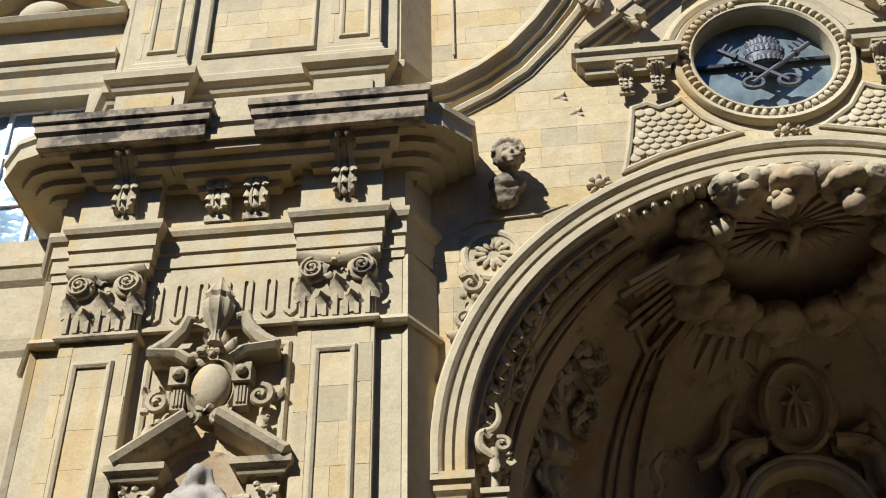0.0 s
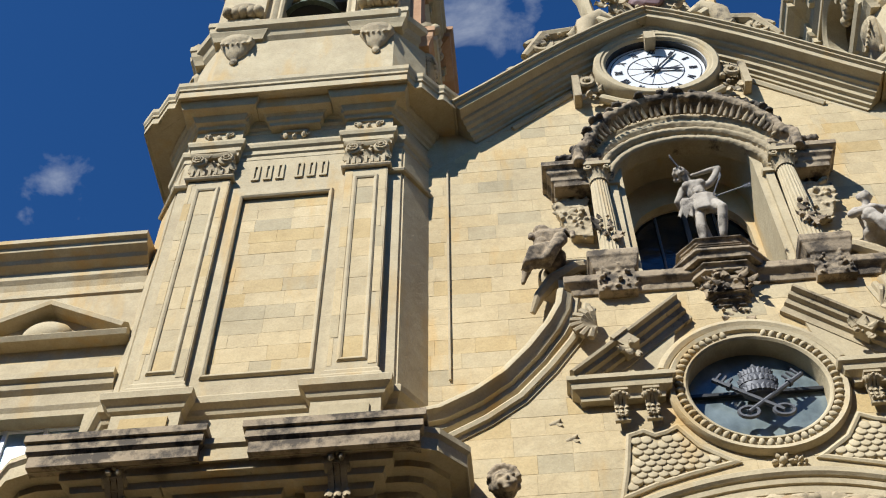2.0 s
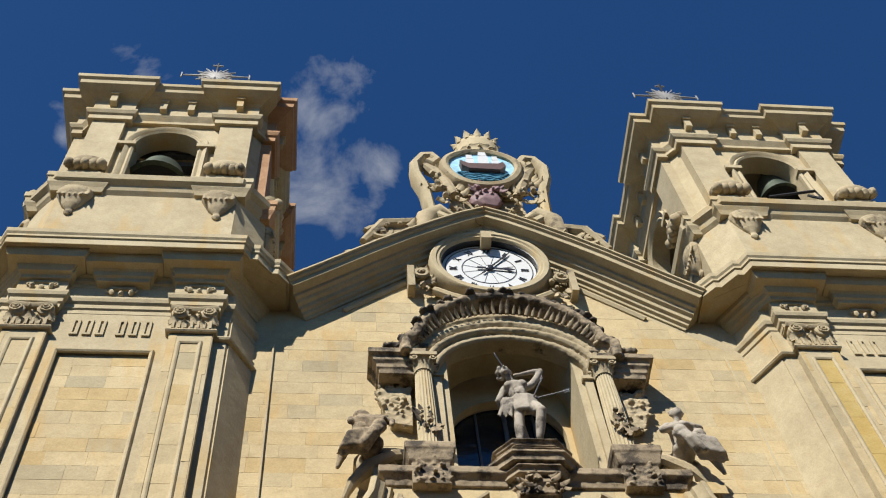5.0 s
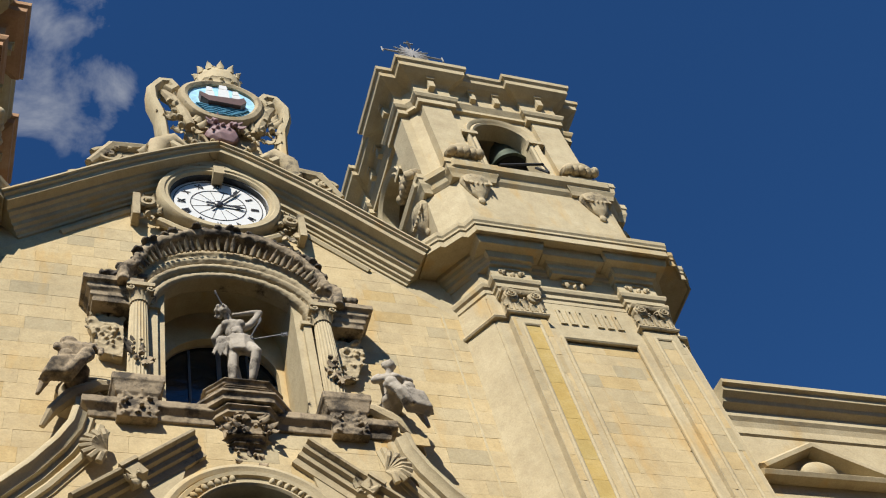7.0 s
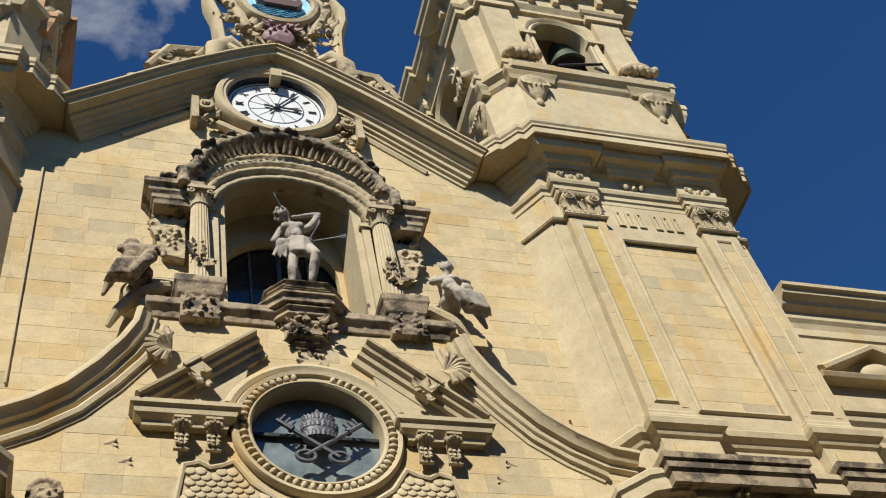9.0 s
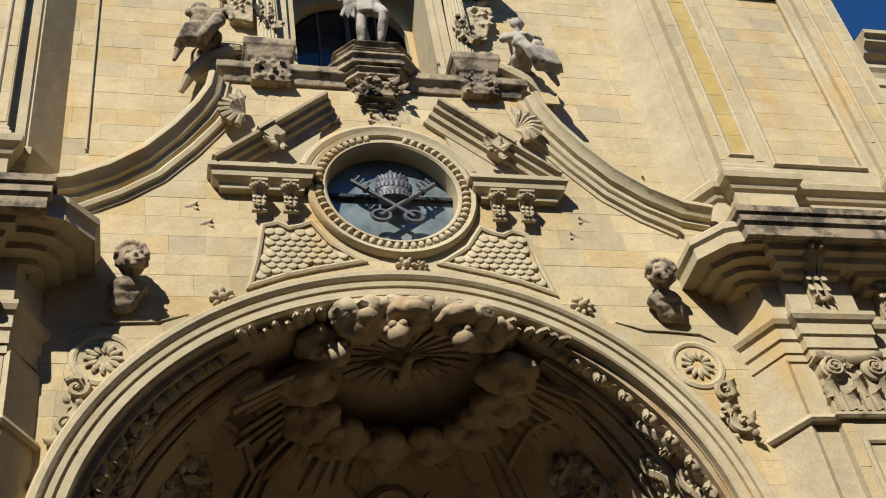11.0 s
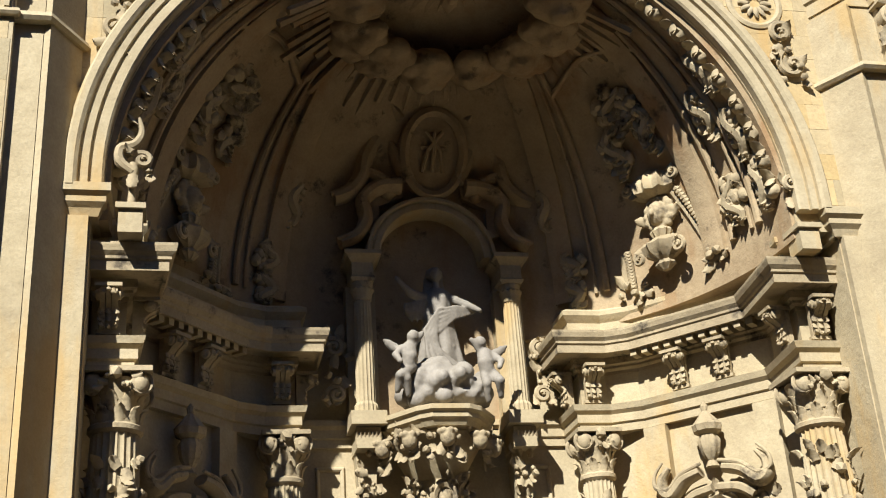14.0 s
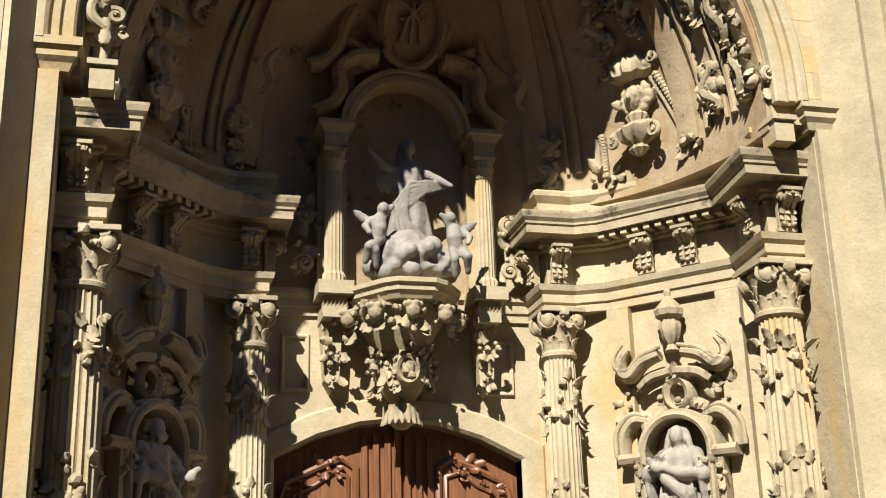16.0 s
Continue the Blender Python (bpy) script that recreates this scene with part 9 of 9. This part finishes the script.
def clip_portal(poly):
    k = WEST if sum(p[0] for p in poly) < 0 else 1.0
    poly = [(a * k, b) for a, b in cut_disc([(a / k, b) for a, b in poly], 0, ARCH_Z, ARCH_R + 0.1)]
    if not poly:
        return poly
    poly = cut_disc(poly, 0, OC_Z, OC_R + 0.2)
    if not poly:
        return poly
    for (xa, za), (xb, zb) in zip(CURVE, CURVE[1:]):
        mx, mz = sum(p[0] for p in poly) / len(poly), sum(p[1] for p in poly) / len(poly)
        if xb <= abs(mx) <= xa:
            s = 1 if mx > 0 else -1
            nx, nz = (zb - za), (xa - xb)
            ln = math.hypot(nx, nz)
            poly = cut(poly, s * xa, za, -s * nx / ln, -nz / ln)
            break
    return poly


ashlar(upper, -5.95, 5.95, 16.9, 30.2, 0.95, 3, 0.43, (0.6, 0.8, 0.95, 1.2), clip_upper, 300)
ashlar(wall, -5.9, 5.9, 9.4, 20.0, 0.3, 4, 0.45, (0.6, 0.8, 1.0, 1.25), clip_portal, 300)
for s in (1, -1):
    for a0, a1, z0, z1, y in ((1.48, 2.12, 1.1, 11.05, -0.452), (-2.12, -1.48, 1.1, 11.05, -0.452), (1.52, 2.06, 18.12, 24.05, -0.002), (-2.06, -1.52, 18.12, 24.05, -0.002)):
        ashlar(tower if s < 0 else tower_r, s * TC + a0, s * TC + a1, z0, z1, y + 0.003, int(abs(a0) * 100 + z0), 0.62, (0.9, 1.2), limit=24, mat=OCHRE if s > 0 and a0 < 0 and z0 > 15 else None)
    tw_ = tower if s < 0 else tower_r
    ashlar(tw_, s * TC - 0.97, s * TC + 0.97, 1.15, 11.25, -0.2, 51 + s, 0.55, (0.6, 0.75, 0.95), limit=80)
    ashlar(tw_, s * TC - 0.95, s * TC + 0.95, 18.1, 23.7, 0.19, 61 + s, 0.5, (0.6, 0.75, 0.95), limit=60)
    for c0, z0, z1, y in ((1.24, 0.9, 11.45, -0.45), (2.14, 0.9, 11.45, -0.45), (1.33, 17.95, 24.35, 0.0), (2.09, 17.95, 24.35, 0.0)):
        w = 0.2 if y < 0 else 0.16
        for q in (1, -1):
            xa, xb = sorted((s * TC + q * c0, s * TC + q * (c0 + w)))
            ashlar(tw_, xa, xb, z0, z1, y, int(100 * c0) + q, 0.7, (0.4,), limit=40)
